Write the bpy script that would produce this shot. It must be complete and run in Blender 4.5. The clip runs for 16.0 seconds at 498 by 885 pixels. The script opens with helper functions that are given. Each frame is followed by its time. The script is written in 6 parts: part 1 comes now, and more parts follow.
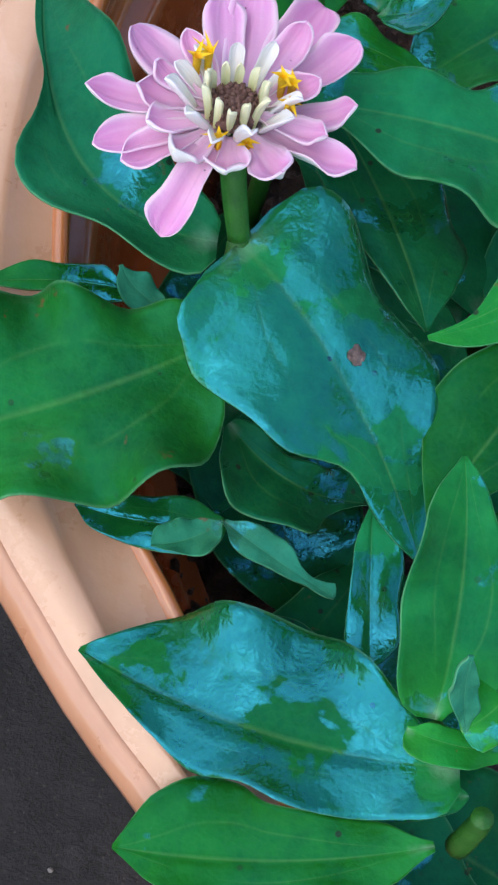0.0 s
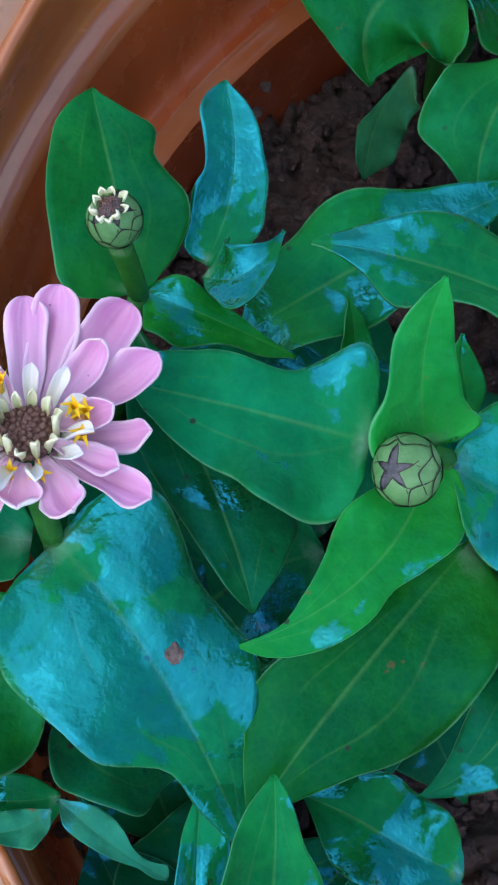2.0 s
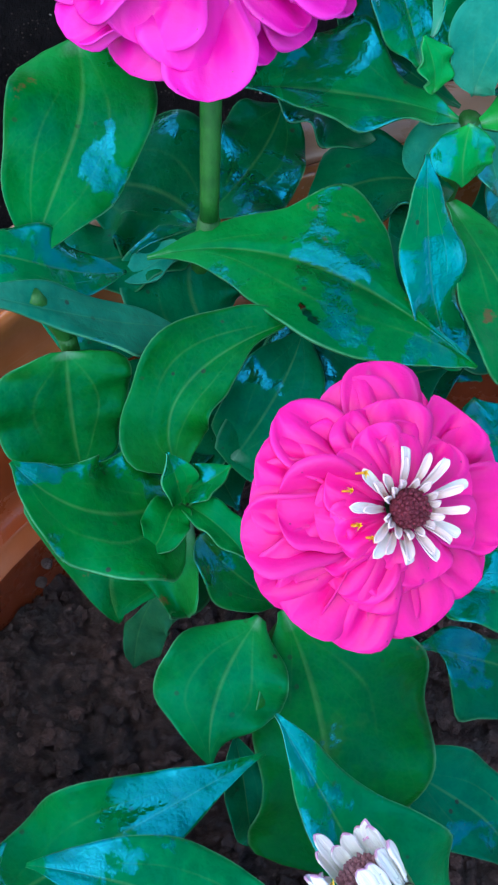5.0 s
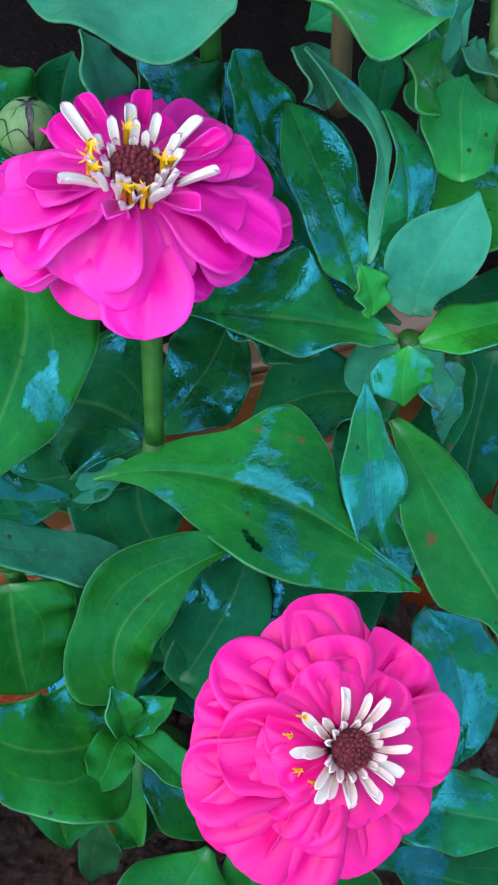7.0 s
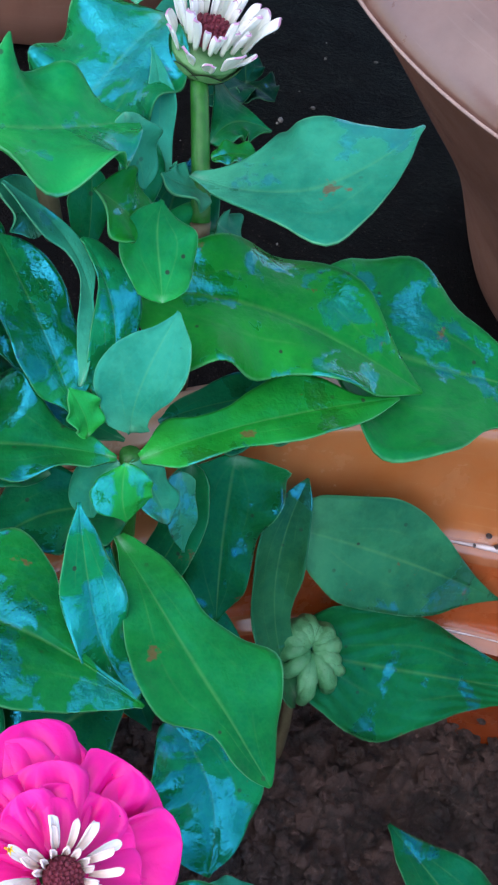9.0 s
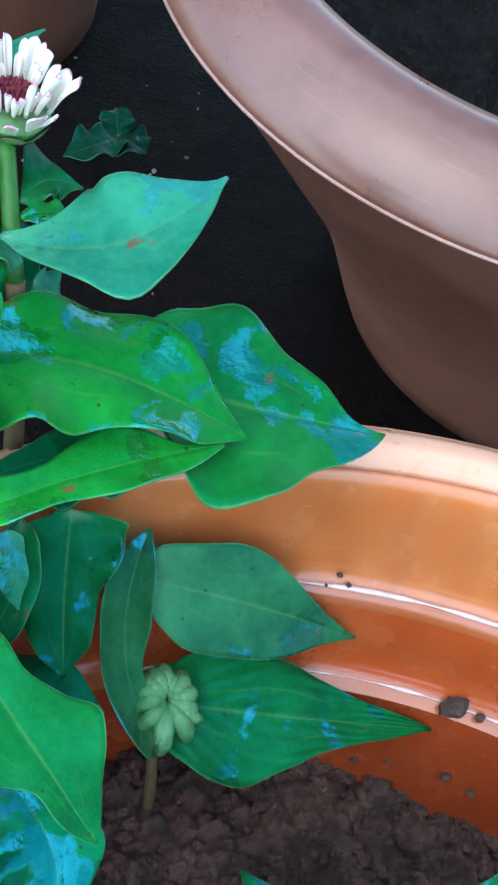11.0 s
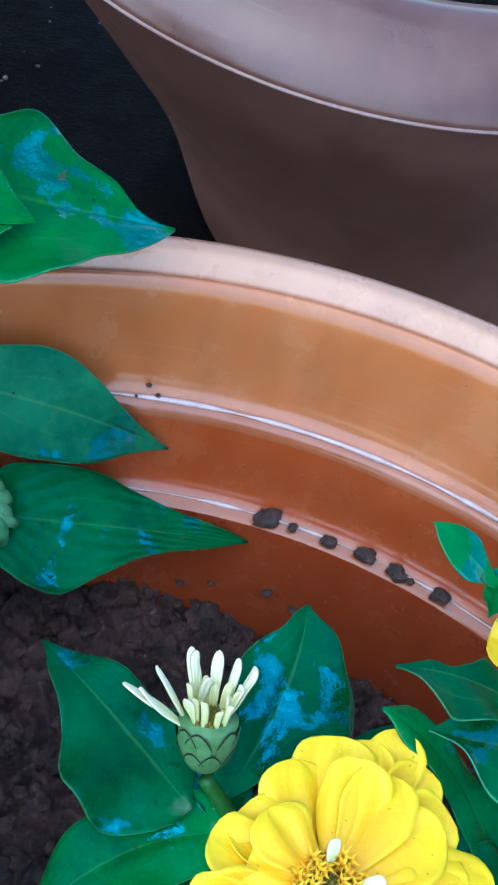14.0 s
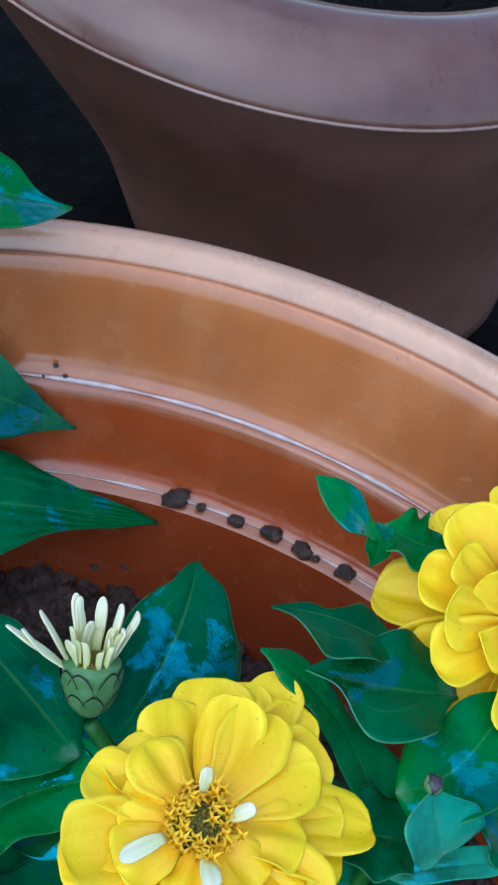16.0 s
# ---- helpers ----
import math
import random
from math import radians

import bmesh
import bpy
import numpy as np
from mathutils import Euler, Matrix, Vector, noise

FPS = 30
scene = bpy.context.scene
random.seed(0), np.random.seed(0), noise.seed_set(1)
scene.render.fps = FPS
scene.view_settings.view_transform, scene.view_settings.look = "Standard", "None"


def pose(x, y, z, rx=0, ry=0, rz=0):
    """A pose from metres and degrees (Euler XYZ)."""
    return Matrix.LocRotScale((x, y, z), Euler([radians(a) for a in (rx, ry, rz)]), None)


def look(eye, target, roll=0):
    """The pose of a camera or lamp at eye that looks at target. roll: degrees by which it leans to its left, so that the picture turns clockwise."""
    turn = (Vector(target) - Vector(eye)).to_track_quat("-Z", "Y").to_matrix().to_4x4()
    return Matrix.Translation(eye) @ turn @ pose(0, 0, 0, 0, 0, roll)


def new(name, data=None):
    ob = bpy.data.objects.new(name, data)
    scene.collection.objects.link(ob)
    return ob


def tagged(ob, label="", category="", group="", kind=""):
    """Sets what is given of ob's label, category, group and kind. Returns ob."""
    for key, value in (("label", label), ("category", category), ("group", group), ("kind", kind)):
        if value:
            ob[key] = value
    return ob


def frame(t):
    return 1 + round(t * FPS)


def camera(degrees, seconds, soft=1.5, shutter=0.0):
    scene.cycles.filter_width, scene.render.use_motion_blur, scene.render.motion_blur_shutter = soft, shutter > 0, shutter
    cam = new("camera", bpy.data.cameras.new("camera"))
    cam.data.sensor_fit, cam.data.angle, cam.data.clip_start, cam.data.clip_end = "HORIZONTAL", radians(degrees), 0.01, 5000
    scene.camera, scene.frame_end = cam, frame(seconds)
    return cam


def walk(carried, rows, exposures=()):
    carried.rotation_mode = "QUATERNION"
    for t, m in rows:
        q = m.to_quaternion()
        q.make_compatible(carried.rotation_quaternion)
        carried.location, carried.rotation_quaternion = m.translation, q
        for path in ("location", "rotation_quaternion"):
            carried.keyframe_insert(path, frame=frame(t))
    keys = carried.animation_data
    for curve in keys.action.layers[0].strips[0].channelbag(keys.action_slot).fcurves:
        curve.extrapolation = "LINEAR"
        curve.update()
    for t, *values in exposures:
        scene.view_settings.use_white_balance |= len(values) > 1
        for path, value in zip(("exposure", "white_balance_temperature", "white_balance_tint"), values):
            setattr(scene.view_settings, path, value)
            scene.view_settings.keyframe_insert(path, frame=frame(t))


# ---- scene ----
cam = camera(22.0, 16.0, 2.3)
PATH = [
    (0.0, -0.14111, -0.10970, 0.35314, 20.340, -7.155, 11.693),
    (0.5, -0.14411, -0.09907, 0.35829, 18.784, -7.720, 11.301),
    (1.0, -0.14052, -0.08403, 0.36218, 17.541, -7.453, 10.984),
    (1.5, -0.13060, -0.06888, 0.36692, 16.685, -5.081, 11.312),
    (2.0, -0.12522, -0.05806, 0.36981, 16.970, -5.683, 10.630),
    (2.5, -0.11843, -0.04887, 0.37411, 18.045, -6.493, 10.044),
    (3.0, -0.11448, -0.04164, 0.37713, 18.184, -6.670, 9.616),
    (3.5, -0.11042, -0.03469, 0.38298, 19.097, -7.168, 8.929),
    (4.0, -0.10963, -0.02358, 0.38861, 20.374, -7.872, 8.725),
    (4.5, -0.11177, -0.01271, 0.39443, 20.862, -8.677, 8.908),
    (4.7, -0.11028, -0.00601, 0.39919, 22.020, -8.471, 8.528),
    (6.8, -0.10838, 0.02226, 0.41503, 28.299, -8.128, 7.607),
    (7.0, -0.10508, 0.02152, 0.41542, 28.495, -7.997, 7.182),
    (7.5, -0.09334, 0.01838, 0.41377, 28.383, -7.950, 5.355),
    (8.0, -0.08654, 0.01984, 0.41533, 28.634, -9.984, 3.302),
    (8.2, -0.08424, 0.02096, 0.41813, 29.383, -10.751, 2.577),
    (10.3, -0.06800, 0.03542, 0.43452, 35.763, -9.043, -0.000),
    (10.5, -0.06556, 0.03304, 0.43555, 35.866, -9.406, -0.699),
    (11.0, -0.05562, 0.02746, 0.43292, 35.495, -10.474, -2.508),
    (11.5, -0.04803, 0.01955, 0.43111, 35.217, -11.318, -3.722),
    (12.0, -0.04124, 0.01190, 0.42858, 34.918, -11.976, -4.732),
    (12.5, -0.03695, 0.00586, 0.42728, 35.433, -12.364, -5.185),
    (13.0, -0.03468, -0.00151, 0.42597, 36.026, -12.489, -5.570),
    (13.5, -0.03171, -0.01106, 0.42336, 36.095, -12.221, -5.659),
    (14.0, -0.02878, -0.01933, 0.42157, 36.618, -12.154, -5.921),
    (14.5, -0.02695, -0.02598, 0.41925, 37.179, -12.367, -6.082),
    (15.0, -0.02221, -0.03417, 0.41935, 37.998, -12.437, -6.299),
    (15.5, -0.01465, -0.04160, 0.41902, 39.017, -12.282, -6.805),
    (16.0, -0.00977, -0.04542, 0.41908, 40.029, -12.157, -6.731),
]
EXPOSURES = [(0.0, 0.96, 6850, 10), (1.5, 0.9, 6450, 10), (2.0, 0.98, 6250, 9), (2.5, 1.08, 5450, 6), (4.2, 1.25, 5000, 2), (4.7, 1.24, 5400, 6), (6.8, 1.2, 6750, 11),
             (8.2, 1.34, 6150, 10), (10.5, 1.55, 6650, 9), (11.5, 1.8, 5600, 3), (13.0, 1.54, 5180, 3), (14.5, 0.98, 5320, 4), (16.0, 0.69, 5500, 5)]
walk(cam, [(t, pose(x, y, z, a, b, c)) for t, x, y, z, a, b, c in PATH], EXPOSURES)

# ---- light: a bright open sky, high thin cloud ----
SUN_ELEV, SUN_AZ = 56.0, 228.0          # degrees; azimuth from +y towards +x
world = bpy.data.worlds.new("sky")
scene.world = world
world.use_nodes = True
wn = world.node_tree.nodes
sky = wn.new("ShaderNodeTexSky")
sky.sky_type = "NISHITA"
sky.sun_disc = False
sky.sun_elevation = radians(SUN_ELEV)
sky.sun_rotation = radians(SUN_AZ)
wn["Background"].inputs["Strength"].default_value = 0.15
world.node_tree.links.new(sky.outputs[0], wn["Background"].inputs["Color"])
sun = new("sun", bpy.data.lights.new("sun", "SUN"))
sun.data.energy = 0.9
sun.data.angle = radians(100)
sun.data.color = (1.0, 0.96, 0.92)
_e, _a = radians(SUN_ELEV), radians(SUN_AZ)
sun.matrix_world = look((math.cos(_e) * math.sin(_a), math.cos(_e) * math.cos(_a), math.sin(_e)), (0, 0, 0))

# ---- materials ----


class Nodes:
    """A small wrapper to write node materials briefly."""

    def __init__(self, name):
        self.mat = bpy.data.materials.new(name)
        self.mat.use_nodes = True
        self.tree = self.mat.node_tree
        self.bsdf = self.tree.nodes["Principled BSDF"]

    def link(self, value, socket):
        if isinstance(value, bpy.types.NodeSocket):
            self.tree.links.new(value, socket)
        elif isinstance(value, (tuple, list)) and len(value) == 3 and socket.type == "RGBA":
            socket.default_value = (*value, 1.0)
        else:
            socket.default_value = value

    def add(self, kind, out=0, props=(), **inputs):
        node = self.tree.nodes.new("ShaderNode" + kind)
        for key, value in props:
            if key == "blend":
                node.blend_type = value
            elif key == "data":
                node.data_type = value
            elif key == "op":
                node.operation = value
            elif key == "feature":
                node.feature = value
            elif key == "wave":
                node.wave_type = value
            elif key == "clamp":
                node.use_clamp = value
        for key, value in inputs.items():
            self.link(value, node.inputs[key.replace("_", " ")])
        return node.outputs[out]

    def coords(self, which="Object"):
        return self.tree.nodes.new("ShaderNodeTexCoord").outputs[which]

    def noise(self, scale, detail=4.0, rough=0.55, vec=None, distort=0.0, out=0):
        vec = vec or self.coords()
        return self.add("TexNoise", out, Vector=vec, Scale=scale, Detail=detail, Roughness=rough, Distortion=distort)

    def voronoi(self, scale, vec=None, feature="F1"):
        return self.add("TexVoronoi", 0, (("feature", feature),), Vector=vec or self.coords(), Scale=scale)

    def ramp(self, fac, stops):
        node = self.tree.nodes.new("ShaderNodeValToRGB")
        el = node.color_ramp.elements
        while len(el) < len(stops):
            el.new(0.5)
        for e, (p, col) in zip(el, stops):
            e.position = p
            e.color = (*col, 1.0) if isinstance(col, (tuple, list)) else (col, col, col, 1.0)
        self.link(fac, node.inputs[0])
        return node.outputs[0]

    def mix(self, fac, a, b, blend="MIX"):
        node = self.tree.nodes.new("ShaderNodeMix")
        node.data_type = "RGBA"
        node.blend_type = blend
        for value, k in ((fac, 0), (a, 6), (b, 7)):
            self.link(value, node.inputs[k])
        return node.outputs[2]

    def math(self, op, a, b=0.0, clamp=False):
        node = self.tree.nodes.new("ShaderNodeMath")
        node.operation = op
        node.use_clamp = clamp
        self.link(a, node.inputs[0])
        self.link(b, node.inputs[1])
        return node.outputs[0]

    def bump(self, height, strength=0.3, distance=0.001, normal=None):
        node = self.tree.nodes.new("ShaderNodeBump")
        node.inputs["Strength"].default_value = strength
        node.inputs["Distance"].default_value = distance
        self.link(height, node.inputs["Height"])
        if normal is not None:
            self.link(normal, node.inputs["Normal"])
        return node.outputs[0]

    def set(self, **inputs):
        for key, value in inputs.items():
            self.link(value, self.bsdf.inputs[key.replace("_", " ")])
        return self.mat


def leaf_material(name, dark, light, wet=0.5, vein=0.2, seed=0.0, dull=0.45, pucker=0.0):
    n = Nodes(name)
    sep = n.tree.nodes.new("ShaderNodeSeparateXYZ")
    n.link(n.coords("UV"), sep.inputs[0])
    u, v = sep.outputs[0], sep.outputs[1]                 # u along, v across (0.5 the midrib)
    rnd = n.add("ObjectInfo", "Random")
    shift = n.tree.nodes.new("ShaderNodeVectorMath")
    shift.operation = "ADD"
    off = n.tree.nodes.new("ShaderNodeCombineXYZ")
    n.link(n.math("MULTIPLY", rnd, 7.0), off.inputs[0])
    n.link(n.math("MULTIPLY", rnd, 3.0), off.inputs[1])
    off.inputs[2].default_value = seed
    n.link(n.coords(), shift.inputs[0])
    n.link(off.outputs[0], shift.inputs[1])
    pos = shift.outputs[0]
    big = n.noise(38.0, 3.0, 0.5, pos)
    fine = n.noise(380.0, 5.0, 0.6, pos)
    base = n.mix(n.ramp(big, [(0.34, 0.0), (0.66, 1.0)]), dark, light)
    base = n.mix(n.math("MULTIPLY", n.ramp(fine, [(0.42, 0.0), (0.75, 1.0)]), 0.3), base, (light[0] * 2.0, light[1] * 1.3, light[2] * 1.2))
    hue = n.tree.nodes.new("ShaderNodeHueSaturation")
    n.link(n.math("ADD", n.math("MULTIPLY", rnd, 0.03), 0.485), hue.inputs["Hue"])
    n.link(n.math("ADD", n.math("MULTIPLY", rnd, 0.45), 0.78), hue.inputs["Value"])
    n.link(base, hue.inputs["Color"])
    base = hue.outputs[0]
    # veins: the midrib, two long side veins and a faint slanting net
    d = n.math("ABSOLUTE", n.math("SUBTRACT", v, 0.5))
    mid = n.ramp(d, [(0.0, 1.0), (0.008, 0.7), (0.022, 0.0)])
    bow = n.math("MULTIPLY", n.math("SINE", n.math("MULTIPLY", u, 2.9)), 0.24)
    side = n.ramp(n.math("ABSOLUTE", n.math("SUBTRACT", d, bow)), [(0.0, 0.6), (0.008, 0.25), (0.018, 0.0)])
    slant = n.math("SUBTRACT", n.math("MULTIPLY", u, 7.0), n.math("MULTIPLY", d, 8.0))
    cross = n.ramp(n.math("ABSOLUTE", n.math("SUBTRACT", n.math("FRACT", n.math("ADD", slant, n.math("MULTIPLY", big, 2.0))), 0.5)), [(0.0, 0.4), (0.04, 0.0)])
    fade = n.ramp(n.noise(95.0, 3.0, 0.5, pos), [(0.38, 0.0), (0.62, 1.0)])
    lines = n.math("MAXIMUM", n.math("MULTIPLY", side, fade), n.math("MULTIPLY", n.math("MULTIPLY", cross, fade), 0.4))
    veins = n.math("MAXIMUM", mid, lines)
    base = n.mix(n.math("MULTIPLY", veins, vein), base, (0.16, 0.36, 0.10))
    heel = n.ramp(n.math("ADD", u, n.math("MULTIPLY", n.math("SUBTRACT", fine, 0.5), 0.12)), [(0.0, 0.55), (0.085, 0.0)])
    base = n.mix(n.ramp(n.math("ADD", u, n.math("MULTIPLY", big, 0.12)), [(0.06, 0.55), (0.34, 0.0)]), base, (light[0] * 3.0, light[1] * 1.7, light[2] * 1.6))
    heel = n.math("MULTIPLY", heel, n.ramp(d, [(0.0, 1.0), (0.25, 0.0)]))
    base = n.mix(heel, base, (0.30, 0.48, 0.34))
    # pale rim, scorched and yellowed patches, brown specks and rust marks
    edge = n.ramp(d, [(0.486, 0.0), (0.497, 1.0)])
    base = n.mix(n.math("MULTIPLY", edge, n.ramp(fade, [(0.0, 0.2), (1.0, 0.6)])), base, (0.14, 0.42, 0.20))
    gold = n.ramp(n.noise(52.0, 4.0, 0.6, pos, 0.3), [(0.62, 0.0), (0.78, 1.0)])
    base = n.mix(n.math("MULTIPLY", gold, 0.35), base, (0.09, 0.20, 0.015))
    speck = n.ramp(n.voronoi(210.0, pos), [(0.07, 1.0), (0.11, 0.0)])
    base = n.mix(n.math("MULTIPLY", n.math("MULTIPLY", speck, fade), 0.85), base, (0.025, 0.015, 0.01))
    rust = n.ramp(n.noise(115.0, 5.0, 0.65, pos), [(0.672, 0.0), (0.715, 1.0)])
    base = n.mix(n.math("MULTIPLY", rust, 0.7), base, (0.15, 0.05, 0.02))
    blotch = n.ramp(n.noise(160.0, 4.0, 0.7, pos), [(0.45, 0.0), (0.8, 1.0)])
    base = n.mix(n.math("MULTIPLY", blotch, 0.45), base, tuple(0.35 * c for c in dark))
    # a film of water with ragged edges
    film = n.ramp(n.noise(52.0, 5.0, 0.6, pos, 0.3), [(0.612 - 0.2 * wet, 0.0), (0.626 - 0.2 * wet, 0.75), (0.66 - 0.2 * wet, 1.0)])
    base = n.mix(n.math("MULTIPLY", film, 0.25), base, tuple(0.45 * c for c in dark))
    ripple = n.noise(240.0, 3.0, 0.55, pos)
    quilt = n.noise(120.0, 2.0, 0.5, pos)
    rough = n.mix(film, (dull, dull, dull), (0.10, 0.10, 0.10))
    net = n.ramp(n.voronoi(900.0, pos, "DISTANCE_TO_EDGE"), [(0.0, 0.0), (0.3, 1.0)])
    base = n.mix(n.math("MULTIPLY", n.math("SUBTRACT", 1.0, net), 0.05), base, (0.05, 0.22, 0.05))
    fine = n.math("ADD", fine, n.math("MULTIPLY", net, 0.10))
    height = n.math("ADD", n.math("MULTIPLY", veins, -0.10), n.math("ADD", n.math("MULTIPLY", fine, 0.6), n.math("ADD", n.math("MULTIPLY", ripple, 0.9), n.math("MULTIPLY", quilt, 2.2))))
    if pucker:
        ribs = n.math("SINE", n.math("MULTIPLY", n.math("ADD", slant, n.math("MULTIPLY", big, 2.2)), 5.2))
        height = n.math("ADD", height, n.math("MULTIPLY", ribs, pucker))
    level = n.math("ADD", n.math("MULTIPLY", film, 0.72), 0.28)
    # cyan specular tint puts the sky's blue into every leaf reflection
    n.set(Base_Color=base, Roughness=rough, Normal=n.bump(height, 0.4, 0.0008), Specular_IOR_Level=level, Specular_Tint=(0.05, 0.56, 1.0), IOR=n.math("ADD", n.math("MULTIPLY", film, 0.34), 1.45))
    return n.mat


def petal_material(name, inner, outer, edge, rough=0.36, tip=None):
    n = Nodes(name)
    sep = n.tree.nodes.new("ShaderNodeSeparateXYZ")
    n.link(n.coords("UV"), sep.inputs[0])
    u, v = sep.outputs[0], sep.outputs[1]
    rnd = n.add("ObjectInfo", "Random")
    streak = n.add("TexNoise", 0, Vector=n.add("Mapping", 0, Vector=n.coords("UV"), Scale=(1.2, 6.0, 1.0)), Scale=1.0, Detail=1.0, Roughness=0.5)
    base = n.mix(n.ramp(u, [(0.05, 0.0), (0.75, 1.0)]), inner, outer)
    base = n.mix(n.math("MULTIPLY", n.ramp(streak, [(0.42, 0.0), (0.78, 1.0)]), 0.25), base, edge)
    base = n.mix(n.math("MULTIPLY", n.ramp(n.noise(260.0, 4.0), [(0.45, 0.0), (0.75, 1.0)]), 0.3), base, inner)
    d = n.math("ABSOLUTE", n.math("SUBTRACT", v, 0.5))
    base = n.mix(n.math("MULTIPLY", n.ramp(d, [(0.38, 0.0), (0.5, 1.0)]), 0.6), base, edge)
    if tip:
        base = n.mix(n.math("MULTIPLY", n.ramp(n.math("ADD", u, n.math("MULTIPLY", d, 0.22)), [(0.93, 0.0), (1.02, 1.0)]), 0.75), base, tip)
    speck = n.ramp(n.voronoi(330.0), [(0.035, 1.0), (0.06, 0.0)])
    base = n.mix(n.math("MULTIPLY", speck, 0.7), base, (0.06, 0.025, 0.04))
    hue = n.tree.nodes.new("ShaderNodeHueSaturation")
    n.link(n.math("ADD", n.math("MULTIPLY", rnd, 0.16), 0.90), hue.inputs["Value"])
    n.link(base, hue.inputs["Color"])
    n.set(Base_Color=hue.outputs[0], Roughness=rough, Normal=n.bump(n.math("ADD", streak, n.math("MULTIPLY", n.noise(420.0), 0.8)), 0.3, 0.0007))
    n.set(Specular_IOR_Level=0.32, Subsurface_Weight=0.12, Subsurface_Radius=(0.002, 0.001, 0.001), Subsurface_Scale=1.0)
    return n.mat


def plain(name, a, b, scale=200.0, rough=0.5, bump=0.2, spec=0.4):
    n = Nodes(name)
    big, fine = n.noise(scale, 4.0), n.noise(scale * 6, 5.0)
    base = n.mix(n.ramp(big, [(0.3, 0.0), (0.7, 1.0)]), a, b)
    base = n.mix(n.math("MULTIPLY", fine, 0.25), base, tuple(0.6 * c for c in a))
    return n.set(Base_Color=base, Roughness=rough, Specular_IOR_Level=spec, Normal=n.bump(n.math("ADD", big, fine), bump, 0.0008))


def plastic(name, a, b, dust, rough=(0.28, 0.5), wet=0.0, sheen=0.08):
    """Worn moulded plastic: faded, with dusty bloom, stains and fine scratches."""
    n = Nodes(name)
    big = n.noise(14.0, 5.0, 0.6)
    mid = n.noise(70.0, 6.0, 0.65)
    fine = n.noise(900.0, 4.0)
    base = n.mix(n.ramp(big, [(0.35, 0.0), (0.7, 1.0)]), a, b)
    base = n.mix(n.math("MULTIPLY", n.ramp(mid, [(0.40, 0.0), (0.80, 1.0)]), 0.34), base, dust)
    stain = n.ramp(n.noise(34.0, 7.0, 0.7, None, 0.5), [(0.62, 0.0), (0.72, 1.0)])
    base = n.mix(n.math("MULTIPLY", stain, 0.22), base, tuple(0.45 * c for c in a))
    speck = n.ramp(n.voronoi(95.0), [(0.02, 1.0), (0.05, 0.0)])
    base = n.mix(n.math("MULTIPLY", speck, 0.6), base, (0.03, 0.02, 0.015))
    lines = n.add("Mapping", 0, Vector=n.coords(), Scale=(30.0, 30.0, 900.0))
    scratch = n.ramp(n.add("TexNoise", 0, Vector=lines, Scale=1.0, Detail=2.0), [(0.64, 0.0), (0.70, 1.0)])
    base = n.mix(n.math("MULTIPLY", scratch, 0.18), base, dust)
    run = n.add("TexNoise", 0, Vector=n.add("Mapping", 0, Vector=n.coords(), Scale=(75.0, 75.0, 7.0)), Scale=1.0, Detail=4.0)
    base = n.mix(n.math("MULTIPLY", n.ramp(run, [(0.5, 0.0), (0.72, 1.0)]), 0.3), base, tuple(0.5 * c for c in a))
    r = n.mix(n.ramp(mid, [(0.35, 0.0), (0.7, 1.0)]), (rough[0],) * 3, (rough[1],) * 3)
    return n.set(Base_Color=base, Roughness=r, Specular_IOR_Level=0.5 + 0.3 * wet, Coat_Weight=wet, Coat_Roughness=sheen, Normal=n.bump(n.math("ADD", n.math("MULTIPLY", mid, 0.6), n.math("MULTIPLY", fine, 0.25)), 0.18, 0.0008))


def soil_material(name, a, b, c, spec=0.4):
    n = Nodes(name)
    big, fine = n.noise(60.0, 6.0, 0.65), n.noise(520.0, 6.0, 0.7)
    base = n.mix(n.ramp(big, [(0.3, 0.0), (0.7, 1.0)]), a, b)
    base = n.mix(n.ramp(fine, [(0.58, 0.0), (0.82, 1.0)]), base, c)
    # dark noise patches stand in for the shaded gaps between crumbs
    base = n.mix(n.ramp(n.noise(170.0, 5.0, 0.7), [(0.36, 0.85), (0.55, 0.0)]), base, a)
    grit = n.ramp(n.voronoi(420.0), [(0.08, 1.0), (0.16, 0.0)])
    base = n.mix(n.math("MULTIPLY", grit, 0.25), base, (0.16, 0.12, 0.1))
    return n.set(Base_Color=base, Roughness=n.mix(big, (0.24,) * 3, (0.85,) * 3), Specular_IOR_Level=spec, Normal=n.bump(n.math("ADD", big, n.math("MULTIPLY", fine, 0.9)), 0.9, 0.0022))


LEAF = leaf_material("leaf_green", (0.003, 0.100, 0.015), (0.008, 0.178, 0.021), 0.36)
LEAF_DRY = leaf_material("leaf_dry", (0.003, 0.088, 0.012), (0.008, 0.160, 0.018), -0.25, seed=1.0)
LEAF_WET = leaf_material("leaf_wet", (0.003, 0.102, 0.026), (0.006, 0.185, 0.042), 0.72, seed=2.0)
LEAF_SOAKED = leaf_material("leaf_soaked", (0.003, 0.098, 0.026), (0.006, 0.175, 0.040), 0.92, seed=3.0)
LEAF_FILMED = leaf_material("leaf_filmed", (0.003, 0.102, 0.026), (0.006, 0.185, 0.042), 0.98, seed=5.0)
LEAF_DAMP = leaf_material("leaf_damp", (0.003, 0.100, 0.015), (0.008, 0.178, 0.021), 0.62, seed=9.0)
LEAF_PUCKERED = leaf_material("leaf_puckered", (0.003, 0.080, 0.022), (0.006, 0.150, 0.036), 0.36, seed=4.0, pucker=0.5)
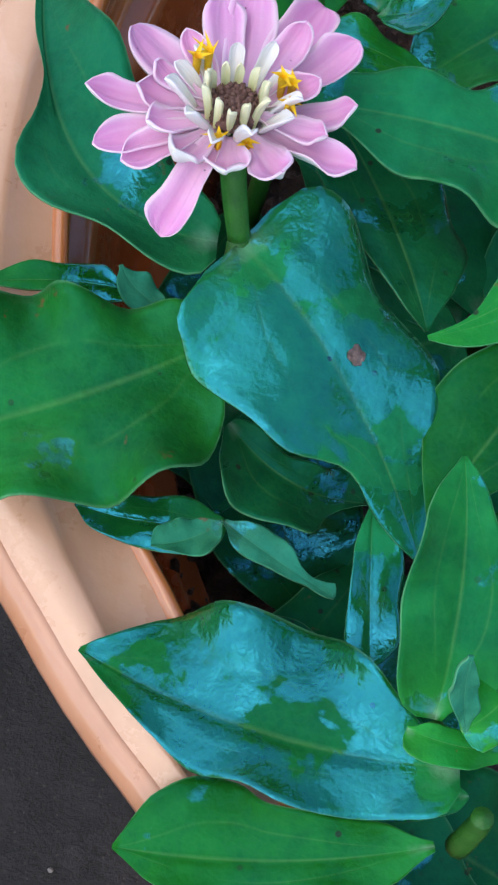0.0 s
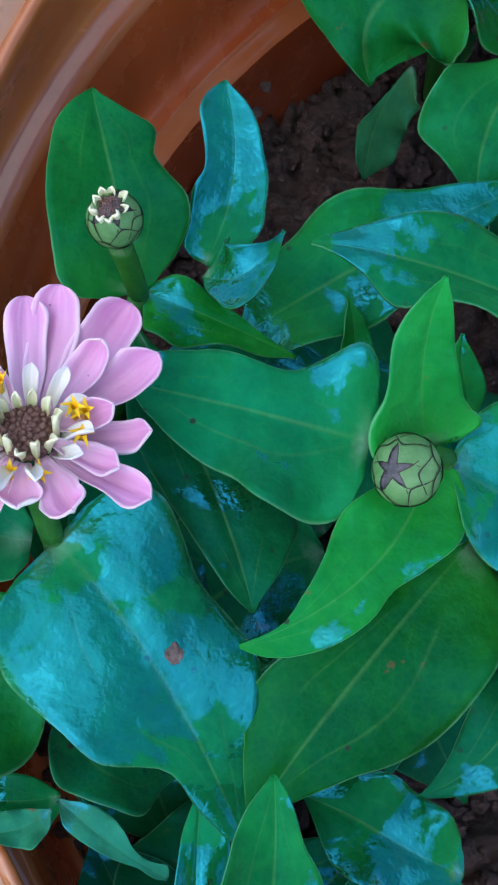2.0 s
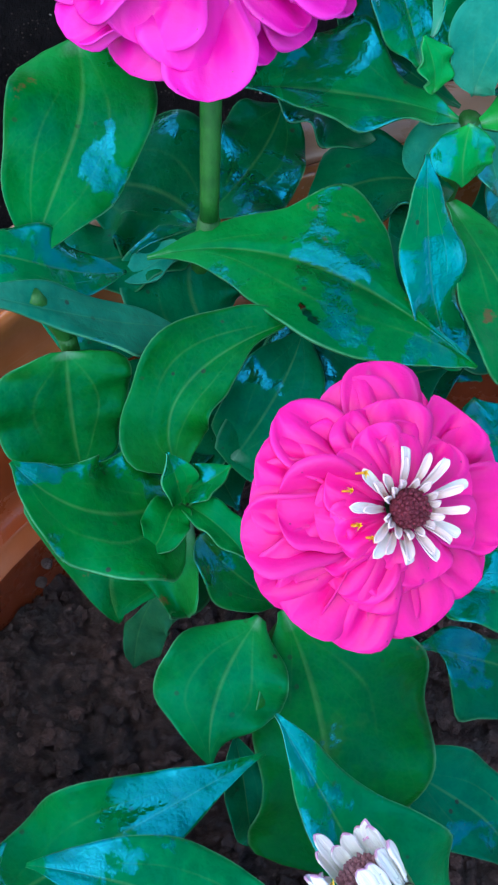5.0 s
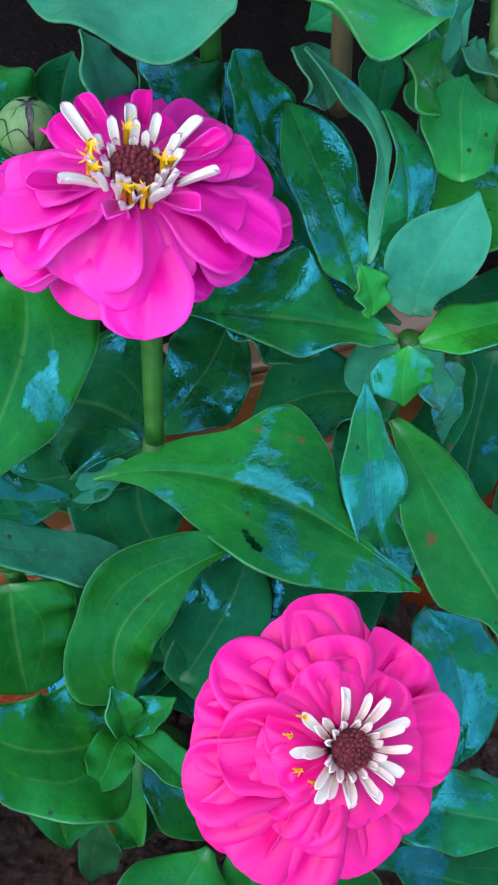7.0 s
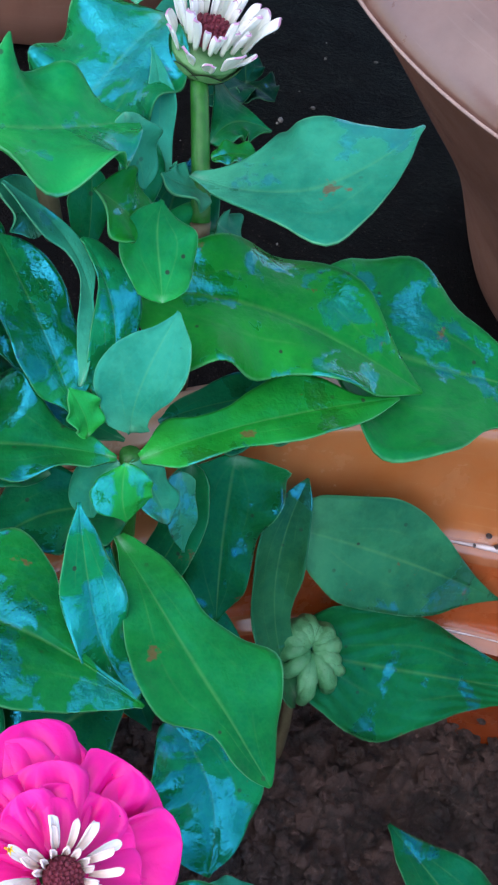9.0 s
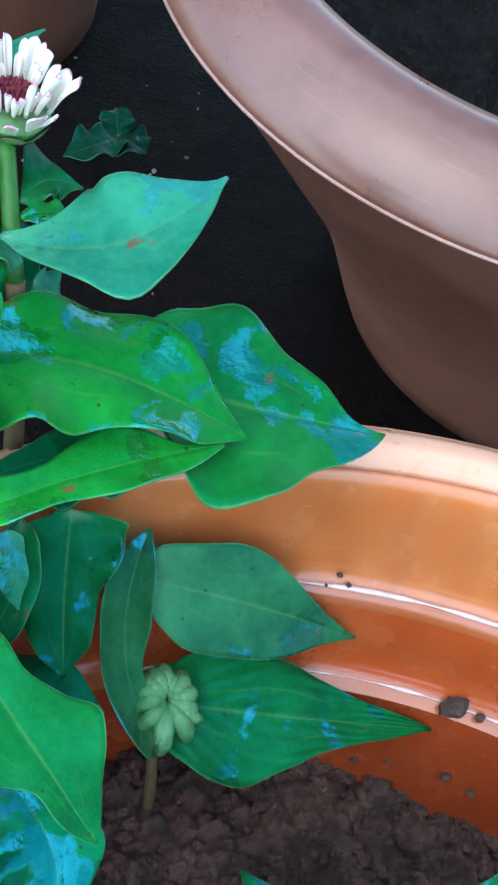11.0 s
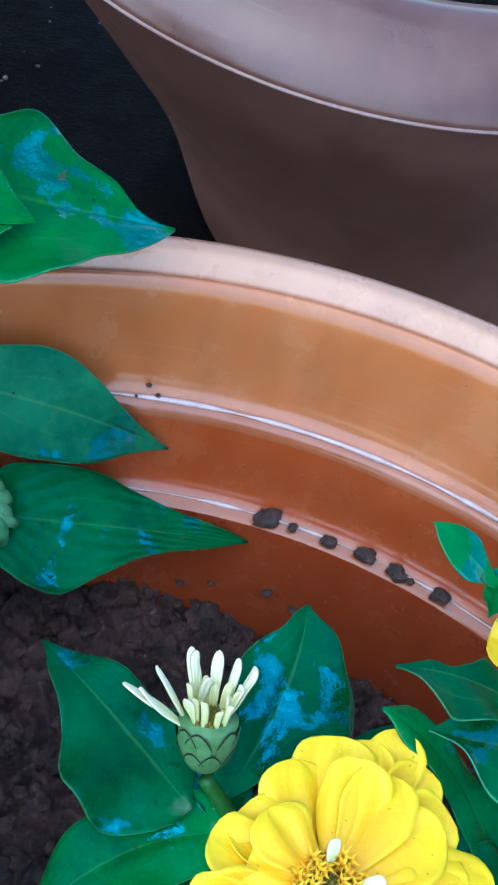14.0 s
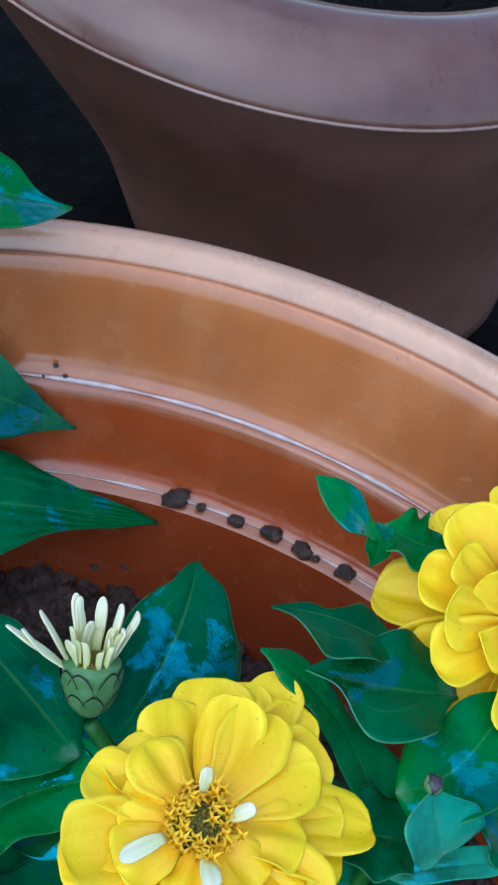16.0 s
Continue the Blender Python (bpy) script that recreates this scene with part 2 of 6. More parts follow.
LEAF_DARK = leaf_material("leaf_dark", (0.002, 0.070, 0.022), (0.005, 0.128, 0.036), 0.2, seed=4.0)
LEAF_PALE = leaf_material("leaf_pale", (0.011, 0.155, 0.085), (0.030, 0.25, 0.145), 0.12, 0.15, seed=6.0, dull=0.5)
LEAF_DULL = leaf_material("leaf_dull", (0.010, 0.10, 0.045), (0.028, 0.18, 0.075), 0.2, 0.2, seed=7.0, dull=0.55)
# near-black green: the shade the weed stands in is in this colour
LEAF_WEED_SHADED = leaf_material("leaf_weed_shaded", (0.001, 0.018, 0.009), (0.002, 0.038, 0.014), -0.25, seed=11.0)
LEAF_FRESH_DRY = leaf_material("leaf_fresh_dry", (0.004, 0.150, 0.018), (0.014, 0.25, 0.024), 0.0, seed=10.0)
LEAF_FRESH = leaf_material("leaf_fresh", (0.004, 0.155, 0.018), (0.014, 0.25, 0.024), 0.42, seed=8.0)
STEM = plain("stem_green", (0.012, 0.10, 0.012), (0.03, 0.17, 0.02), 300.0, 0.45)
STEM_BROWN = plain("stem_brown", (0.09, 0.07, 0.035), (0.14, 0.12, 0.06), 300.0, 0.6)
BRACT = plain("bract_green", (0.07, 0.20, 0.06), (0.15, 0.32, 0.12), 260.0, 0.45)
BRACT_RIM = plain("bract_black", (0.012, 0.012, 0.012), (0.03, 0.025, 0.02), 300.0, 0.5)
PETAL_LILAC = petal_material("petal_lilac", (0.70, 0.42, 0.58), (0.68, 0.29, 0.54), (0.86, 0.74, 0.80))
PETAL_LILAC_BACK = petal_material("petal_cream", (0.74, 0.74, 0.66), (0.80, 0.77, 0.76), (0.82, 0.76, 0.80))
# inner pink deepened: shade between overlapping petals is put into the colour
PETAL_PINK = petal_material("petal_pink", (0.56, 0.001, 0.15), (0.88, 0.004, 0.27), (0.88, 0.025, 0.34), 0.42)
PETAL_MAGENTA = petal_material("petal_magenta", (0.50, 0.001, 0.20), (0.84, 0.003, 0.37), (0.86, 0.05, 0.52))
PETAL_MAGENTA_BACK = petal_material("petal_magenta_back", (0.62, 0.03, 0.34), (0.80, 0.10, 0.50), (0.86, 0.25, 0.62))
PETAL_WHITE = petal_material("petal_white", (0.74, 0.76, 0.62), (0.82, 0.80, 0.76), (0.84, 0.78, 0.80), tip=(0.42, 0.10, 0.30))
PETAL_CREAMY = petal_material("petal_creamy", (0.66, 0.50, 0.42), (0.80, 0.66, 0.62), (0.84, 0.62, 0.64))
PETAL_CREAM = petal_material("petal_pale_cream", (0.66, 0.72, 0.32), (0.86, 0.85, 0.60), (0.86, 0.80, 0.50))
PETAL_YELLOW = petal_material("petal_yellow", (0.92, 0.46, 0.001), (0.96, 0.68, 0.002), (1.0, 0.78, 0.02))
PETAL_GREENISH = petal_material("petal_greenish", (0.50, 0.58, 0.20), (0.75, 0.76, 0.45), (0.80, 0.74, 0.20))
FLORET = plain("floret_yellow", (0.92, 0.50, 0.004), (0.98, 0.66, 0.012), 500.0, 0.5)
DISC_BROWN = plain("disc_brown", (0.13, 0.06, 0.05), (0.28, 0.16, 0.13), 700.0, 0.7, 0.6)
DISC_ROSE = plain("disc_rose", (0.20, 0.07, 0.08), (0.36, 0.17, 0.17), 700.0, 0.7, 0.6)
DISC_RED = plain("disc_red", (0.10, 0.008, 0.02), (0.24, 0.03, 0.05), 700.0, 0.6, 0.6)
DISC_OLIVE = plain("disc_olive", (0.10, 0.11, 0.02), (0.30, 0.22, 0.02), 700.0, 0.6, 0.6)
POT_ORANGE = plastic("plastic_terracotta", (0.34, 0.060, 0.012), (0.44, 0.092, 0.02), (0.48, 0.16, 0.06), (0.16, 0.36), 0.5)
# a darker, redder orange for the wall below the lower ledge
POT_DEEP = plastic("plastic_terracotta_deep", (0.23, 0.036, 0.008), (0.31, 0.054, 0.011), (0.34, 0.085, 0.03), (0.16, 0.36), 0.6)
# paler than the lower wall: sun fading and brighter light, both in colour
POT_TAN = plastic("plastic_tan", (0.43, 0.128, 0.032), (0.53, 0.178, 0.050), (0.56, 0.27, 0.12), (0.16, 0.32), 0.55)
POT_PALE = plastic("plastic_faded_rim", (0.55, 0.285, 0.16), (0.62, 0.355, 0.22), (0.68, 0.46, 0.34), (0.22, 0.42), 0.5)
# ledge plastic, toned between the lower and the upper wall
POT_LEDGE = plastic("plastic_ledge", (0.33, 0.088, 0.026), (0.39, 0.12, 0.042), (0.48, 0.23, 0.14), (0.10, 0.24), 0.5)
POT_EDGE = plastic("plastic_rim_edge", (0.46, 0.19, 0.09), (0.54, 0.26, 0.15), (0.6, 0.36, 0.25), (0.25, 0.45), 0.4)
POT_BROWN = plastic("plastic_brown", (0.17, 0.075, 0.050), (0.22, 0.102, 0.070), (0.27, 0.155, 0.115), (0.3, 0.5), 0.1)
POT_BROWN_RIM = plastic("plastic_brown_rim", (0.128, 0.054, 0.038), (0.165, 0.076, 0.056), (0.24, 0.145, 0.115), (0.26, 0.46), 0.40, 0.16)
POT_BROWN_EDGE_LIT = plastic("plastic_brown_edge_lit", (0.26, 0.15, 0.12), (0.32, 0.20, 0.17), (0.44, 0.33, 0.30), (0.2, 0.4), 0.3, 0.14)
SOIL = soil_material("potting_soil", (0.007, 0.004, 0.0035), (0.125, 0.066, 0.051), (0.42, 0.29, 0.24), 0.7)
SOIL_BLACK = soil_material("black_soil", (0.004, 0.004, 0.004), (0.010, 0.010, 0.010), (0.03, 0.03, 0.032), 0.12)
# near-black: dark earth, with the shade round the pots put into it
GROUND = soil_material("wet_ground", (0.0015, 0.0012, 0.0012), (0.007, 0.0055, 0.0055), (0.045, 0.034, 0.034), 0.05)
CEMENT = soil_material("wet_cement", (0.014, 0.013, 0.013), (0.036, 0.033, 0.033), (0.055, 0.05, 0.05), 0.3)
STONE = plain("grey_stone", (0.10, 0.09, 0.08), (0.28, 0.26, 0.24), 300.0, 0.6)
SCAR = plain("dead_spot", (0.05, 0.03, 0.025), (0.30, 0.22, 0.20), 900.0, 0.7, 0.6)
CRUMB = soil_material("soil_crumb", (0.05, 0.035, 0.03), (0.12, 0.09, 0.08), (0.2, 0.16, 0.14))
YOUNG = plain("young_leaf", (0.045, 0.21, 0.075), (0.13, 0.36, 0.16), 200.0, 0.4, 0.4)
BUD_CORE = plain("bud_core", (0.012, 0.012, 0.014), (0.14, 0.13, 0.15), 500.0, 0.5)
# the sky's glint on the water line, put into a pale base colour
WATER_GLINT = plain("water_glint", (0.50, 0.36, 0.32), (0.74, 0.64, 0.64), 200.0, 0.12, 0.2, 0.8)

# ---- building helpers ----


def finish(bm, name, material, smooth=True):
    me = bpy.data.meshes.new(name)
    bm.normal_update()
    bm.to_mesh(me)
    bm.free()
    for m in material if isinstance(material, (list, tuple)) else (material,):
        me.materials.append(m)
    if smooth:
        me.polygons.foreach_set("use_smooth", [True] * len(me.polygons))
    return me


def part(name, bm, material, parent, label="", smooth=True):
    ob = new(name, finish(bm, name, material, smooth))
    ob.parent = parent
    if label:
        tagged(ob, label)
    return ob


def thing(name, at, label, category, group="", kind=""):
    ob = new(name)
    ob.empty_display_size = 0.02
    ob.location = at
    bpy.context.view_layer.update()
    return tagged(ob, label, category, group, kind)


def local(parent, p):
    """A world point in the frame of a thing that is only moved."""
    o = Vector((0, 0, 0))
    while parent:
        o += parent.location
        parent = parent.parent
    return Vector(p) - o


def lathe(profile, steps=128, warp=None, close=False):
    """Turn (radius, height) pairs round z; warp(angle, k, r, z) may bend the rings."""
    bm = bmesh.new()
    rings = []
    for k, (r, z) in enumerate(profile):
        ring = []
        for i in range(steps):
            a = 2 * math.pi * i / steps
            rr, zz = warp(a, k, r, z) if warp else (r, z)
            ring.append(bm.verts.new((rr * math.cos(a), rr * math.sin(a), zz)))
        rings.append(ring)
    pairs = list(zip(rings, rings[1:])) + ([(rings[-1], rings[0])] if close else [])
    for p, q in pairs:
        for i in range(steps):
            j = (i + 1) % steps
            bm.faces.new((p[i], p[j], q[j], q[i]))
    return bm


def tube(points, radii, sides=10):
    bm = bmesh.new()
    pts = [Vector(p) for p in points]
    rings = []
    for i, p in enumerate(pts):
        d = (pts[min(i + 1, len(pts) - 1)] - pts[max(i - 1, 0)]).normalized()
        q = d.to_track_quat("Z", "Y")
        r = radii[i] if isinstance(radii, (list, tuple)) else radii
        rings.append([bm.verts.new(p + q @ Vector((r * math.cos(2 * math.pi * k / sides), r * math.sin(2 * math.pi * k / sides), 0))) for k in range(sides)])
    for a, b in zip(rings, rings[1:]):
        for k in range(sides):
            m = (k + 1) % sides
            bm.faces.new((a[k], a[m], b[m], b[k]))
    bm.faces.new(rings[0][::-1])
    bm.faces.new(rings[-1])
    return bm


def bezier(a, b, c, d, n):
    return [a * (1 - t) ** 3 + b * 3 * t * (1 - t) ** 2 + c * 3 * t * t * (1 - t) + d * t ** 3 for t in (i / n for i in range(n + 1))]


def sheet(spine, normals, half, cup, wave, thick, rnd, cols=8, curl=0.0, ripples=3.0, asym=0.0, ragged=0.0, groove=0.0, other=None):
    """A thin blade: spine points with normals, half widths, cup (edges up), wavy edges, and a real thickness.
    other: the half widths of the second side, where the two differ."""
    bm = bmesh.new()
    uvl = bm.loops.layers.uv.new("uv")
    n = len(spine) - 1
    top, low = [], []
    ph1, ph2, e1, e2, e3, e4 = (rnd.uniform(0, 6.28) for _ in range(6))
    uv = {}
    for i, p in enumerate(spine):
        s = i / n
        d = (spine[min(i + 1, n)] - spine[max(i - 1, 0)]).normalized()
        up = (normals[i] - d * normals[i].dot(d)).normalized()
        side = d.cross(up)
        rt, rl = [], []
        for j in range(-cols, cols + 1):
            v = j / cols
            av = abs(v)
            hw = other[i] if other and v < 0 else half[i]
            w = hw * (1 + asym * v) * (1 + ragged * math.sin(math.pi * min(s * 1.3, 1)) * ((math.sin(e1 + 7 * s) + 0.5 * math.sin(e2 + 13 * s)) if v > 0 else (math.sin(e3 + 8 * s) + 0.5 * math.sin(e4 + 14 * s))))
            ph = ph1 if v > 0 else ph2
            lift = cup * hw * av ** 1.6 + wave * hw * av ** 2.2 * math.sin(ph + ripples * 6.28 * s) + curl * hw * av ** 3 + groove * half[i] * math.sin(math.pi * min(s * 1.1, 1)) * math.cos(v * 7.0 + ph1)
            fold = 0.06 * half[i] * (1 - min(av * 5, 1))
            q = p + side * (v * w * (1 - 0.12 * abs(cup) * av)) + up * (lift - fold)
            a = bm.verts.new(q + up * thick * 0.5)
            b = bm.verts.new(q - up * thick * 0.5)
            uv[a] = uv[b] = (s, 0.5 + 0.5 * v)
            rt.append(a)
            rl.append(b)
        top.append(rt)
        low.append(rl)
    m = 2 * cols
    faces, under = [], set()
    for i in range(n):
        for j in range(m):
            faces.append((top[i][j], top[i][j + 1], top[i + 1][j + 1], top[i + 1][j]))
            faces.append((low[i][j], low[i + 1][j], low[i + 1][j + 1], low[i][j + 1]))
            under.add(len(faces) - 1)
        faces.append((top[i][0], top[i + 1][0], low[i + 1][0], low[i][0]))
        faces.append((top[i][m], low[i][m], low[i + 1][m], top[i + 1][m]))
    for j in range(m):
        faces.append((top[0][j], low[0][j], low[0][j + 1], top[0][j + 1]))
        faces.append((top[n][j], top[n][j + 1], low[n][j + 1], low[n][j]))
    for k, f in enumerate(faces):
        face = bm.faces.new(f)
        face.material_index = 1 if k in under else 0
        for loop in face.loops:
            loop[uvl].uv = uv[loop.vert]
    bmesh.ops.recalc_face_normals(bm, faces=bm.faces[:])
    return bm, top


SEEDS = random.Random(11)


STATIONS = (0.0, 0.04, 0.14, 0.26, 0.38, 0.5, 0.62, 0.74, 0.86, 0.95, 1.0)


def margin(widths, n):
    """A smooth leaf margin: half widths in metres at n + 1 even steps, through the widths in millimetres at the stations."""
    ks = [0.5 * widths[0], *widths, 0.0]
    out = []
    for i in range(n + 1):
        s = i / n
        k = max(j for j in range(10) if STATIONS[j] <= s + 1e-9)
        x0, x1, y0, y1 = STATIONS[k], STATIONS[k + 1], ks[k], ks[k + 1]
        slope = []
        for j in (k, k + 1):
            lo, hi = max(j - 1, 0), min(j + 1, 10)
            slope.append(0.85 * (ks[hi] - ks[lo]) / (STATIONS[hi] - STATIONS[lo]))
        t, h = (s - x0) / (x1 - x0), x1 - x0
        y = y0 * (1 + 2 * t) * (1 - t) ** 2 + slope[0] * h * t * (1 - t) ** 2 + y1 * t * t * (3 - 2 * t) + slope[1] * h * t * t * (t - 1)
        out.append(max(0.001 * y, 0.0003))
    return out


def leaf(plant, base, tip, width, roll=0.0, arch=0.12, cup=0.10, wave=0.26, mat=None, wide=0.38, droop=0.0, label="", bend=0.0, twist=None, point=1.0, ripples=None, curl=None, clasp=0.45, hole=None, blemish=None, swell=0.9, via=None, one=None, other=None):
    """A sessile zinnia leaf from its base to its tip. roll: degrees about its length; arch: how far it bows up; bend: sideways;
    wide: where it is widest; clasp: its width at the stem; point: how sharp its tip is; hole: an eaten gap (along, across,
    length, breadth); blemish: a dead brown spot (along, across, size); via: a place that the midrib passes half way;
    one, other: the two half widths in millimetres at nine stations along the blade."""
    rnd = random.Random(SEEDS.random())
    twist = rnd.uniform(-12, 12) if twist is None else twist
    ripples = rnd.uniform(1.4, 2.8) if ripples is None else ripples
    curl = rnd.uniform(-0.10, 0.12) if curl is None else curl
    a, b = local(plant, base), local(plant, tip)
    way = b - a
    size = way.length
    d = way.normalized()
    flat = d.cross(Vector((0, 0, 1)))
    flat = flat.normalized() if flat.length > 1e-3 else Vector((1, 0, 0))
    up = flat.cross(d).normalized()
    q = Matrix.Rotation(radians(roll), 3, d)
    up, flat = q @ up, q @ flat
    n = 80 if hole else 32
    spine = bezier(a, a + way * 0.33 + up * arch * size * 1.3 + flat * bend * size, a + way * 0.66 + up * (arch * 0.8 + droop) * size + flat * bend * size, b, n)
    sway = rnd.uniform(-0.028, 0.028) * size
    spine = [p + flat * sway * math.sin(2 * math.pi * i / n) for i, p in enumerate(spine)]
    if via:
        ctl = local(plant, via) * 2 - (a + b) * 0.5
        spine = [a * (1 - s) ** 2 + ctl * (2 * s * (1 - s)) + b * s * s for s in (i / n for i in range(n + 1))]
        twist *= 0.3
    normals = [Matrix.Rotation(radians(twist * (i / n - 0.4)), 3, d) @ up for i in range(n + 1)]
    if via:
        normals = [Matrix.Rotation(radians(twist * (i / n - 0.4)), 3, d) @ (q @ Vector((0, 0, 1))) for i in range(n + 1)]
    half = []
    for i in range(n + 1):
        s = i / n
        if s < wide:
            k = clasp + (1 - clasp) * math.sin(math.pi / 2 * s / wide) ** swell
        else:
            k = math.cos(math.pi / 2 * ((s - wide) / (1 - wide)) ** 1.2) ** (1.15 * point)
        k *= min(1.0, math.sqrt(s / 0.09) * 0.9 + 0.1)
        half.append(max(0.5 * width * k, 0.0003))
    ragged, rest = (0.075 if size > 0.03 else 0.035), None
    if via:
        half, rest, ragged = margin(one, n), margin(other, n), 0.03
    bm, top = sheet(spine, normals, half, cup, wave, 0.0005, rnd, 28 if hole else 8, curl, ripples, 0.0, ragged, 0.0, rest)
    if hole:
        uvl = bm.loops.layers.uv.active
        gone = []
        for f in bm.faces:
            u = sum(lp[uvl].uv.x for lp in f.loops) / len(f.loops)
            v = sum(lp[uvl].uv.y for lp in f.loops) / len(f.loops)
            if ((u - hole[0]) / hole[2]) ** 2 + ((v - hole[1] - 0.6 * (u - hole[0])) / hole[3]) ** 2 < 1:
                gone.append(f)
        bmesh.ops.delete(bm, geom=gone, context="FACES")
    spot = None
    if blemish:
        row = top[round(blemish[0] * n)]
        v = row[round(blemish[1] * (len(row) - 1))]
        spot = (v.co.copy(), up.copy())
    ob = part("leaf", bm, mat or LEAF, plant, label)
    if spot:
        scar = bmesh.new()
        bmesh.ops.create_icosphere(scar, subdivisions=3, radius=blemish[2])
        turn = spot[1].to_track_quat("Z", "Y")
        for v in scar.verts:
            v.co *= 1 + 0.9 * noise.noise(v.co * 900)
            v.co.z *= 0.18
            v.co = spot[0] + turn @ v.co
        part("blemish", scar, SCAR, ob, "dead brown spot")
    return ob


def frame_of(axis, spin=0.0):
    z = Vector(axis).normalized()
    return (z.to_track_quat("Z", "Y").to_matrix()) @ Matrix.Rotation(radians(spin), 3, "Z")


def petal(head, basis, centre, angle, r0, length, width, rise, droop, mat, rnd, height=0.0, cup=0.15, wide=0.72, notch=0.0, wave=0.06, tip=0.0, skew=0.0, twist=0.0, groove=0.0, slim=0.34, ragged=0.03):
    """One ray petal: starts r0 from the axis, rises by that angle, droops along its length and curls up again by tip;
    skew turns it sideways, twist rolls it, groove folds it lengthwise."""
    z = Vector((0, 0, 1))
    steps = 14
    ts = [1 - (1 - i / steps) ** 1.45 for i in range(steps + 1)]
    pts, normals, half = [], [], []
    p = Vector((math.cos(angle), math.sin(angle), 0)) * r0 + z * height
    for i, t in enumerate(ts):
        pts.append(p.copy())
        ang = radians(rise - droop * t + tip * t ** 3)
        h = angle + skew * t
        out = Vector((math.cos(h), math.sin(h), 0))
        d = out * math.cos(ang) + z * math.sin(ang)
        up = Matrix.Rotation(radians(twist * t), 3, d) @ (z * math.cos(ang) - out * math.sin(ang))
        normals.append(basis @ up)
        k = slim + (1 - slim) * math.sin(math.pi / 2 * t / wide) if t < wide else math.cos(math.pi / 2 * ((t - wide) / (1 - wide)) ** 1.6) ** 0.5
        half.append(max(0.5 * width * k, 0.02 * width))
        if i < steps:
            p = p + d * (length * (ts[i + 1] - t))
    bm, _ = sheet([centre + basis @ p for p in pts], normals, half, cup, wave, 0.0004, rnd, 6, 0.0, rnd.uniform(0.6, 1.4), rnd.uniform(-0.15, 0.15), ragged, groove)
    return part("petal", bm, mat, head)


def zinnia(plant, centre, axis, rings, mat, disc, disc_mat, spin=0.0, seed=1, label="", florets=(), inner=(), wild=1.0, lop=(0, 0, 0), back=None, roll_up=0.0, rays=(), core=0.004, fold=1.0, tier=0.003):
    """A flower head: disc with its ray petals in rings (count, r0, length, width, rise, droop, height), upright inner
    florets (count, radius, length, width, lean, material) and opened yellow florets (angle, radius, height).
    rays: single petals (degrees, reach, width and tip height in millimetres, droop in degrees), from the outer to the inner,
    with a sixth number where the tip hooks upwards;
    back: the material of the underside; roll_up: how far the petals' edges and tips roll upwards."""
    rnd = random.Random(seed)
    basis = frame_of(axis, spin)
    c = local(plant, centre)
    bm = bmesh.new()
    bmesh.ops.create_uvsphere(bm, u_segments=24, v_segments=12, radius=1.0)
    for v in bm.verts:
        k = 1 + 0.10 * noise.noise(v.co * 6.0)
        v.co = c + basis @ Vector((v.co.x * disc[0] * k, v.co.y * disc[0] * k, v.co.z * disc[1] * k + disc[2]))
    grains = 55
    for i in range(grains):
        rr, a = math.sqrt((i + 0.5) / grains) * 0.96, 2.39996 * i
        top = disc[2] + disc[1] * math.sqrt(max(0.0, 1 - rr * rr))
        at = c + basis @ Vector((disc[0] * rr * math.cos(a), disc[0] * rr * math.sin(a), top))
        size = disc[0] * 0.125 * rnd.uniform(0.7, 1.3)
        for v in bmesh.ops.create_icosphere(bm, subdivisions=1, radius=size)["verts"]:
            v.co = at + basis @ Vector((v.co.x, v.co.y, v.co.z * rnd.uniform(1.2, 2.2)))
    head = part("flower_head", bm, disc_mat, plant, label)
    for count, r0, length, width, rise, droop, height in rings:
        off = rnd.uniform(0, 6.28)
        for i in range(count):
            a = off + 2 * math.pi * (i + wild * rnd.uniform(-0.3, 0.3)) / count
            k = (1 + wild * rnd.uniform(-0.2, 0.1)) * (1 + Vector(lop).dot(basis @ Vector((math.cos(a), math.sin(a), 0))))
            petal(head, basis, c, a, r0, length * k, width * (1 + wild * rnd.uniform(-0.25, 0.15)), rise + wild * rnd.uniform(-10, 10), droop + wild * rnd.uniform(-14, 14), [mat, back or mat], rnd, height + rnd.uniform(-0.0006, 0.0006),
                  rnd.uniform(-0.35, 0.2) + 0.75 * roll_up, rnd.uniform(0.66, 0.84), 0, rnd.uniform(0.05, 0.24) + 0.15 * roll_up, wild * rnd.uniform(-30, 22) + 55 * roll_up, wild * rnd.uniform(-0.2, 0.2), wild * rnd.uniform(-26, 26), wild * rnd.uniform(0.03, 0.13), 0.34, 0.03 + 0.05 * roll_up)
    for k, (deg, reach, width, height, droop, *hook) in enumerate(rays):
        h0 = tier * (k / len(rays) - 0.35)
        run, lift = 0.001 * reach - core, 0.001 * height - h0
        size = math.hypot(run, lift) * (1.02 + (droop / 57.3) ** 2 / 24) * rnd.uniform(0.93, 1.04)
        rise = math.degrees(math.atan2(lift, run)) + droop / 2 - 8 * roll_up
        petal(head, basis, c, radians(deg) + rnd.uniform(-0.03, 0.03), core, size, 0.001 * width, rise, droop, [mat, back or mat], rnd, h0 + rnd.uniform(-0.0004, 0.0004),
              rnd.uniform(-0.45, 0.15) + 0.9 * roll_up, rnd.uniform(0.62, 0.8), 0, rnd.uniform(0.08, 0.26) + 0.12 * roll_up, rnd.uniform(-20, 14) + 42 * roll_up + sum(hook), rnd.uniform(-0.1, 0.1), rnd.uniform(-18, 18), fold * rnd.uniform(0.04, 0.13), 0.30, 0.06 + 0.04 * roll_up)
    for count, radius, length, width, lean, m in inner:
        off = rnd.uniform(0, 6.28)
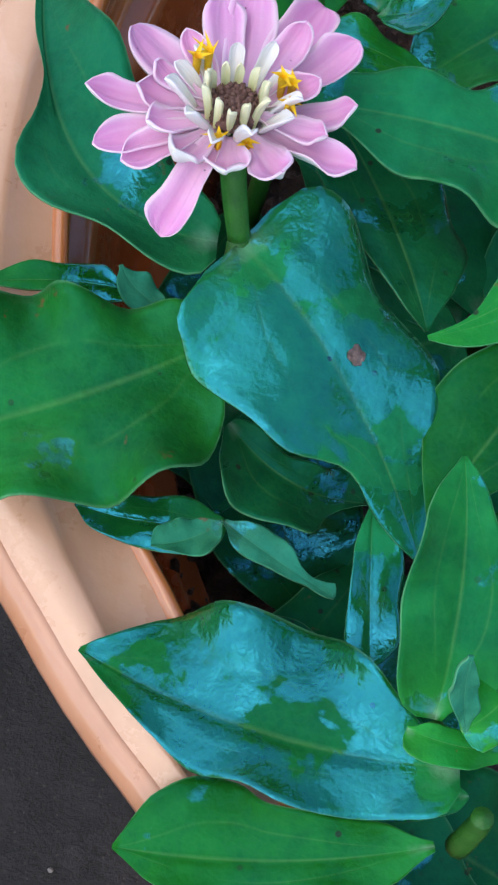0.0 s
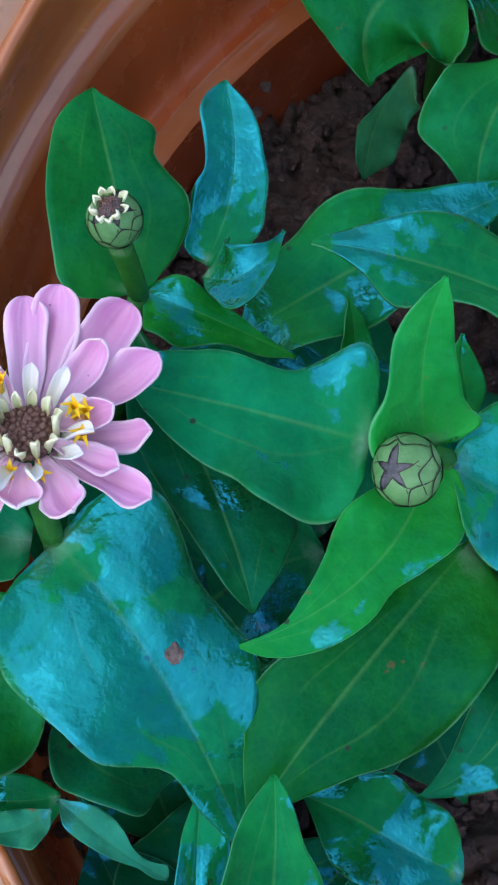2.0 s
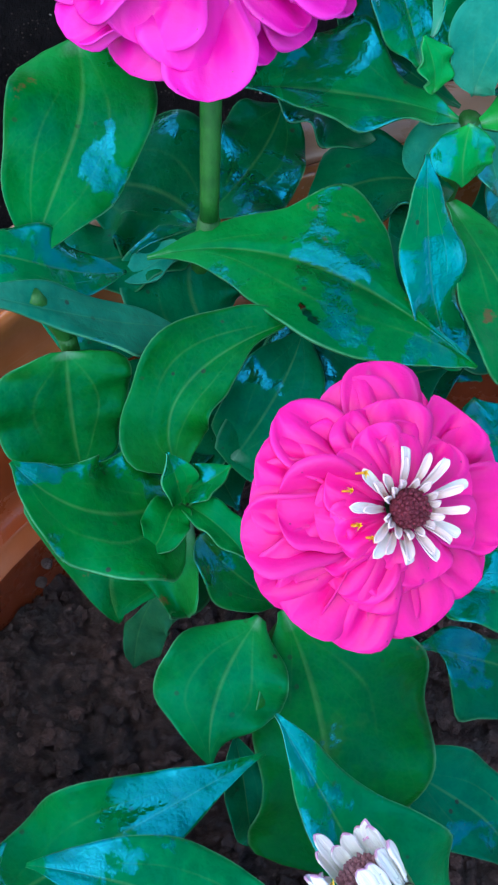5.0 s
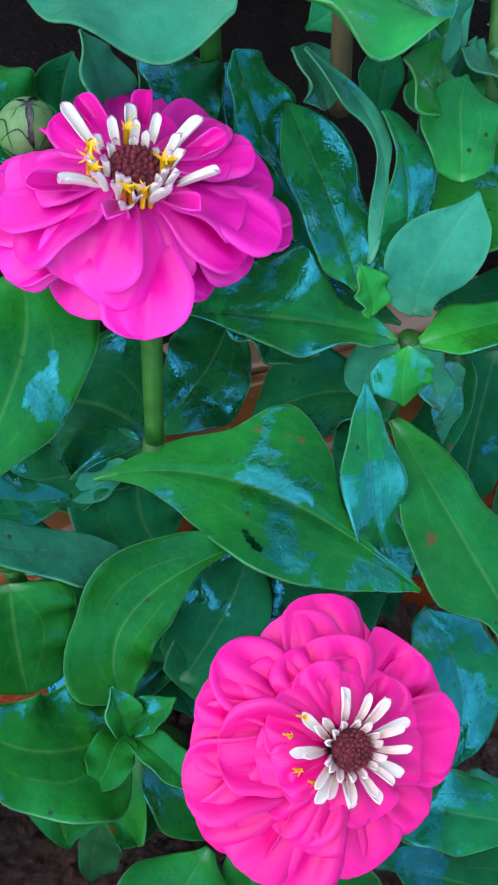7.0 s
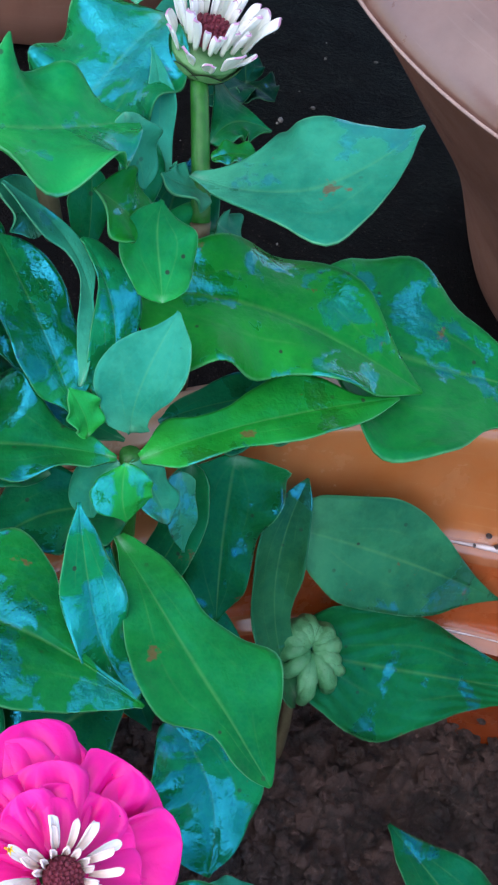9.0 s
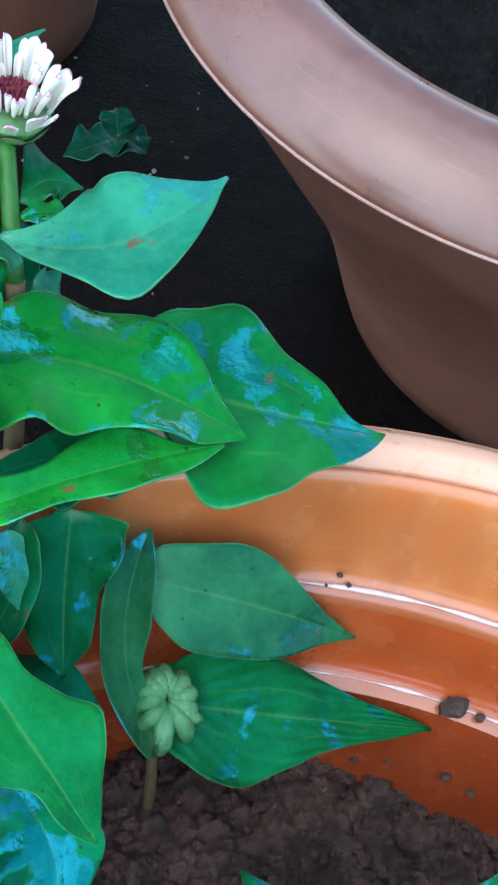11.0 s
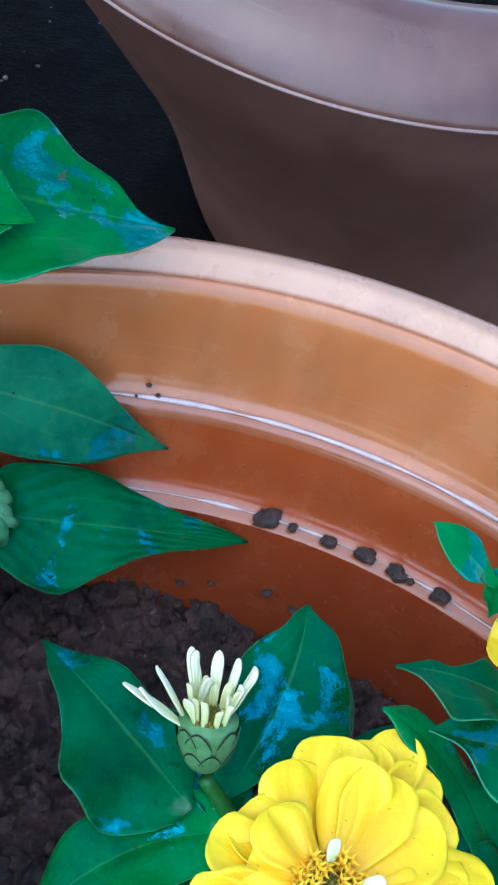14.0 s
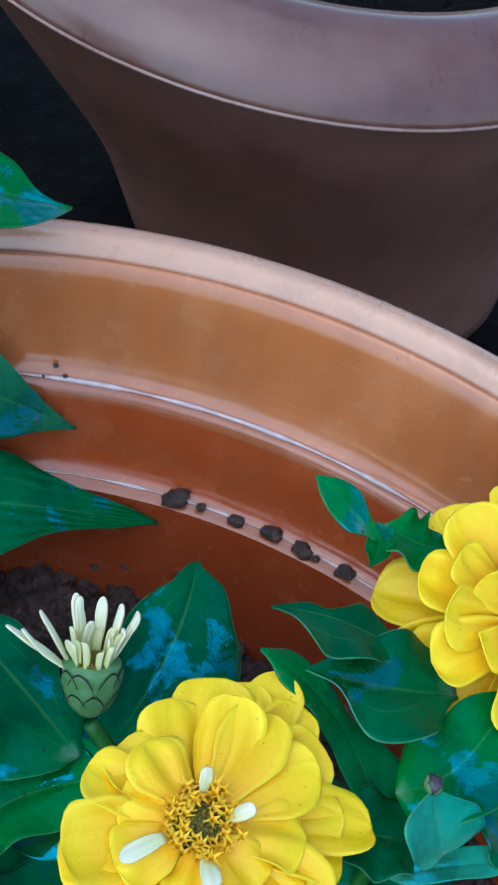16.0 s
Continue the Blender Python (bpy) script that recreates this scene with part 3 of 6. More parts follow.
        for i in range(count):
            a = off + 2 * math.pi * (i + rnd.uniform(-0.25, 0.25)) / count
            petal(head, basis, c, a, radius * rnd.uniform(0.9, 1.1), length * rnd.uniform(0.75, 1.15), width, 90 - lean + rnd.uniform(-9, 9), 12, m, rnd, disc[2] - 0.001, 0.8, 0.78, 0, 0.04, rnd.uniform(-12, 28), rnd.uniform(-0.3, 0.3), rnd.uniform(-30, 30), 0.0, 0.5)
    for a, r, h, *size in florets:
        floret(head, basis, c, radians(a), r, h, rnd, *size)
    return head


def floret(head, basis, c, a, r, h, rnd, rad=0.0010):
    """An opened disc floret: a short tube with five pointed lobes."""
    bm = bmesh.new()
    at = Vector((r * math.cos(a), r * math.sin(a), h))
    at += Vector((rnd.uniform(-0.0005, 0.0005), rnd.uniform(-0.0005, 0.0005), rnd.uniform(-0.0008, 0.0008)))
    lean = Vector((rnd.uniform(-0.0006, 0.0006), rnd.uniform(-0.0006, 0.0006), 0))
    low = [bm.verts.new(c + basis @ (at + Vector((0.4 * rad * math.cos(k * 1.2566), 0.4 * rad * math.sin(k * 1.2566), -0.004)))) for k in range(5)]
    mid = [bm.verts.new(c + basis @ (at + Vector((0.6 * rad * math.cos(k * 1.2566), 0.6 * rad * math.sin(k * 1.2566), 0)))) for k in range(5)]
    for k in range(5):
        m = (k + 1) % 5
        bm.faces.new((low[k], low[m], mid[m], mid[k]))
        ang = (k + 0.5) * 1.2566 + 0.3 * rnd.uniform(-1, 1)
        tipv = bm.verts.new(c + basis @ (at + lean + Vector((1.75 * rad * math.cos(ang), 1.75 * rad * math.sin(ang), rnd.uniform(-0.0006, 0.0012)))))
        bm.faces.new((mid[k], mid[m], tipv))
    part("floret", bm, FLORET, head)


def stem(plant, points, r0=0.0026, r1=0.002, mat=None):
    pts = [local(plant, p) for p in points]
    if len(pts) == 2:
        pts = bezier(pts[0], pts[0].lerp(pts[1], 0.33), pts[0].lerp(pts[1], 0.66), pts[1], 8)
    elif len(pts) == 3:
        pts = bezier(pts[0], pts[0].lerp(pts[1], 0.67), pts[2].lerp(pts[1], 0.67), pts[2], 10)
    n = len(pts) - 1
    return part("stem", tube(pts, [0.76 * (r0 + (r1 - r0) * i / n) for i in range(n + 1)]), mat or STEM, plant)


def bract_cup(plant, centre, axis, radius, height, rows=3, spin=0.0, close=0.2, name="bud"):
    """An involucre: a rounded cup of overlapping scales, each with a thin black rim; close: from an open cup to a shut bud."""
    basis = frame_of(axis, spin)
    c = local(plant, centre)
    top = radians(95 + 110 * close)
    shut = close > 0.3

    def ball(phi, a, k=1.0):
        z = -0.5 * height * math.cos(phi) * (1 if shut else 2) + (0 if shut else 0.5 * height)
        return c + basis @ Vector((k * radius * math.sin(phi) * math.cos(a), k * radius * math.sin(phi) * math.sin(a), k * z))

    bm = bmesh.new()
    rings = [[bm.verts.new(ball(0.12 + (math.pi - 0.2 if shut else top) * i / 14, 2 * math.pi * j / 28, 0.94)) for j in range(28)] for i in range(15)]
    for p, q in zip(rings, rings[1:]):
        for j in range(28):
            bm.faces.new((p[j], p[(j + 1) % 28], q[(j + 1) % 28], q[j]))
    bm.faces.new(rings[0][::-1])
    bm.faces.new(rings[-1])
    bud = part(name, bm, BUD_CORE if shut else BRACT, plant, "round green bud with dark-rimmed scales")
    for row in range(rows + 1):
        hi = top * ((0.42 + 0.58 * row / rows) if shut else (0.74 + 0.28 * row / rows))
        lo = max(hi - top * 0.5, 0.05)
        count = (5 if row == rows else 6) if shut else 8
        for k in range(count):
            a = 2 * math.pi * (k + 0.5 * (row % 2)) / count + 0.2 * math.sin(3 * k + row)
            span = math.pi / count * 1.12
            out = 1.03 - 0.018 * row
            bm = bmesh.new()
            grid = []
            for i in range(8):
                t = i / 6 if i < 7 else 1.0
                line = []
                for j in range(9):
                    v = j / 4 - 1
                    peak = hi - (hi - lo) * (0.42 if shut else 0.36) * abs(v) ** 1.8
                    phi = lo + (peak - lo) * t if i < 7 else peak + (0.06 if shut else 0.045)
                    line.append(bm.verts.new(ball(min(phi, 3.05), a + span * v, out + (0.012 if i >= 6 else 0))))
                grid.append(line)
            for i, (p, q) in enumerate(zip(grid, grid[1:])):
                for j in range(8):
                    f = bm.faces.new((p[j], p[j + 1], q[j + 1], q[j]))
                    f.material_index = 1 if i == 6 else 0
            part("scale", bm, [BRACT, BRACT_RIM], bud)
    return bud


def curl_knob(plant, centre, axis, size):
    """Young leaves shrunk into a crumpled knot: fat ribs round a sunken eye."""
    rnd = random.Random(17)
    basis = frame_of(axis)
    c = local(plant, centre)
    knob = None
    for k in range(14):
        a = 2 * math.pi * (k + rnd.uniform(-0.3, 0.3)) / 14
        reach = size * (0.82 + 0.48 * max(0.0, -math.sin(a)) + rnd.uniform(-0.1, 0.12))
        fat = size * rnd.uniform(0.16, 0.26)
        pts, radii = [], []
        for i in range(13):
            t = i / 12
            r = size * 0.14 + (reach - size * 0.14) * math.sin(1.45 * t)
            swing = a + 0.35 * t * t * math.sin(5 * a)
            pts.append(c + basis @ Vector((0.84 * r * math.cos(swing), r * math.sin(swing), size * (0.30 + 0.34 * math.sin(2.6 * t) - 0.85 * t * t))))
            radii.append(fat * (0.35 + 0.75 * math.sin(0.35 + 2.35 * t)) * (1 + 0.07 * math.sin(2.1 * i + k)))
        rib = tube(pts, radii, 12)
        if knob is None:
            knob = part("rolled_leaf", rib, YOUNG, plant, "crumpled pale green knot of young leaves")
        else:
            part("rib", rib, YOUNG, knob)
    return knob


# ---- the setting ----


def ground():
    bm = bmesh.new()
    n = 90
    size = [-40, -15, -6, -3, -1.6] + [-1.0 + 2.4 * i / n for i in range(n + 1)] + [2.2, 4, 8, 18, 40]
    rows = []
    for y in size:
        row = []
        for x in size:
            near = max(0.0, 1 - max(abs(x), abs(y)) / 1.6)
            rise = min(max((y - 0.20) / 0.10, 0.0), 1.0)
            z = 0.075 * rise * rise * (3 - 2 * rise) + 0.006 * near * noise.noise((x * 9, y * 9, 0.3)) + 0.004 * near * noise.noise((x * 40, y * 40, 2.0))
            row.append(bm.verts.new((x, y, z)))
        rows.append(row)
    for a, b in zip(rows, rows[1:]):
        for i in range(len(a) - 1):
            bm.faces.new((a[i], a[i + 1], b[i + 1], b[i]))
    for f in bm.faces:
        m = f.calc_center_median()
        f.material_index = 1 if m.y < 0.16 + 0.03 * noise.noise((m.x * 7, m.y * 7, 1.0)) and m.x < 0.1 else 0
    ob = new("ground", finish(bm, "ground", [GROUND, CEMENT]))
    return tagged(ob, "dark wet earth with small stones, shade put into its tone", "ground", kind="structure")


ground()



RIM_FIT_TURN = radians(45)


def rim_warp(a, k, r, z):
    """Bends the big pot's rings so that its edges fit the camera's view."""
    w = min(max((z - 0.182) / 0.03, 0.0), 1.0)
    c = math.cos(a - RIM_FIT_TURN)
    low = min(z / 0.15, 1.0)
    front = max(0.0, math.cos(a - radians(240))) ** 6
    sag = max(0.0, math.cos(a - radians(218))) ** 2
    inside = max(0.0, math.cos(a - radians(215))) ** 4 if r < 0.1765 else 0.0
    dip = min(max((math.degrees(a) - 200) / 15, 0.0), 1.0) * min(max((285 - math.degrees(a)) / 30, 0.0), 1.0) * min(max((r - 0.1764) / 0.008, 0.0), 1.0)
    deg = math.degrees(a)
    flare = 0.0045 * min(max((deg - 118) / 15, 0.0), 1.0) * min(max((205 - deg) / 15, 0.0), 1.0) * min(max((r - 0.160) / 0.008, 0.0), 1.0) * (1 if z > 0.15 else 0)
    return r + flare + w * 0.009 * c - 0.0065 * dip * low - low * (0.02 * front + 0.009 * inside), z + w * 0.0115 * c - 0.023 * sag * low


def big_pot():
    pot = thing("flower_pot", (0, 0, 0.0), "wide terracotta-coloured plastic flower pot with stepped inner wall", "flower pot")
    inner = [(0.146, 0.100), (0.1508, 0.130), (0.1550, 0.1540), (0.1559, 0.1571), (0.1574, 0.1580), (0.1593, 0.1580), (0.1601, 0.1588),
             (0.1632, 0.170), (0.1659, 0.1797), (0.1665, 0.1818), (0.1674, 0.1826)]
    face = [inner[6], (0.1610, 0.1595), (0.1618, 0.1606), (0.1625, 0.1622), (0.1632, 0.1650), (0.1638, 0.1690), (0.1646, 0.1740), inner[8]]
    upper = [(0.1674, 0.1826), (0.1690, 0.1826), (0.1696, 0.1829), (0.1703, 0.1835), (0.1710, 0.1845), (0.1716, 0.186), (0.1721, 0.188), (0.1725, 0.191), (0.1728, 0.195), (0.1730, 0.199), (0.1733, 0.2025), (0.1738, 0.2044), (0.1745, 0.2054), (0.1752, 0.2057), (0.1759, 0.2053), (0.1763, 0.2043)]
    lip = [(0.1763, 0.2043), (0.1768, 0.2057), (0.1785, 0.2078), (0.1800, 0.2085), (0.1830, 0.2082), (0.1856, 0.2070), (0.1864, 0.2060), (0.1871, 0.2061), (0.1884, 0.2044), (0.1891, 0.2010), (0.1882, 0.1975),
           (0.1862, 0.1962), (0.1850, 0.1975), (0.1838, 0.1985)]
    outer = [(0.1838, 0.1985), (0.1800, 0.185), (0.174, 0.160), (0.168, 0.120), (0.158, 0.060), (0.150, 0.012), (0.147, 0.001), (0.10, 0.0008), (0.0005, 0.0008)]
    part("bottom_wall", lathe(inner[:4], 160, rim_warp), POT_DEEP, pot, "darker glossy orange wall beside the soil")
    part("ledge", lathe(inner[3:7], 160, rim_warp), POT_LEDGE, pot, "narrow glossy ledge between the stepped walls")
    part("ledge", lathe(inner[8:] + upper[1:3], 160, rim_warp), POT_LEDGE, pot, "narrow glossy ledge between the stepped walls")
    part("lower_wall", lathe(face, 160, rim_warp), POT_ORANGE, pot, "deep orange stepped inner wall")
    part("upper_wall", lathe(upper[2:], 160, rim_warp), POT_TAN, pot, "tan inner wall below the rim, sun fading and light in its colour")
    for r, z, a0, a1, size in ((0.1684, 0.1829, 12, 104, 0.0010), (0.1590, 0.1583, 28, 92, 0.0007)):
        pts = []
        for i in range(90):
            a = radians(a0 + (a1 - a0) * i / 89)
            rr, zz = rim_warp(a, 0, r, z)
            pts.append((rr * math.cos(a), rr * math.sin(a), zz))
        part("water_line", tube(pts, [size * max(0.02, 0.5 + 0.9 * noise.noise((i * 0.23, r * 99, 0))) for i in range(90)], 10), WATER_GLINT, pot, "thin line of rain water, its sky glint painted pale")
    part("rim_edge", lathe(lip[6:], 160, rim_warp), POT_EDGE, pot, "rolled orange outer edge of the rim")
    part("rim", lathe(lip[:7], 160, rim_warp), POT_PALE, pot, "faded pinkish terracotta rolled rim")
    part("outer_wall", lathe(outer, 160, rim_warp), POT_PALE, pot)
    return pot


big_pot()


def lumpy_disc(radius, z, amp, seed, n=150):
    bm = bmesh.new()
    rows = []
    for i in range(n + 1):
        row = []
        for j in range(n + 1):
            x, y = radius * (2 * i / n - 1), radius * (2 * j / n - 1)
            m = max(abs(x), abs(y)) / max(math.hypot(x, y), 1e-9)
            x, y = x * m, y * m
            h = amp * (noise.noise((x * 28, y * 28, seed)) + 0.6 * noise.noise((x * 75, y * 75, seed + 3)) + 1.5 * abs(noise.noise((x * 110, y * 110, seed + 7))) + 0.95 * abs(noise.noise((x * 270, y * 270, seed))) + 0.4 * abs(noise.noise((x * 700, y * 700, seed))) - 0.75)
            row.append(bm.verts.new((x, y, z(x, y) + h)))
        rows.append(row)
    for a, b in zip(rows, rows[1:]):
        for i in range(n):
            bm.faces.new((a[i], b[i], b[i + 1], a[i + 1]))
    return bm


soil = new("potting_soil", finish(lumpy_disc(0.152, lambda x, y: 0.127 - 0.07 * x, 0.0068, 3.0, 380), "potting_soil", SOIL))
tagged(soil, "dark moist crumbly potting soil in the wide pot", "soil", kind="stuff")


def back_pot(at, radius, label, lean=0.0, z1=0.2216):
    k = radius / 0.128
    pot = thing("flower_pot", at, label, "flower pot")
    lip = [(0.094, z1 + 0.004), (0.0955, z1 + 0.012), (0.099, z1 + 0.0165), (0.105, z1 + 0.0175), (0.112, z1 + 0.0155), (0.119, z1 + 0.0105), (0.1245, z1 + 0.005), (0.1276, z1 + 0.0005), (0.1280, z1 - 0.002), (0.1262, z1 - 0.003), (0.1252, z1 - 0.0036), (0.1240, z1 - 0.004)]
    body = [(0.1240, z1 - 0.004), (0.1225, z1 - 0.008), (0.1205, z1 - 0.012), (0.1185, 0.203), (0.1105, 0.185), (0.1020, 0.165), (0.0940, 0.147), (0.0890, 0.133), (0.0862, 0.122), (0.0842, 0.110), (0.0818, 0.085), (0.0805, 0.0765), (0.0780, 0.0755), (0.0005, 0.0755)]
    inner = [(0.094, z1 + 0.004), (0.093, z1 - 0.01), (0.0915, z1 - 0.022)]
    part("rim", lathe([(r * k, z) for r, z in lip], 128), POT_BROWN_RIM, pot, "glossy worn rolled brown plastic rim")
    # paler bead: the lip catching light, put into its colour
    bead = [(0.1278 + 0.0006 * math.cos(a * 0.5236), z1 - 0.0016 + 0.0006 * math.sin(a * 0.5236)) for a in range(13)]
    part("rim_edge", lathe([(r * k, z) for r, z in bead], 128), POT_BROWN_EDGE_LIT, pot, "lower edge of the rim, painted pale as if catching light")
    wall = lathe([(r * k, z) for r, z in body], 128)
    for v in wall.verts:
        v.co.z = 0.0755 + (v.co.z - 0.0755) * (z1 - 0.0755) / 0.1461 if v.co.z < 0.205 else v.co.z
        # shears the wall sideways so its outline fits the camera's view
        v.co.x += lean * max(0.0, (z1 - v.co.z) / 0.145)
    part("outer_wall", wall, POT_BROWN, pot)
    part("inner_wall", lathe([(r * k, z) for r, z in inner], 96), POT_BROWN, pot)
    return pot


back_pot((0.0967, 0.3595, 0.0), 0.128, "brown plastic flower pot with wide rolled rim", 0.047)
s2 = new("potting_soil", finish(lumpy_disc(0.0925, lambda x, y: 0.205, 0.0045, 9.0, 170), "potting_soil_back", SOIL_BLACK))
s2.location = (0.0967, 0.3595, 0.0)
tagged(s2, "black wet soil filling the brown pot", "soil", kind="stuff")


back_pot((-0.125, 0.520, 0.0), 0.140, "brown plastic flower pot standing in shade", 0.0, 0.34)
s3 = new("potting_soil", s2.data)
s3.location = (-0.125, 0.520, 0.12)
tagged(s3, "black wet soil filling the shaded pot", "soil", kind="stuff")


def pebbles():
    """Small stones and crumbs on the ground between the pots."""
    rnd = random.Random(5)
    bm = bmesh.new()
    for _ in range(620):
        x, y = rnd.uniform(-0.3, 0.35), rnd.uniform(-0.3, 0.55)
        if math.hypot(x, y) < 0.165 or math.hypot(x - 0.0967, y - 0.3595) < 0.085:
            continue
        r = rnd.uniform(0.0003, 0.0010) if rnd.random() < 0.85 else rnd.uniform(0.001, 0.0024)
        geom = bmesh.ops.create_icosphere(bm, subdivisions=1, radius=r)["verts"]
        k = Vector((rnd.uniform(0.7, 1.4), rnd.uniform(0.7, 1.4), rnd.uniform(0.5, 0.9)))
        for v in geom:
            v.co = Vector((v.co.x * k.x, v.co.y * k.y, v.co.z * k.z)) * rnd.uniform(0.9, 1.1) + Vector((x, y, 0.003 + 0.075 * min(max((y - 0.20) / 0.10, 0.0), 1.0) ** 2 * (3 - 2 * min(max((y - 0.20) / 0.10, 0.0), 1.0))))
    ob = new("pebbles", finish(bm, "pebbles", STONE))
    return tagged(ob, "small pale stones scattered on wet ground", "stones", kind="stuff")


pebbles()


def soil_crumbs():
    """Crumbs of soil stuck on the lower ledge of the pot and on the wall under it."""
    rnd = random.Random(8)
    for ang, rad, z, size in ((71.4, 0.1578, 0.1600, 0.0034), (69.0, 0.1576, 0.1594, 0.0016), (65.5, 0.1578, 0.1594, 0.0021), (61.9, 0.1578, 0.1596, 0.0027), (58.7, 0.1578, 0.1596, 0.0026), (57.2, 0.1576, 0.1590, 0.0012), (54.1, 0.1578, 0.1596, 0.0028),
                              (74.5, 0.1515, 0.1335, 0.0012), (69.0, 0.1512, 0.1365, 0.0018), (66.0, 0.1512, 0.1340, 0.0013), (77.5, 0.1510, 0.1310, 0.0012), (83.2, 0.1690, 0.1838, 0.0009), (84.2, 0.1700, 0.1860, 0.0007), (85.0, 0.1685, 0.1834, 0.0006), (146.0, 0.1520, 0.1500, 0.0012), (147.0, 0.1516, 0.1440, 0.0014), (150.0, 0.1700, 0.1990, 0.0009)):
        bm = bmesh.new()
        bmesh.ops.create_icosphere(bm, subdivisions=3, radius=0.8 * size)
        for v in bm.verts:
            v.co *= 1 + 0.6 * noise.noise(v.co * 380 + Vector((ang, 0, 0))) + 0.3 * noise.noise(v.co * 1300)
            v.co.x *= 1.2
            v.co.z *= 0.8
        ob = new("soil_crumb", finish(bm, "soil_crumb", CRUMB))
        ob.location = (rad * math.cos(radians(ang)), rad * math.sin(radians(ang)), z)
        tagged(ob, "dark crumb of soil stuck on the pot ledge", "soil crumb", "soil crumbs on the pot")


soil_crumbs()


def soil_clods():
    """Loose crumbs lying over the potting soil: rough lumps, no two alike."""
    rnd = random.Random(13)
    shapes = []
    for level in (1, 2):
        ball = bmesh.new()
        bmesh.ops.create_icosphere(ball, subdivisions=level, radius=1.0)
        ball.verts.ensure_lookup_table()
        shapes.append(([v.co.copy() for v in ball.verts], [tuple(v.index for v in f.verts) for f in ball.faces]))
        ball.free()
    verts, faces = [], []
    for count in range(7000):
        a, d = rnd.uniform(0, 6.283), 0.148 * math.sqrt(rnd.random()) if count < 5500 else rnd.uniform(0.142, 0.151)
        x, y = d * math.cos(a), d * math.sin(a)
        big = rnd.random() < 0.4
        r = rnd.uniform(0.0009, 0.0023) if big else rnd.uniform(0.0003, 0.0010)
        k = Vector((rnd.uniform(0.7, 1.3), rnd.uniform(0.7, 1.3), rnd.uniform(0.5, 0.9))) * r
        base = 0.1268 - 0.07 * x + 0.0068 * (noise.noise((x * 28, y * 28, 3.0)) + 0.6 * noise.noise((x * 75, y * 75, 6.0)))
        cos, polys = shapes[1 if big else 0]
        start = len(verts)
        off = Vector((rnd.uniform(0, 99), rnd.uniform(0, 99), 0))
        for c in cos:
            q = c * (1 + 0.55 * noise.noise(c * 1.7 + off) + 0.45 * noise.noise(c * 4.5 + off) + rnd.uniform(-0.12, 0.12))
            verts.append((x + q.x * k.x, y + q.y * k.y, base + q.z * k.z))
        faces.extend(tuple(start + v for v in f) for f in polys)
    me = bpy.data.meshes.new("soil_clods")
    me.from_pydata(verts, [], faces)
    me.materials.append(SOIL)
    ob = new("soil_clods", me)
    return tagged(ob, "loose dark crumbs on the potting soil", "soil", kind="stuff")


soil_clods()

# ---- the zinnias, plant by plant ----

# pale lilac flower
lilac = thing("zinnia_plant", (-0.138, -0.022, 0.128), "zinnia plant with a pale lilac flower and broad wet leaves", "plant", "zinnias in the pot")
stem(lilac, [(-0.138, -0.022, 0.125), (-0.1405, -0.024, 0.17), (-0.1413, -0.0232, 0.2040)])
stem(lilac, [(-0.1413, -0.0232, 0.2040), (-0.1436, -0.0200, 0.2110), (-0.1452, -0.0160, 0.2165)], 0.0021, 0.0025)
LILAC_OUTER = ((-107, 21.8, 7.2, 2, -10, -15), (-94, 20.3, 5.8, 2, -10, -15), (-135, 23.1, 7.7, 3, -15, -15), (-54, 18.9, 6.4, 2, -10, 10), (-161, 18.2, 6.0, 4, -10, 10), (169, 15.4, 4.5, 4, -20, 10), (139, 17.4, 5.3, 1, 0, 10), (-16, 19.6, 4.8, 1, -10, 10), (4, 18.4, 5.5, 0, 0, 10), (20, 16.2, 5.8, -1, 10, 10), (51, 16.4, 6.1, -5, 30, 10))
LILAC_INNER = ((108, 13.1, 5.9, 0, 10, 95), (74, 10.8, 6.1, 0, 10, 95), (39, 13.4, 5.5, 1, 0, 95), (11, 12.5, 4.8, 3, -10, 35), (-14, 13.2, 5.2, 3, -10, 35), (-69, 11.9, 3.6, 5, -10, 35), (-141, 15.6, 4.8, 5, -10, 35), (-178, 11.1, 4.3, 5, -10, 35), (143, 12.7, 4.0, 3, -10, 35), (-29, 11.8, 3.2, 4, -10, 35))
zinnia(lilac, (-0.1456, -0.0147, 0.2175), (-0.04, 0.10, 1), (), PETAL_LILAC, (0.0035, 0.0018, 0.0016), DISC_BROWN, seed=4, back=PETAL_LILAC_BACK, roll_up=0.75, core=0.0034, rays=LILAC_OUTER + LILAC_INNER, inner=((12, 0.0034, 0.0062, 0.0013, 5, PETAL_CREAM), (11, 0.0045, 0.0074, 0.0022, 32, PETAL_LILAC_BACK)), florets=((-55, 0.0064, 0.0062), (-64, 0.0062, 0.0056), (-172, 0.0062, 0.0064), (-178, 0.0068, 0.0058), (165, 0.0070, 0.0048), (60, 0.0056, 0.0030), (95, 0.0058, 0.0028)), label='pale lilac zinnia flower with brown centre')
leaf(lilac, (-0.1410, -0.0239, 0.2040), (-0.1073, -0.0572, 0.1900), 0.0296, via=(-0.1245, -0.0368, 0.2009), one=(13.8, 15.7, 16.4, 15.8, 14.6, 12.7, 5.4, 4.0, 2.1), other=(11.9, 13.9, 12.8, 11.6, 12.2, 12.3, 8.0, 5.6, 1.9), wave=0.2, blemish=(0.51, 0.40, 0.0012), mat=LEAF_SOAKED)
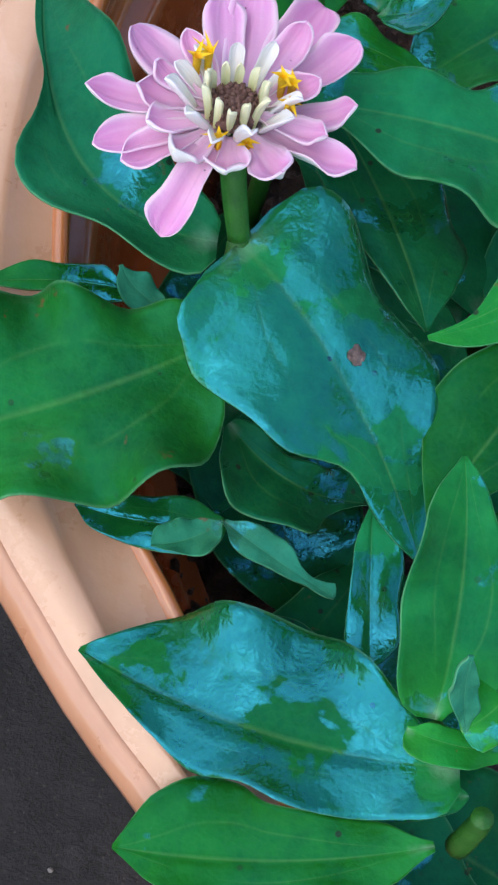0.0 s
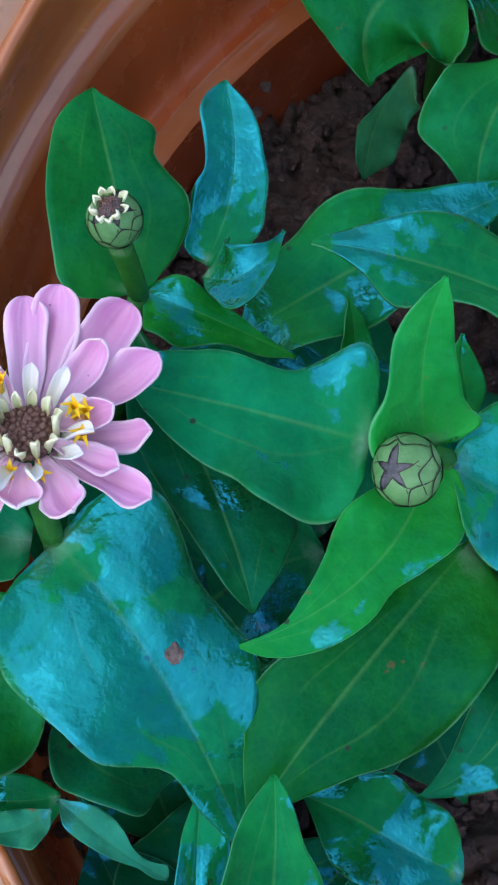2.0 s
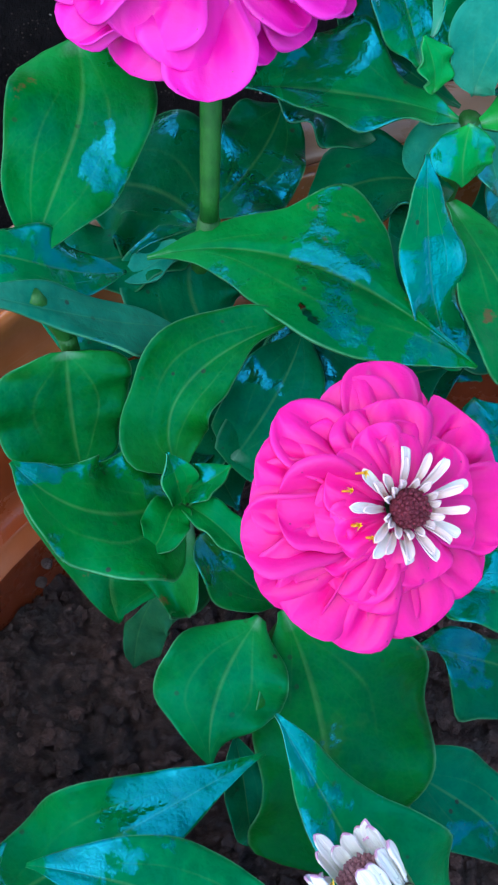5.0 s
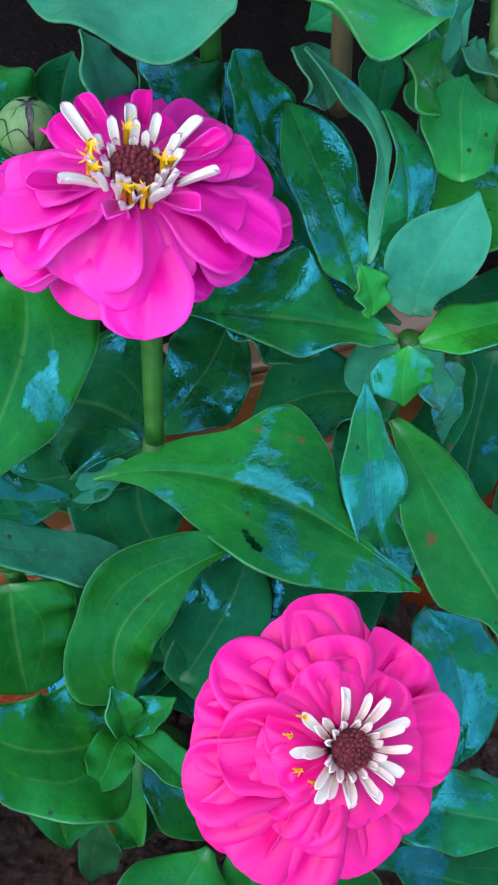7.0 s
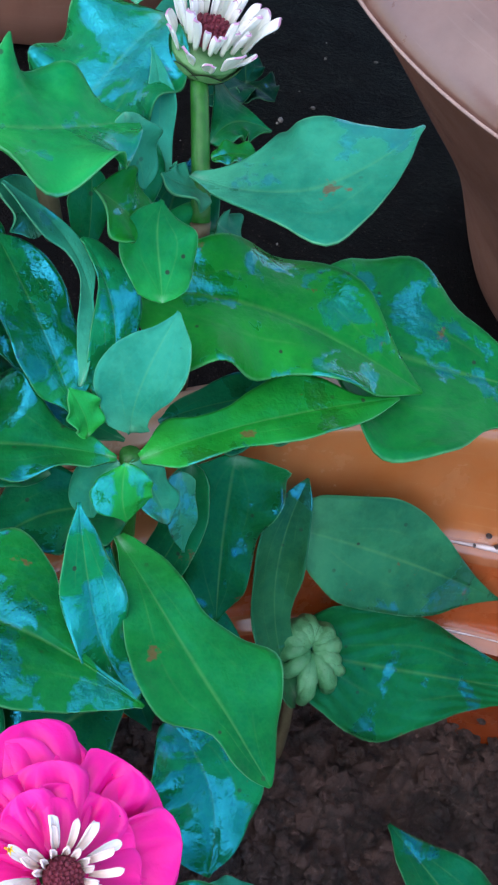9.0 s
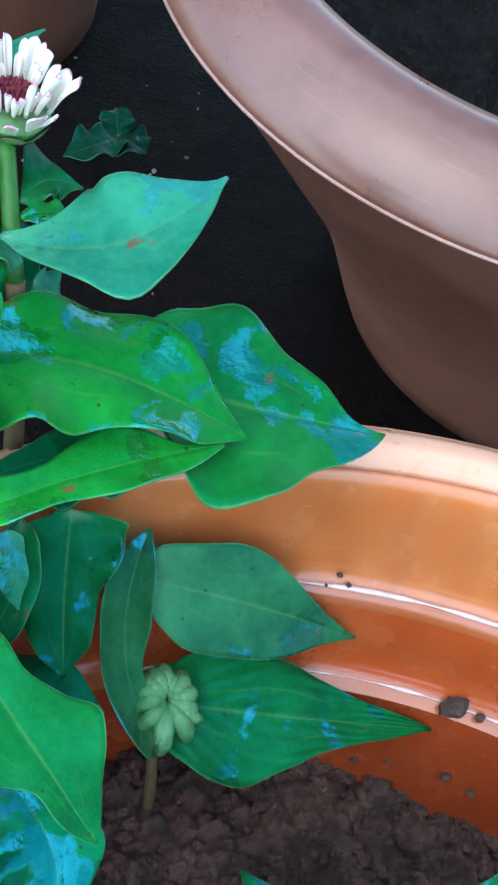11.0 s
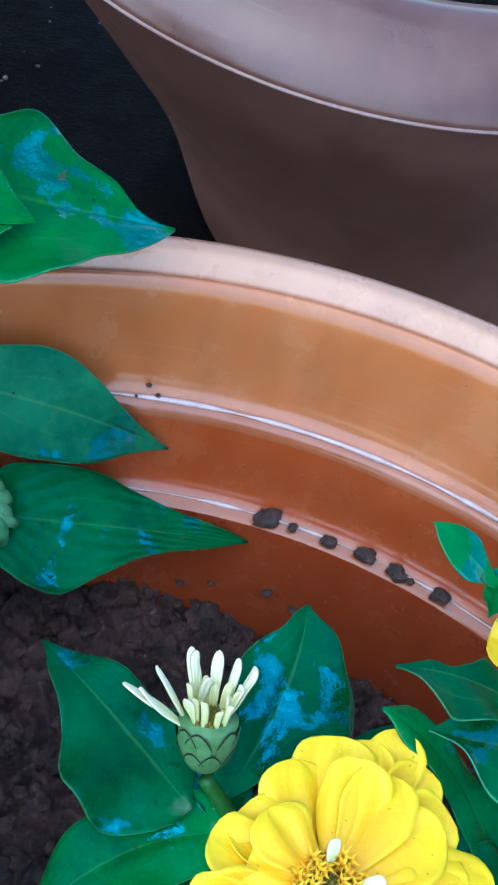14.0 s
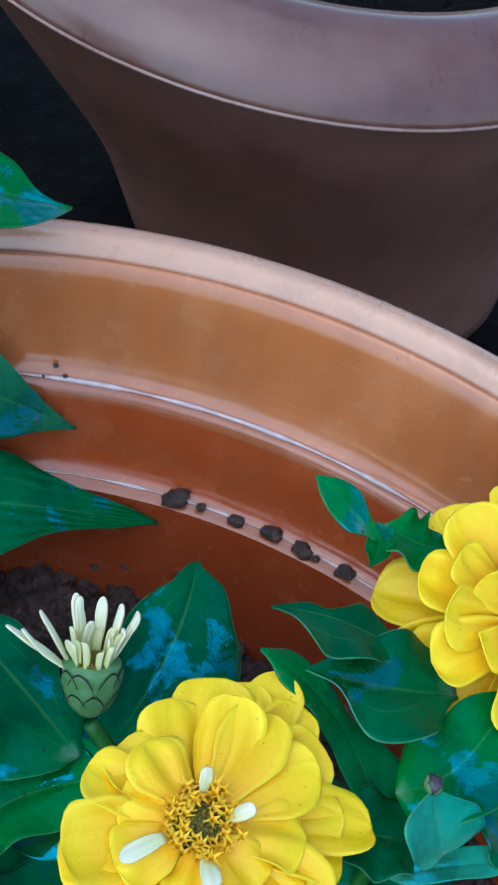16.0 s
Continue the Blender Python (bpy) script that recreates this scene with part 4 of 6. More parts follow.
leaf(lilac, (-0.1439, -0.0242, 0.2030), (-0.1778, 0.0152, 0.2000), 0.0206, via=(-0.1652, -0.0160, 0.2031), one=(4.4, 7.1, 9.3, 10.4, 11.0, 11.3, 10.6, 6.6, 3.4), other=(6.2, 6.9, 6.4, 8.8, 9.6, 3.3, 0.6, 1.2, 0.9), cup=0.4, mat=LEAF_DARK)
leaf(lilac, (-0.1405, -0.0335, 0.1940), (-0.1763, -0.0541, 0.1860), 0.0314, via=(-0.1566, -0.0454, 0.1927), one=(5.6, 8.2, 10.3, 12.5, 15.1, 17.2, 17.1, 14.3, 6.9), other=(2.7, 11.4, 16.0, 16.7, 16.3, 14.3, 13.2, 11.8, 6.7), mat=LEAF_DRY)
leaf(lilac, (-0.1487, -0.0279, 0.1900), (-0.1761, -0.0301, 0.1860), 0.0056, via=(-0.1618, -0.0278, 0.1891), one=(0.4, 0.4, 0.5, 3.0, 3.3, 2.6, 2.7, 2.0, 0.8), other=(0.4, 1.5, 2.1, 2.5, 2.3, 1.9, 1.6, 1.0, 0.4), mat=LEAF)
leaf(lilac, (-0.1496, -0.0296, 0.1900), (-0.1565, -0.0251, 0.1920), 0.0054, arch=0.05, bend=-0.11, wide=0.49, mat=LEAF_PALE)
leaf(lilac, (-0.1373, 0.0100, 0.1990), (-0.1131, -0.0265, 0.1970), 0.0156, via=(-0.1227, -0.0100, 0.2001), one=(1.4, 4.9, 7.4, 7.5, 6.7, 5.4, 4.4, 3.1, 1.5), other=(0.7, 2.5, 4.3, 6.9, 8.9, 9.0, 10.0, 5.7, 1.7), mat=LEAF_DARK)
leaf(lilac, (-0.1365, -0.0414, 0.1840), (-0.1142, -0.0463, 0.1780), 0.0115, via=(-0.1256, -0.0473, 0.1825), one=(2.2, 6.2, 8.8, 8.4, 7.9, 7.6, 3.0, 1.1, 0.4), other=(2.0, 2.7, 2.7, 2.8, 3.3, 3.6, 4.5, 5.2, 4.3), cup=0.3, mat=LEAF_DARK)
leaf(lilac, (-0.1339, -0.0546, 0.1800), (-0.1551, -0.0561, 0.1770), 0.0088, via=(-0.1442, -0.0570, 0.1795), one=(1.3, 2.9, 3.8, 4.1, 4.1, 3.8, 2.8, 1.6, 0.6), other=(2.6, 4.8, 5.0, 4.5, 3.8, 3.5, 3.3, 2.6, 1.1), mat=LEAF_WET)
leaf(lilac, (-0.1345, -0.0566, 0.1860), (-0.1431, -0.0614, 0.1840), 0.0058, via=(-0.1383, -0.0599, 0.1858), one=(0.4, 1.2, 2.0, 2.4, 2.7, 2.9, 3.0, 2.4, 1.6), other=(0.5, 2.0, 2.8, 3.4, 2.7, 2.1, 1.4, 0.8, 0.3), cup=0.4, mat=LEAF_PALE)
leaf(lilac, (-0.1340, -0.0552, 0.1820), (-0.1170, -0.0626, 0.1830), 0.0053, via=(-0.1250, -0.0598, 0.1837), one=(0.7, 2.2, 2.4, 2.1, 1.7, 1.2, 0.7, 0.8, 0.6), other=(0.7, 2.0, 2.9, 3.1, 2.5, 1.3, 0.9, 1.2, 1.6), cup=0.3, mat=LEAF_PALE)

# a leafy shoot at the front
front = thing("zinnia_plant", (-0.108, -0.085, 0.128), "leafy zinnia shoot with wet leaves and a small magenta bloom", "plant", "zinnias in the pot")
stem(front, [(-0.106, -0.085, 0.125), (-0.107, -0.084, 0.16), (-0.1035, -0.0800, 0.1970)])
leaf(front, (-0.0997, -0.0835, 0.1960), (-0.1493, -0.0764, 0.1780), 0.0223, via=(-0.1241, -0.0835, 0.1891), one=(2.0, 6.6, 11.4, 14.0, 14.4, 13.7, 12.9, 9.3, 3.8), other=(6.2, 7.1, 7.9, 8.3, 7.0, 7.6, 5.5, 3.1, 1.3), mat=LEAF_WET)
leaf(front, (-0.1042, -0.0788, 0.1980), (-0.1076, -0.0477, 0.2072), 0.0158, via=(-0.1047, -0.0627, 0.2041), one=(1.8, 6.1, 8.3, 8.5, 8.0, 5.9, 3.4, 2.3, 1.2), other=(5.2, 6.9, 7.1, 7.3, 7.1, 6.7, 5.8, 3.9, 1.7), cup=0.2, wave=0.3, mat=LEAF)
leaf(front, (-0.0999, -0.0927, 0.1900), (-0.1387, -0.1001, 0.1720), 0.0156, via=(-0.1188, -0.0982, 0.1827), one=(1.3, 3.8, 4.9, 5.9, 7.0, 9.9, 10.6, 7.5, 3.5), other=(1.3, 3.8, 4.9, 5.4, 5.7, 5.5, 5.0, 3.7, 1.6), mat=LEAF)
leaf(front, (-0.1004, -0.0797, 0.1990), (-0.1044, -0.0736, 0.2120), 0.0038, via=(-0.1031, -0.0767, 0.2061), one=(0.5, 1.5, 1.8, 1.9, 1.9, 1.6, 1.3, 0.9, 0.4), other=(0.3, 0.6, 1.2, 1.7, 1.9, 2.0, 1.9, 1.4, 0.6), mat=LEAF_PALE)
leaf(front, (-0.1009, -0.0796, 0.1990), (-0.0943, -0.0708, 0.2020), 0.0081, arch=0.1, bend=0.07, wide=0.52, clasp=0.8, mat=LEAF_FRESH)
leaf(front, (-0.1074, -0.0806, 0.1980), (-0.0891, -0.0788, 0.1940), 0.0049, via=(-0.0994, -0.0812, 0.1975), one=(2.7, 3.0, 2.9, 2.8, 2.7, 2.0, 1.4, 0.7, 0.3), other=(0.5, 1.6, 2.0, 2.1, 2.0, 2.0, 2.1, 1.5, 0.6), mat=LEAF_FRESH)
leaf(front, (-0.1114, -0.0719, 0.1880), (-0.1152, -0.0502, 0.1900), 0.0073, via=(-0.1135, -0.0619, 0.1899), one=(1.9, 3.5, 3.7, 3.9, 4.4, 4.8, 4.1, 2.5, 0.9), other=(2.3, 3.4, 3.3, 3.1, 2.9, 2.5, 2.2, 1.4, 0.6), mat=LEAF_WET)
leaf(front, (-0.0960, -0.0855, 0.1880), (-0.1100, -0.0904, 0.1820), 0.0052, arch=0.1, bend=0.04, wide=0.45, mat=LEAF_WET)
leaf(front, (-0.0766, -0.0547, 0.1850), (-0.1006, -0.0481, 0.1840), 0.0159, arch=0.05, wide=0.52, mat=LEAF_WET)
leaf(front, (-0.0729, -0.0648, 0.1800), (-0.0945, -0.0629, 0.1800), 0.0168, arch=0.05, bend=0.13, wide=0.52, mat=LEAF_DARK)
zinnia(front, (-0.0955, -0.1085, 0.1890), (0, 0, 1), [(8, 0.003, 0.009, 0.005, 10, 10, 0.0), (6, 0.003, 0.007, 0.004, 35, 10, 0.001)], PETAL_PINK, (0.003, 0.002, 0.001), DISC_RED, seed=31, wild=0.3)

# green star-leaved bud
star = thing("zinnia_plant", (-0.098, -0.006, 0.128), "zinnia plant with one closed green bud amid star-spread leaves", "plant", "zinnias in the pot")
stem(star, [(-0.096, 0.0, 0.125), (-0.096, -0.004, 0.17), (-0.0931, -0.0045, 0.2130)])
stem(star, [(-0.0929, -0.0043, 0.2120), (-0.0958, -0.0056, 0.2180), (-0.0975, -0.0084, 0.2185)], 0.0018, 0.0019)
bract_cup(star, (-0.0992, -0.0093, 0.2195), (-0.55, -0.28, 0.62), 0.0046, 0.0072, 3, 10, 0.64)
leaf(star, (-0.0956, -0.0036, 0.2120), (-0.1007, 0.0100, 0.2350), 0.0133, via=(-0.1001, 0.0033, 0.2248), one=(8.0, 6.8, 5.4, 4.6, 4.0, 3.5, 2.9, 2.1, 1.0), other=(7.0, 8.6, 8.0, 5.9, 5.1, 4.5, 3.4, 2.0, 0.8), cup=0.3, wave=0.1, mat=LEAF_FRESH_DRY)
leaf(star, (-0.0954, -0.0047, 0.2120), (-0.1147, -0.0331, 0.2078), 0.0136, via=(-0.1004, -0.0209, 0.2126), one=(1.4, 4.2, 6.4, 7.5, 6.8, 5.0, 2.9, 0.6, 0.2), other=(4.6, 6.7, 7.2, 5.5, 3.9, 4.7, 4.8, 3.8, 2.2), wave=0.12, mat=LEAF_FRESH_DRY)
leaf(star, (-0.1031, -0.0037, 0.2110), (-0.1365, -0.0009, 0.2060), 0.0240, via=(-0.1192, -0.0027, 0.2106), one=(9.3, 11.3, 9.2, 6.9, 6.2, 6.4, 6.9, 6.2, 3.9), other=(10.7, 12.6, 13.1, 12.6, 10.2, 8.9, 7.2, 4.4, 1.7), mat=LEAF_WET)
leaf(star, (-0.0926, -0.0052, 0.2120), (-0.0430, -0.0164, 0.1990), 0.0221, via=(-0.0726, -0.0101, 0.2088), one=(1.6, 7.7, 9.1, 10.1, 12.4, 13.9, 11.9, 8.2, 3.5), other=(10.2, 12.0, 13.0, 11.7, 7.2, 5.7, 6.8, 6.5, 2.4), mat=LEAF_FILMED)
leaf(star, (-0.0863, -0.0124, 0.2030), (-0.1084, -0.0533, 0.1960), 0.0208, via=(-0.0984, -0.0329, 0.2021), one=(0.9, 3.1, 4.9, 5.9, 7.6, 9.9, 9.7, 5.9, 2.5), other=(10.6, 11.9, 13.6, 14.0, 13.2, 11.0, 7.0, 3.8, 1.4), mat=LEAF_DRY)
leaf(star, (-0.0724, -0.0155, 0.1950), (-0.0848, -0.0457, 0.1850), 0.0125, arch=0.05, bend=-0.20, wide=0.42, mat=LEAF_DARK)
leaf(star, (-0.0749, -0.0178, 0.1900), (-0.0575, -0.0385, 0.1850), 0.0100, arch=0.05, bend=0.04, wide=0.37, mat=LEAF_DARK)

# oval bud at the back left
oval = thing("zinnia_plant", (-0.142, 0.012, 0.128), "zinnia plant with one opening oval bud above broad leaves", "plant", "zinnias in the pot")
stem(oval, [(-0.140, 0.012, 0.125), (-0.141, 0.010, 0.17), (-0.1375, 0.0130, 0.2040)])
stem(oval, [(-0.1375, 0.0130, 0.2040), (-0.1389, 0.0137, 0.2100), (-0.1405, 0.0145, 0.2150)], 0.0019, 0.0022)
bract_cup(oval, (-0.1416, 0.0160, 0.2192), (-0.1, -0.05, 1), 0.0037, 0.0080, 3, 0, 0.55)
zinnia(oval, (-0.1422, 0.0160, 0.2212), (-0.1, -0.1, 1), [], PETAL_WHITE, (0.0016, 0.0008, 0.0008), DISC_BROWN, seed=8, inner=((9, 0.0019, 0.0026, 0.0012, 6, PETAL_CREAM),))
leaf(oval, (-0.1376, 0.0137, 0.2030), (-0.1499, 0.0390, 0.2110), 0.0203, via=(-0.1438, 0.0262, 0.2082), one=(2.9, 6.8, 9.2, 9.2, 7.6, 6.6, 7.6, 3.8, 1.3), other=(9.0, 11.1, 11.1, 10.5, 10.0, 9.1, 7.8, 6.3, 3.5), cup=0.2, wave=0.14, mat=LEAF_DRY)
leaf(oval, (-0.1369, 0.0139, 0.2030), (-0.1140, 0.0101, 0.2000), 0.0101, via=(-0.1272, 0.0121, 0.2033), one=(2.2, 5.8, 6.4, 6.1, 4.7, 3.5, 2.6, 1.9, 0.8), other=(1.9, 3.5, 3.7, 3.5, 2.6, 1.9, 1.2, 0.7, 0.3), mat=LEAF_FRESH)
leaf(oval, (-0.1294, 0.0204, 0.2020), (-0.1320, 0.0455, 0.2100), 0.0113, via=(-0.1280, 0.0328, 0.2070), one=(1.2, 4.4, 5.9, 5.2, 4.8, 4.0, 3.4, 2.3, 0.9), other=(4.0, 4.7, 5.4, 5.4, 4.3, 4.4, 4.7, 4.8, 3.0), cup=0.15, wave=0.08, mat=LEAF_FILMED)
leaf(oval, (-0.1291, 0.0171, 0.2050), (-0.1195, 0.0232, 0.2120), 0.0099, via=(-0.1236, 0.0169, 0.2096), one=(0.6, 2.3, 3.6, 5.3, 4.4, 3.1, 2.2, 1.1, 0.4), other=(6.5, 6.0, 5.2, 4.6, 4.2, 3.7, 2.5, 1.0, 0.4), cup=0.3, wave=0.08, mat=LEAF_WET)

# white half-open bud
whitebud = thing("zinnia_plant", (-0.06, 0.012, 0.128), "zinnia plant with a half-open white bud and long wavy leaves", "plant", "zinnias in the pot")
stem(whitebud, [(-0.06, 0.014, 0.125), (-0.06, 0.010, 0.17), (-0.0575, 0.0091, 0.2110)])
stem(whitebud, [(-0.0575, 0.0091, 0.2110), (-0.0570, 0.0140, 0.2185), (-0.0632, 0.0182, 0.2222)], 0.0030, 0.0030)
bract_cup(whitebud, (-0.0661, 0.0204, 0.2245), (-0.68, 0.48, 0.52), 0.0056, 0.0084, 1, 0, 0.0)
CROWN_RAYS = [(24 * i + 5 * math.sin(3.0 * i), 5.3 + 0.7 * math.sin(2.3 * i), 2.4, 8.8 + 1.3 * math.cos(1.7 * i), 0) for i in range(15)] + [(60 * i + 20, 4.9, 2.3, 7.2, 0) for i in range(6)]
zinnia(whitebud, (-0.0684, 0.0224, 0.2264), (-0.68, 0.48, 0.52), [], PETAL_WHITE, (0.0034, 0.0014, 0.0044), DISC_ROSE, seed=9, roll_up=0.5, core=0.0047, rays=CROWN_RAYS, florets=((20, 0.0046, 0.0074), (8, 0.0050, 0.0070)))
leaf(whitebud, (-0.0579, 0.0109, 0.2110), (-0.1158, 0.0203, 0.2160), 0.0194, via=(-0.0894, 0.0183, 0.2177), one=(1.8, 3.6, 4.0, 5.4, 7.3, 7.8, 6.2, 3.8, 1.7), other=(13.2, 15.7, 12.5, 8.4, 4.3, 4.7, 7.0, 3.0, 1.0), mat=LEAF)
leaf(whitebud, (-0.1225, 0.0142, 0.1930), (-0.0837, 0.0430, 0.2070), 0.0187, via=(-0.1055, 0.0261, 0.2048), one=(2.9, 6.7, 8.2, 8.7, 8.2, 6.6, 4.5, 2.1, 0.7), other=(1.9, 5.8, 8.4, 9.9, 9.2, 7.7, 5.5, 2.5, 1.0), mat=LEAF_DAMP)
leaf(whitebud, (-0.0582, 0.0158, 0.2090), (-0.0850, 0.0456, 0.2226), 0.0193, via=(-0.0705, 0.0294, 0.2175), one=(9.7, 11.0, 12.7, 13.6, 10.9, 7.2, 4.8, 3.2, 1.4), other=(1.0, 4.1, 5.5, 5.7, 5.3, 4.9, 3.8, 2.0, 0.5), cup=0.2, mat=LEAF_WET)
leaf(whitebud, (-0.0572, 0.0088, 0.2105), (-0.0300, 0.0030, 0.2020), 0.0260, arch=0.1, bend=0.08, wide=0.36, clasp=0.9, mat=LEAF_WET)
leaf(whitebud, (-0.0882, 0.0072, 0.1980), (-0.0920, 0.0165, 0.2060), 0.0053, arch=0.1, bend=-0.03, wide=0.52, cup=0.4, mat=LEAF_FRESH)
leaf(whitebud, (-0.1054, 0.0091, 0.1960), (-0.1087, 0.0182, 0.2060), 0.0045, arch=0.05, bend=0.08, wide=0.46, cup=0.3, mat=LEAF)
leaf(whitebud, (-0.1030, 0.0104, 0.1880), (-0.1355, 0.0065, 0.1880), 0.0101, arch=0.06, bend=0.18, wide=0.45, mat=LEAF_WET)
leaf(whitebud, (-0.0627, 0.0015, 0.1900), (-0.0449, 0.0022, 0.1850), 0.0104, arch=0.06, bend=0.08, wide=0.41, mat=LEAF_FRESH)
leaf(whitebud, (-0.0846, 0.0067, 0.2000), (-0.0722, 0.0009, 0.2050), 0.0021, arch=0.1, bend=-0.25, wide=0.35, mat=LEAF_WET)

# bright pink double flower
pink = thing("zinnia_plant", (-0.08, 0.075, 0.128), "zinnia plant with a large bright pink double flower", "plant", "zinnias in the pot")
stem(pink, [(-0.075, 0.082, 0.12), (-0.077, 0.08, 0.17), (-0.0730, 0.0775, 0.2300)], 0.003, 0.0026)
PINK_OUTER = ((90, 21.6, 13.0, -3, 15), (72, 22.0, 14.0, -3, 15), (56, 20.6, 12.0, -3, 10), (27, 19.0, 12.5, -3, 10), (8, 19.5, 13.0, -3, 10), (-14, 19.8, 13.0, -3, 10), (-30, 18.5, 11.0, -3, 10), (-57, 17.5, 12.0, -2, 15), (-95, 18.5, 13.0, -3, 15), (-108, 20.0, 11.0, -3, 15))
PINK_LEFT = ((-131, 22.0, 12.0, -3, 15), (-155, 22.5, 13.0, -3, 20), (-170, 23.0, 12.0, -3, 20), (172, 23.0, 12.5, -3, 20), (155, 23.0, 12.0, -3, 20), (139, 22.5, 12.0, -2, 20), (122, 22.8, 12.0, -3, 20))
PINK_MIDDLE = ((74, 16.6, 12.6, 0, 20), (97, 16.0, 10.8, 0, 20), (127, 17.7, 11.7, 0, 25), (157, 18.2, 14.3, 0, 25), (-173, 13.9, 10.2, 0, 30), (-167, 18.5, 11.4, -1, 25), (-149, 15.0, 11.4, 0, 30), (-132, 15.2, 10.3, 0, 30), (-116, 13.5, 9.8, 0, 30), (54, 12.9, 10.3, 0, 20), (29, 13.0, 9.2, 0, 20), (-3, 13.0, 9.2, 0, 15), (-34, 12.5, 8.6, 0, 15), (-81, 12.0, 9.8, 0, 25))
PINK_INNER = ((137, 12.4, 10.3, 2, 30), (161, 13.5, 10.3, 2, 30), (-162, 9.5, 9.2, 2, 30), (-178, 11.6, 8.7, 2, 30), (-136, 8.7, 8.1, 2, 25), (91, 13.2, 8.7, 2, 25), (71, 11.0, 8.1, 2, 20), (118, 12.3, 9.2, 2, 30))
PINK_FLORETS = ((124, 0.0092, 0.0066, 0.00045), (146, 0.0098, 0.0064, 0.0004), (172, 0.0090, 0.0062, 0.00045), (-168, 0.0080, 0.0062, 0.0004))
zinnia(pink, (-0.0726, 0.0764, 0.2328), (0.2, -0.3, 0.9), (), PETAL_PINK, (0.0030, 0.0020, 0.0046), DISC_RED, seed=12, roll_up=0.10, fold=2.0, tier=0.0050, rays=PINK_OUTER + PINK_LEFT + PINK_MIDDLE + PINK_INNER, core=0.003, inner=((9, 0.0046, 0.0054, 0.0018, 54, PETAL_LILAC_BACK), (13, 0.0038, 0.0058, 0.0014, 46, PETAL_CREAMY), (14, 0.0030, 0.0036, 0.0012, 26, PETAL_CREAMY)), florets=PINK_FLORETS, label='bright pink double zinnia flower with white inner florets')
leaf(pink, (-0.0873, 0.0649, 0.2050), (-0.0909, 0.0413, 0.1980), 0.0216, via=(-0.0919, 0.0521, 0.2027), one=(1.3, 4.9, 8.6, 9.9, 10.9, 10.0, 5.9, 3.0, 1.2), other=(2.6, 7.9, 9.6, 10.4, 10.8, 8.9, 6.2, 2.3, 0.9), mat=LEAF_DRY)
leaf(pink, (-0.0835, 0.0675, 0.2030), (-0.0680, 0.0287, 0.1900), 0.0314, via=(-0.0735, 0.0495, 0.1982), one=(1.8, 5.9, 9.2, 11.0, 11.2, 11.5, 12.6, 13.7, 11.6), other=(3.1, 11.9, 17.6, 20.4, 19.1, 17.3, 14.7, 9.4, 3.3), mat=LEAF_DRY)
leaf(pink, (-0.0563, 0.0490, 0.1850), (-0.0325, 0.0346, 0.1780), 0.0171, arch=0.06, bend=-0.14, wide=0.38, mat=LEAF_DARK)
leaf(pink, (-0.0809, 0.0321, 0.1850), (-0.0877, 0.0479, 0.1950), 0.0079, arch=0.1, wide=0.52, cup=0.4, mat=LEAF_DARK)
leaf(pink, (-0.0836, 0.0865, 0.2030), (-0.0621, 0.1123, 0.2140), 0.0369, arch=0.05, bend=-0.22, wide=0.46, clasp=0.8, mat=LEAF_DARK)
leaf(pink, (-0.0547, 0.1127, 0.2040), (-0.0441, 0.0886, 0.1900), 0.0206, via=(-0.0453, 0.1018, 0.1984), one=(5.4, 9.6, 10.7, 11.2, 11.2, 11.0, 10.1, 8.1, 5.9), other=(1.1, 4.2, 8.8, 9.1, 9.4, 8.5, 5.9, 3.4, 1.1), mat=LEAF_WET)
leaf(pink, (-0.0593, 0.0775, 0.2030), (-0.0337, 0.0765, 0.2060), 0.0140, via=(-0.0463, 0.0766, 0.2059), one=(2.2, 5.8, 6.9, 7.1, 7.0, 5.9, 4.5, 3.0, 1.1), other=(2.6, 5.5, 6.3, 6.8, 7.0, 6.8, 4.7, 2.7, 1.1), mat=LEAF_WET)
leaf(pink, (-0.0580, 0.0687, 0.1920), (-0.0189, 0.0672, 0.1800), 0.0167, via=(-0.0392, 0.0694, 0.1876), one=(0.4, 1.1, 11.0, 10.5, 9.8, 7.8, 5.3, 3.4, 1.2), other=(1.1, 4.2, 4.5, 4.2, 5.8, 8.3, 11.4, 8.0, 3.1), mat=LEAF_DARK)
leaf(pink, (-0.0458, 0.0841, 0.1950), (-0.0331, 0.0811, 0.1980), 0.0071, arch=0.05, bend=-0.08, wide=0.33, mat=LEAF_PALE)

# leafy rosette beside the pink flower
rosette = thing("zinnia_plant", (-0.105, 0.082, 0.128), "young leafy zinnia shoot with a tight fresh centre", "plant", "zinnias in the pot")
stem(rosette, [(-0.090, 0.104, 0.125), (-0.097, 0.094, 0.17), (-0.1034, 0.0793, 0.2130)])
leaf(rosette, (-0.1036, 0.0802, 0.2120), (-0.1299, 0.0751, 0.2260), 0.0228, via=(-0.1167, 0.0719, 0.2204), one=(9.7, 10.1, 10.0, 9.4, 8.5, 7.3, 5.9, 3.8, 1.5), other=(2.8, 10.9, 12.8, 12.2, 9.3, 8.2, 6.3, 3.2, 1.1), mat=LEAF)
leaf(rosette, (-0.1007, 0.0801, 0.2030), (-0.1095, 0.0647, 0.1880), 0.0333, via=(-0.1117, 0.0732, 0.1966), one=(0.9, 3.5, 7.1, 12.7, 19.0, 11.6, 5.6, 2.8, 1.3), other=(15.9, 15.7, 14.5, 13.6, 14.4, 17.4, 20.1, 23.1, 3.0), mat=LEAF_DRY)
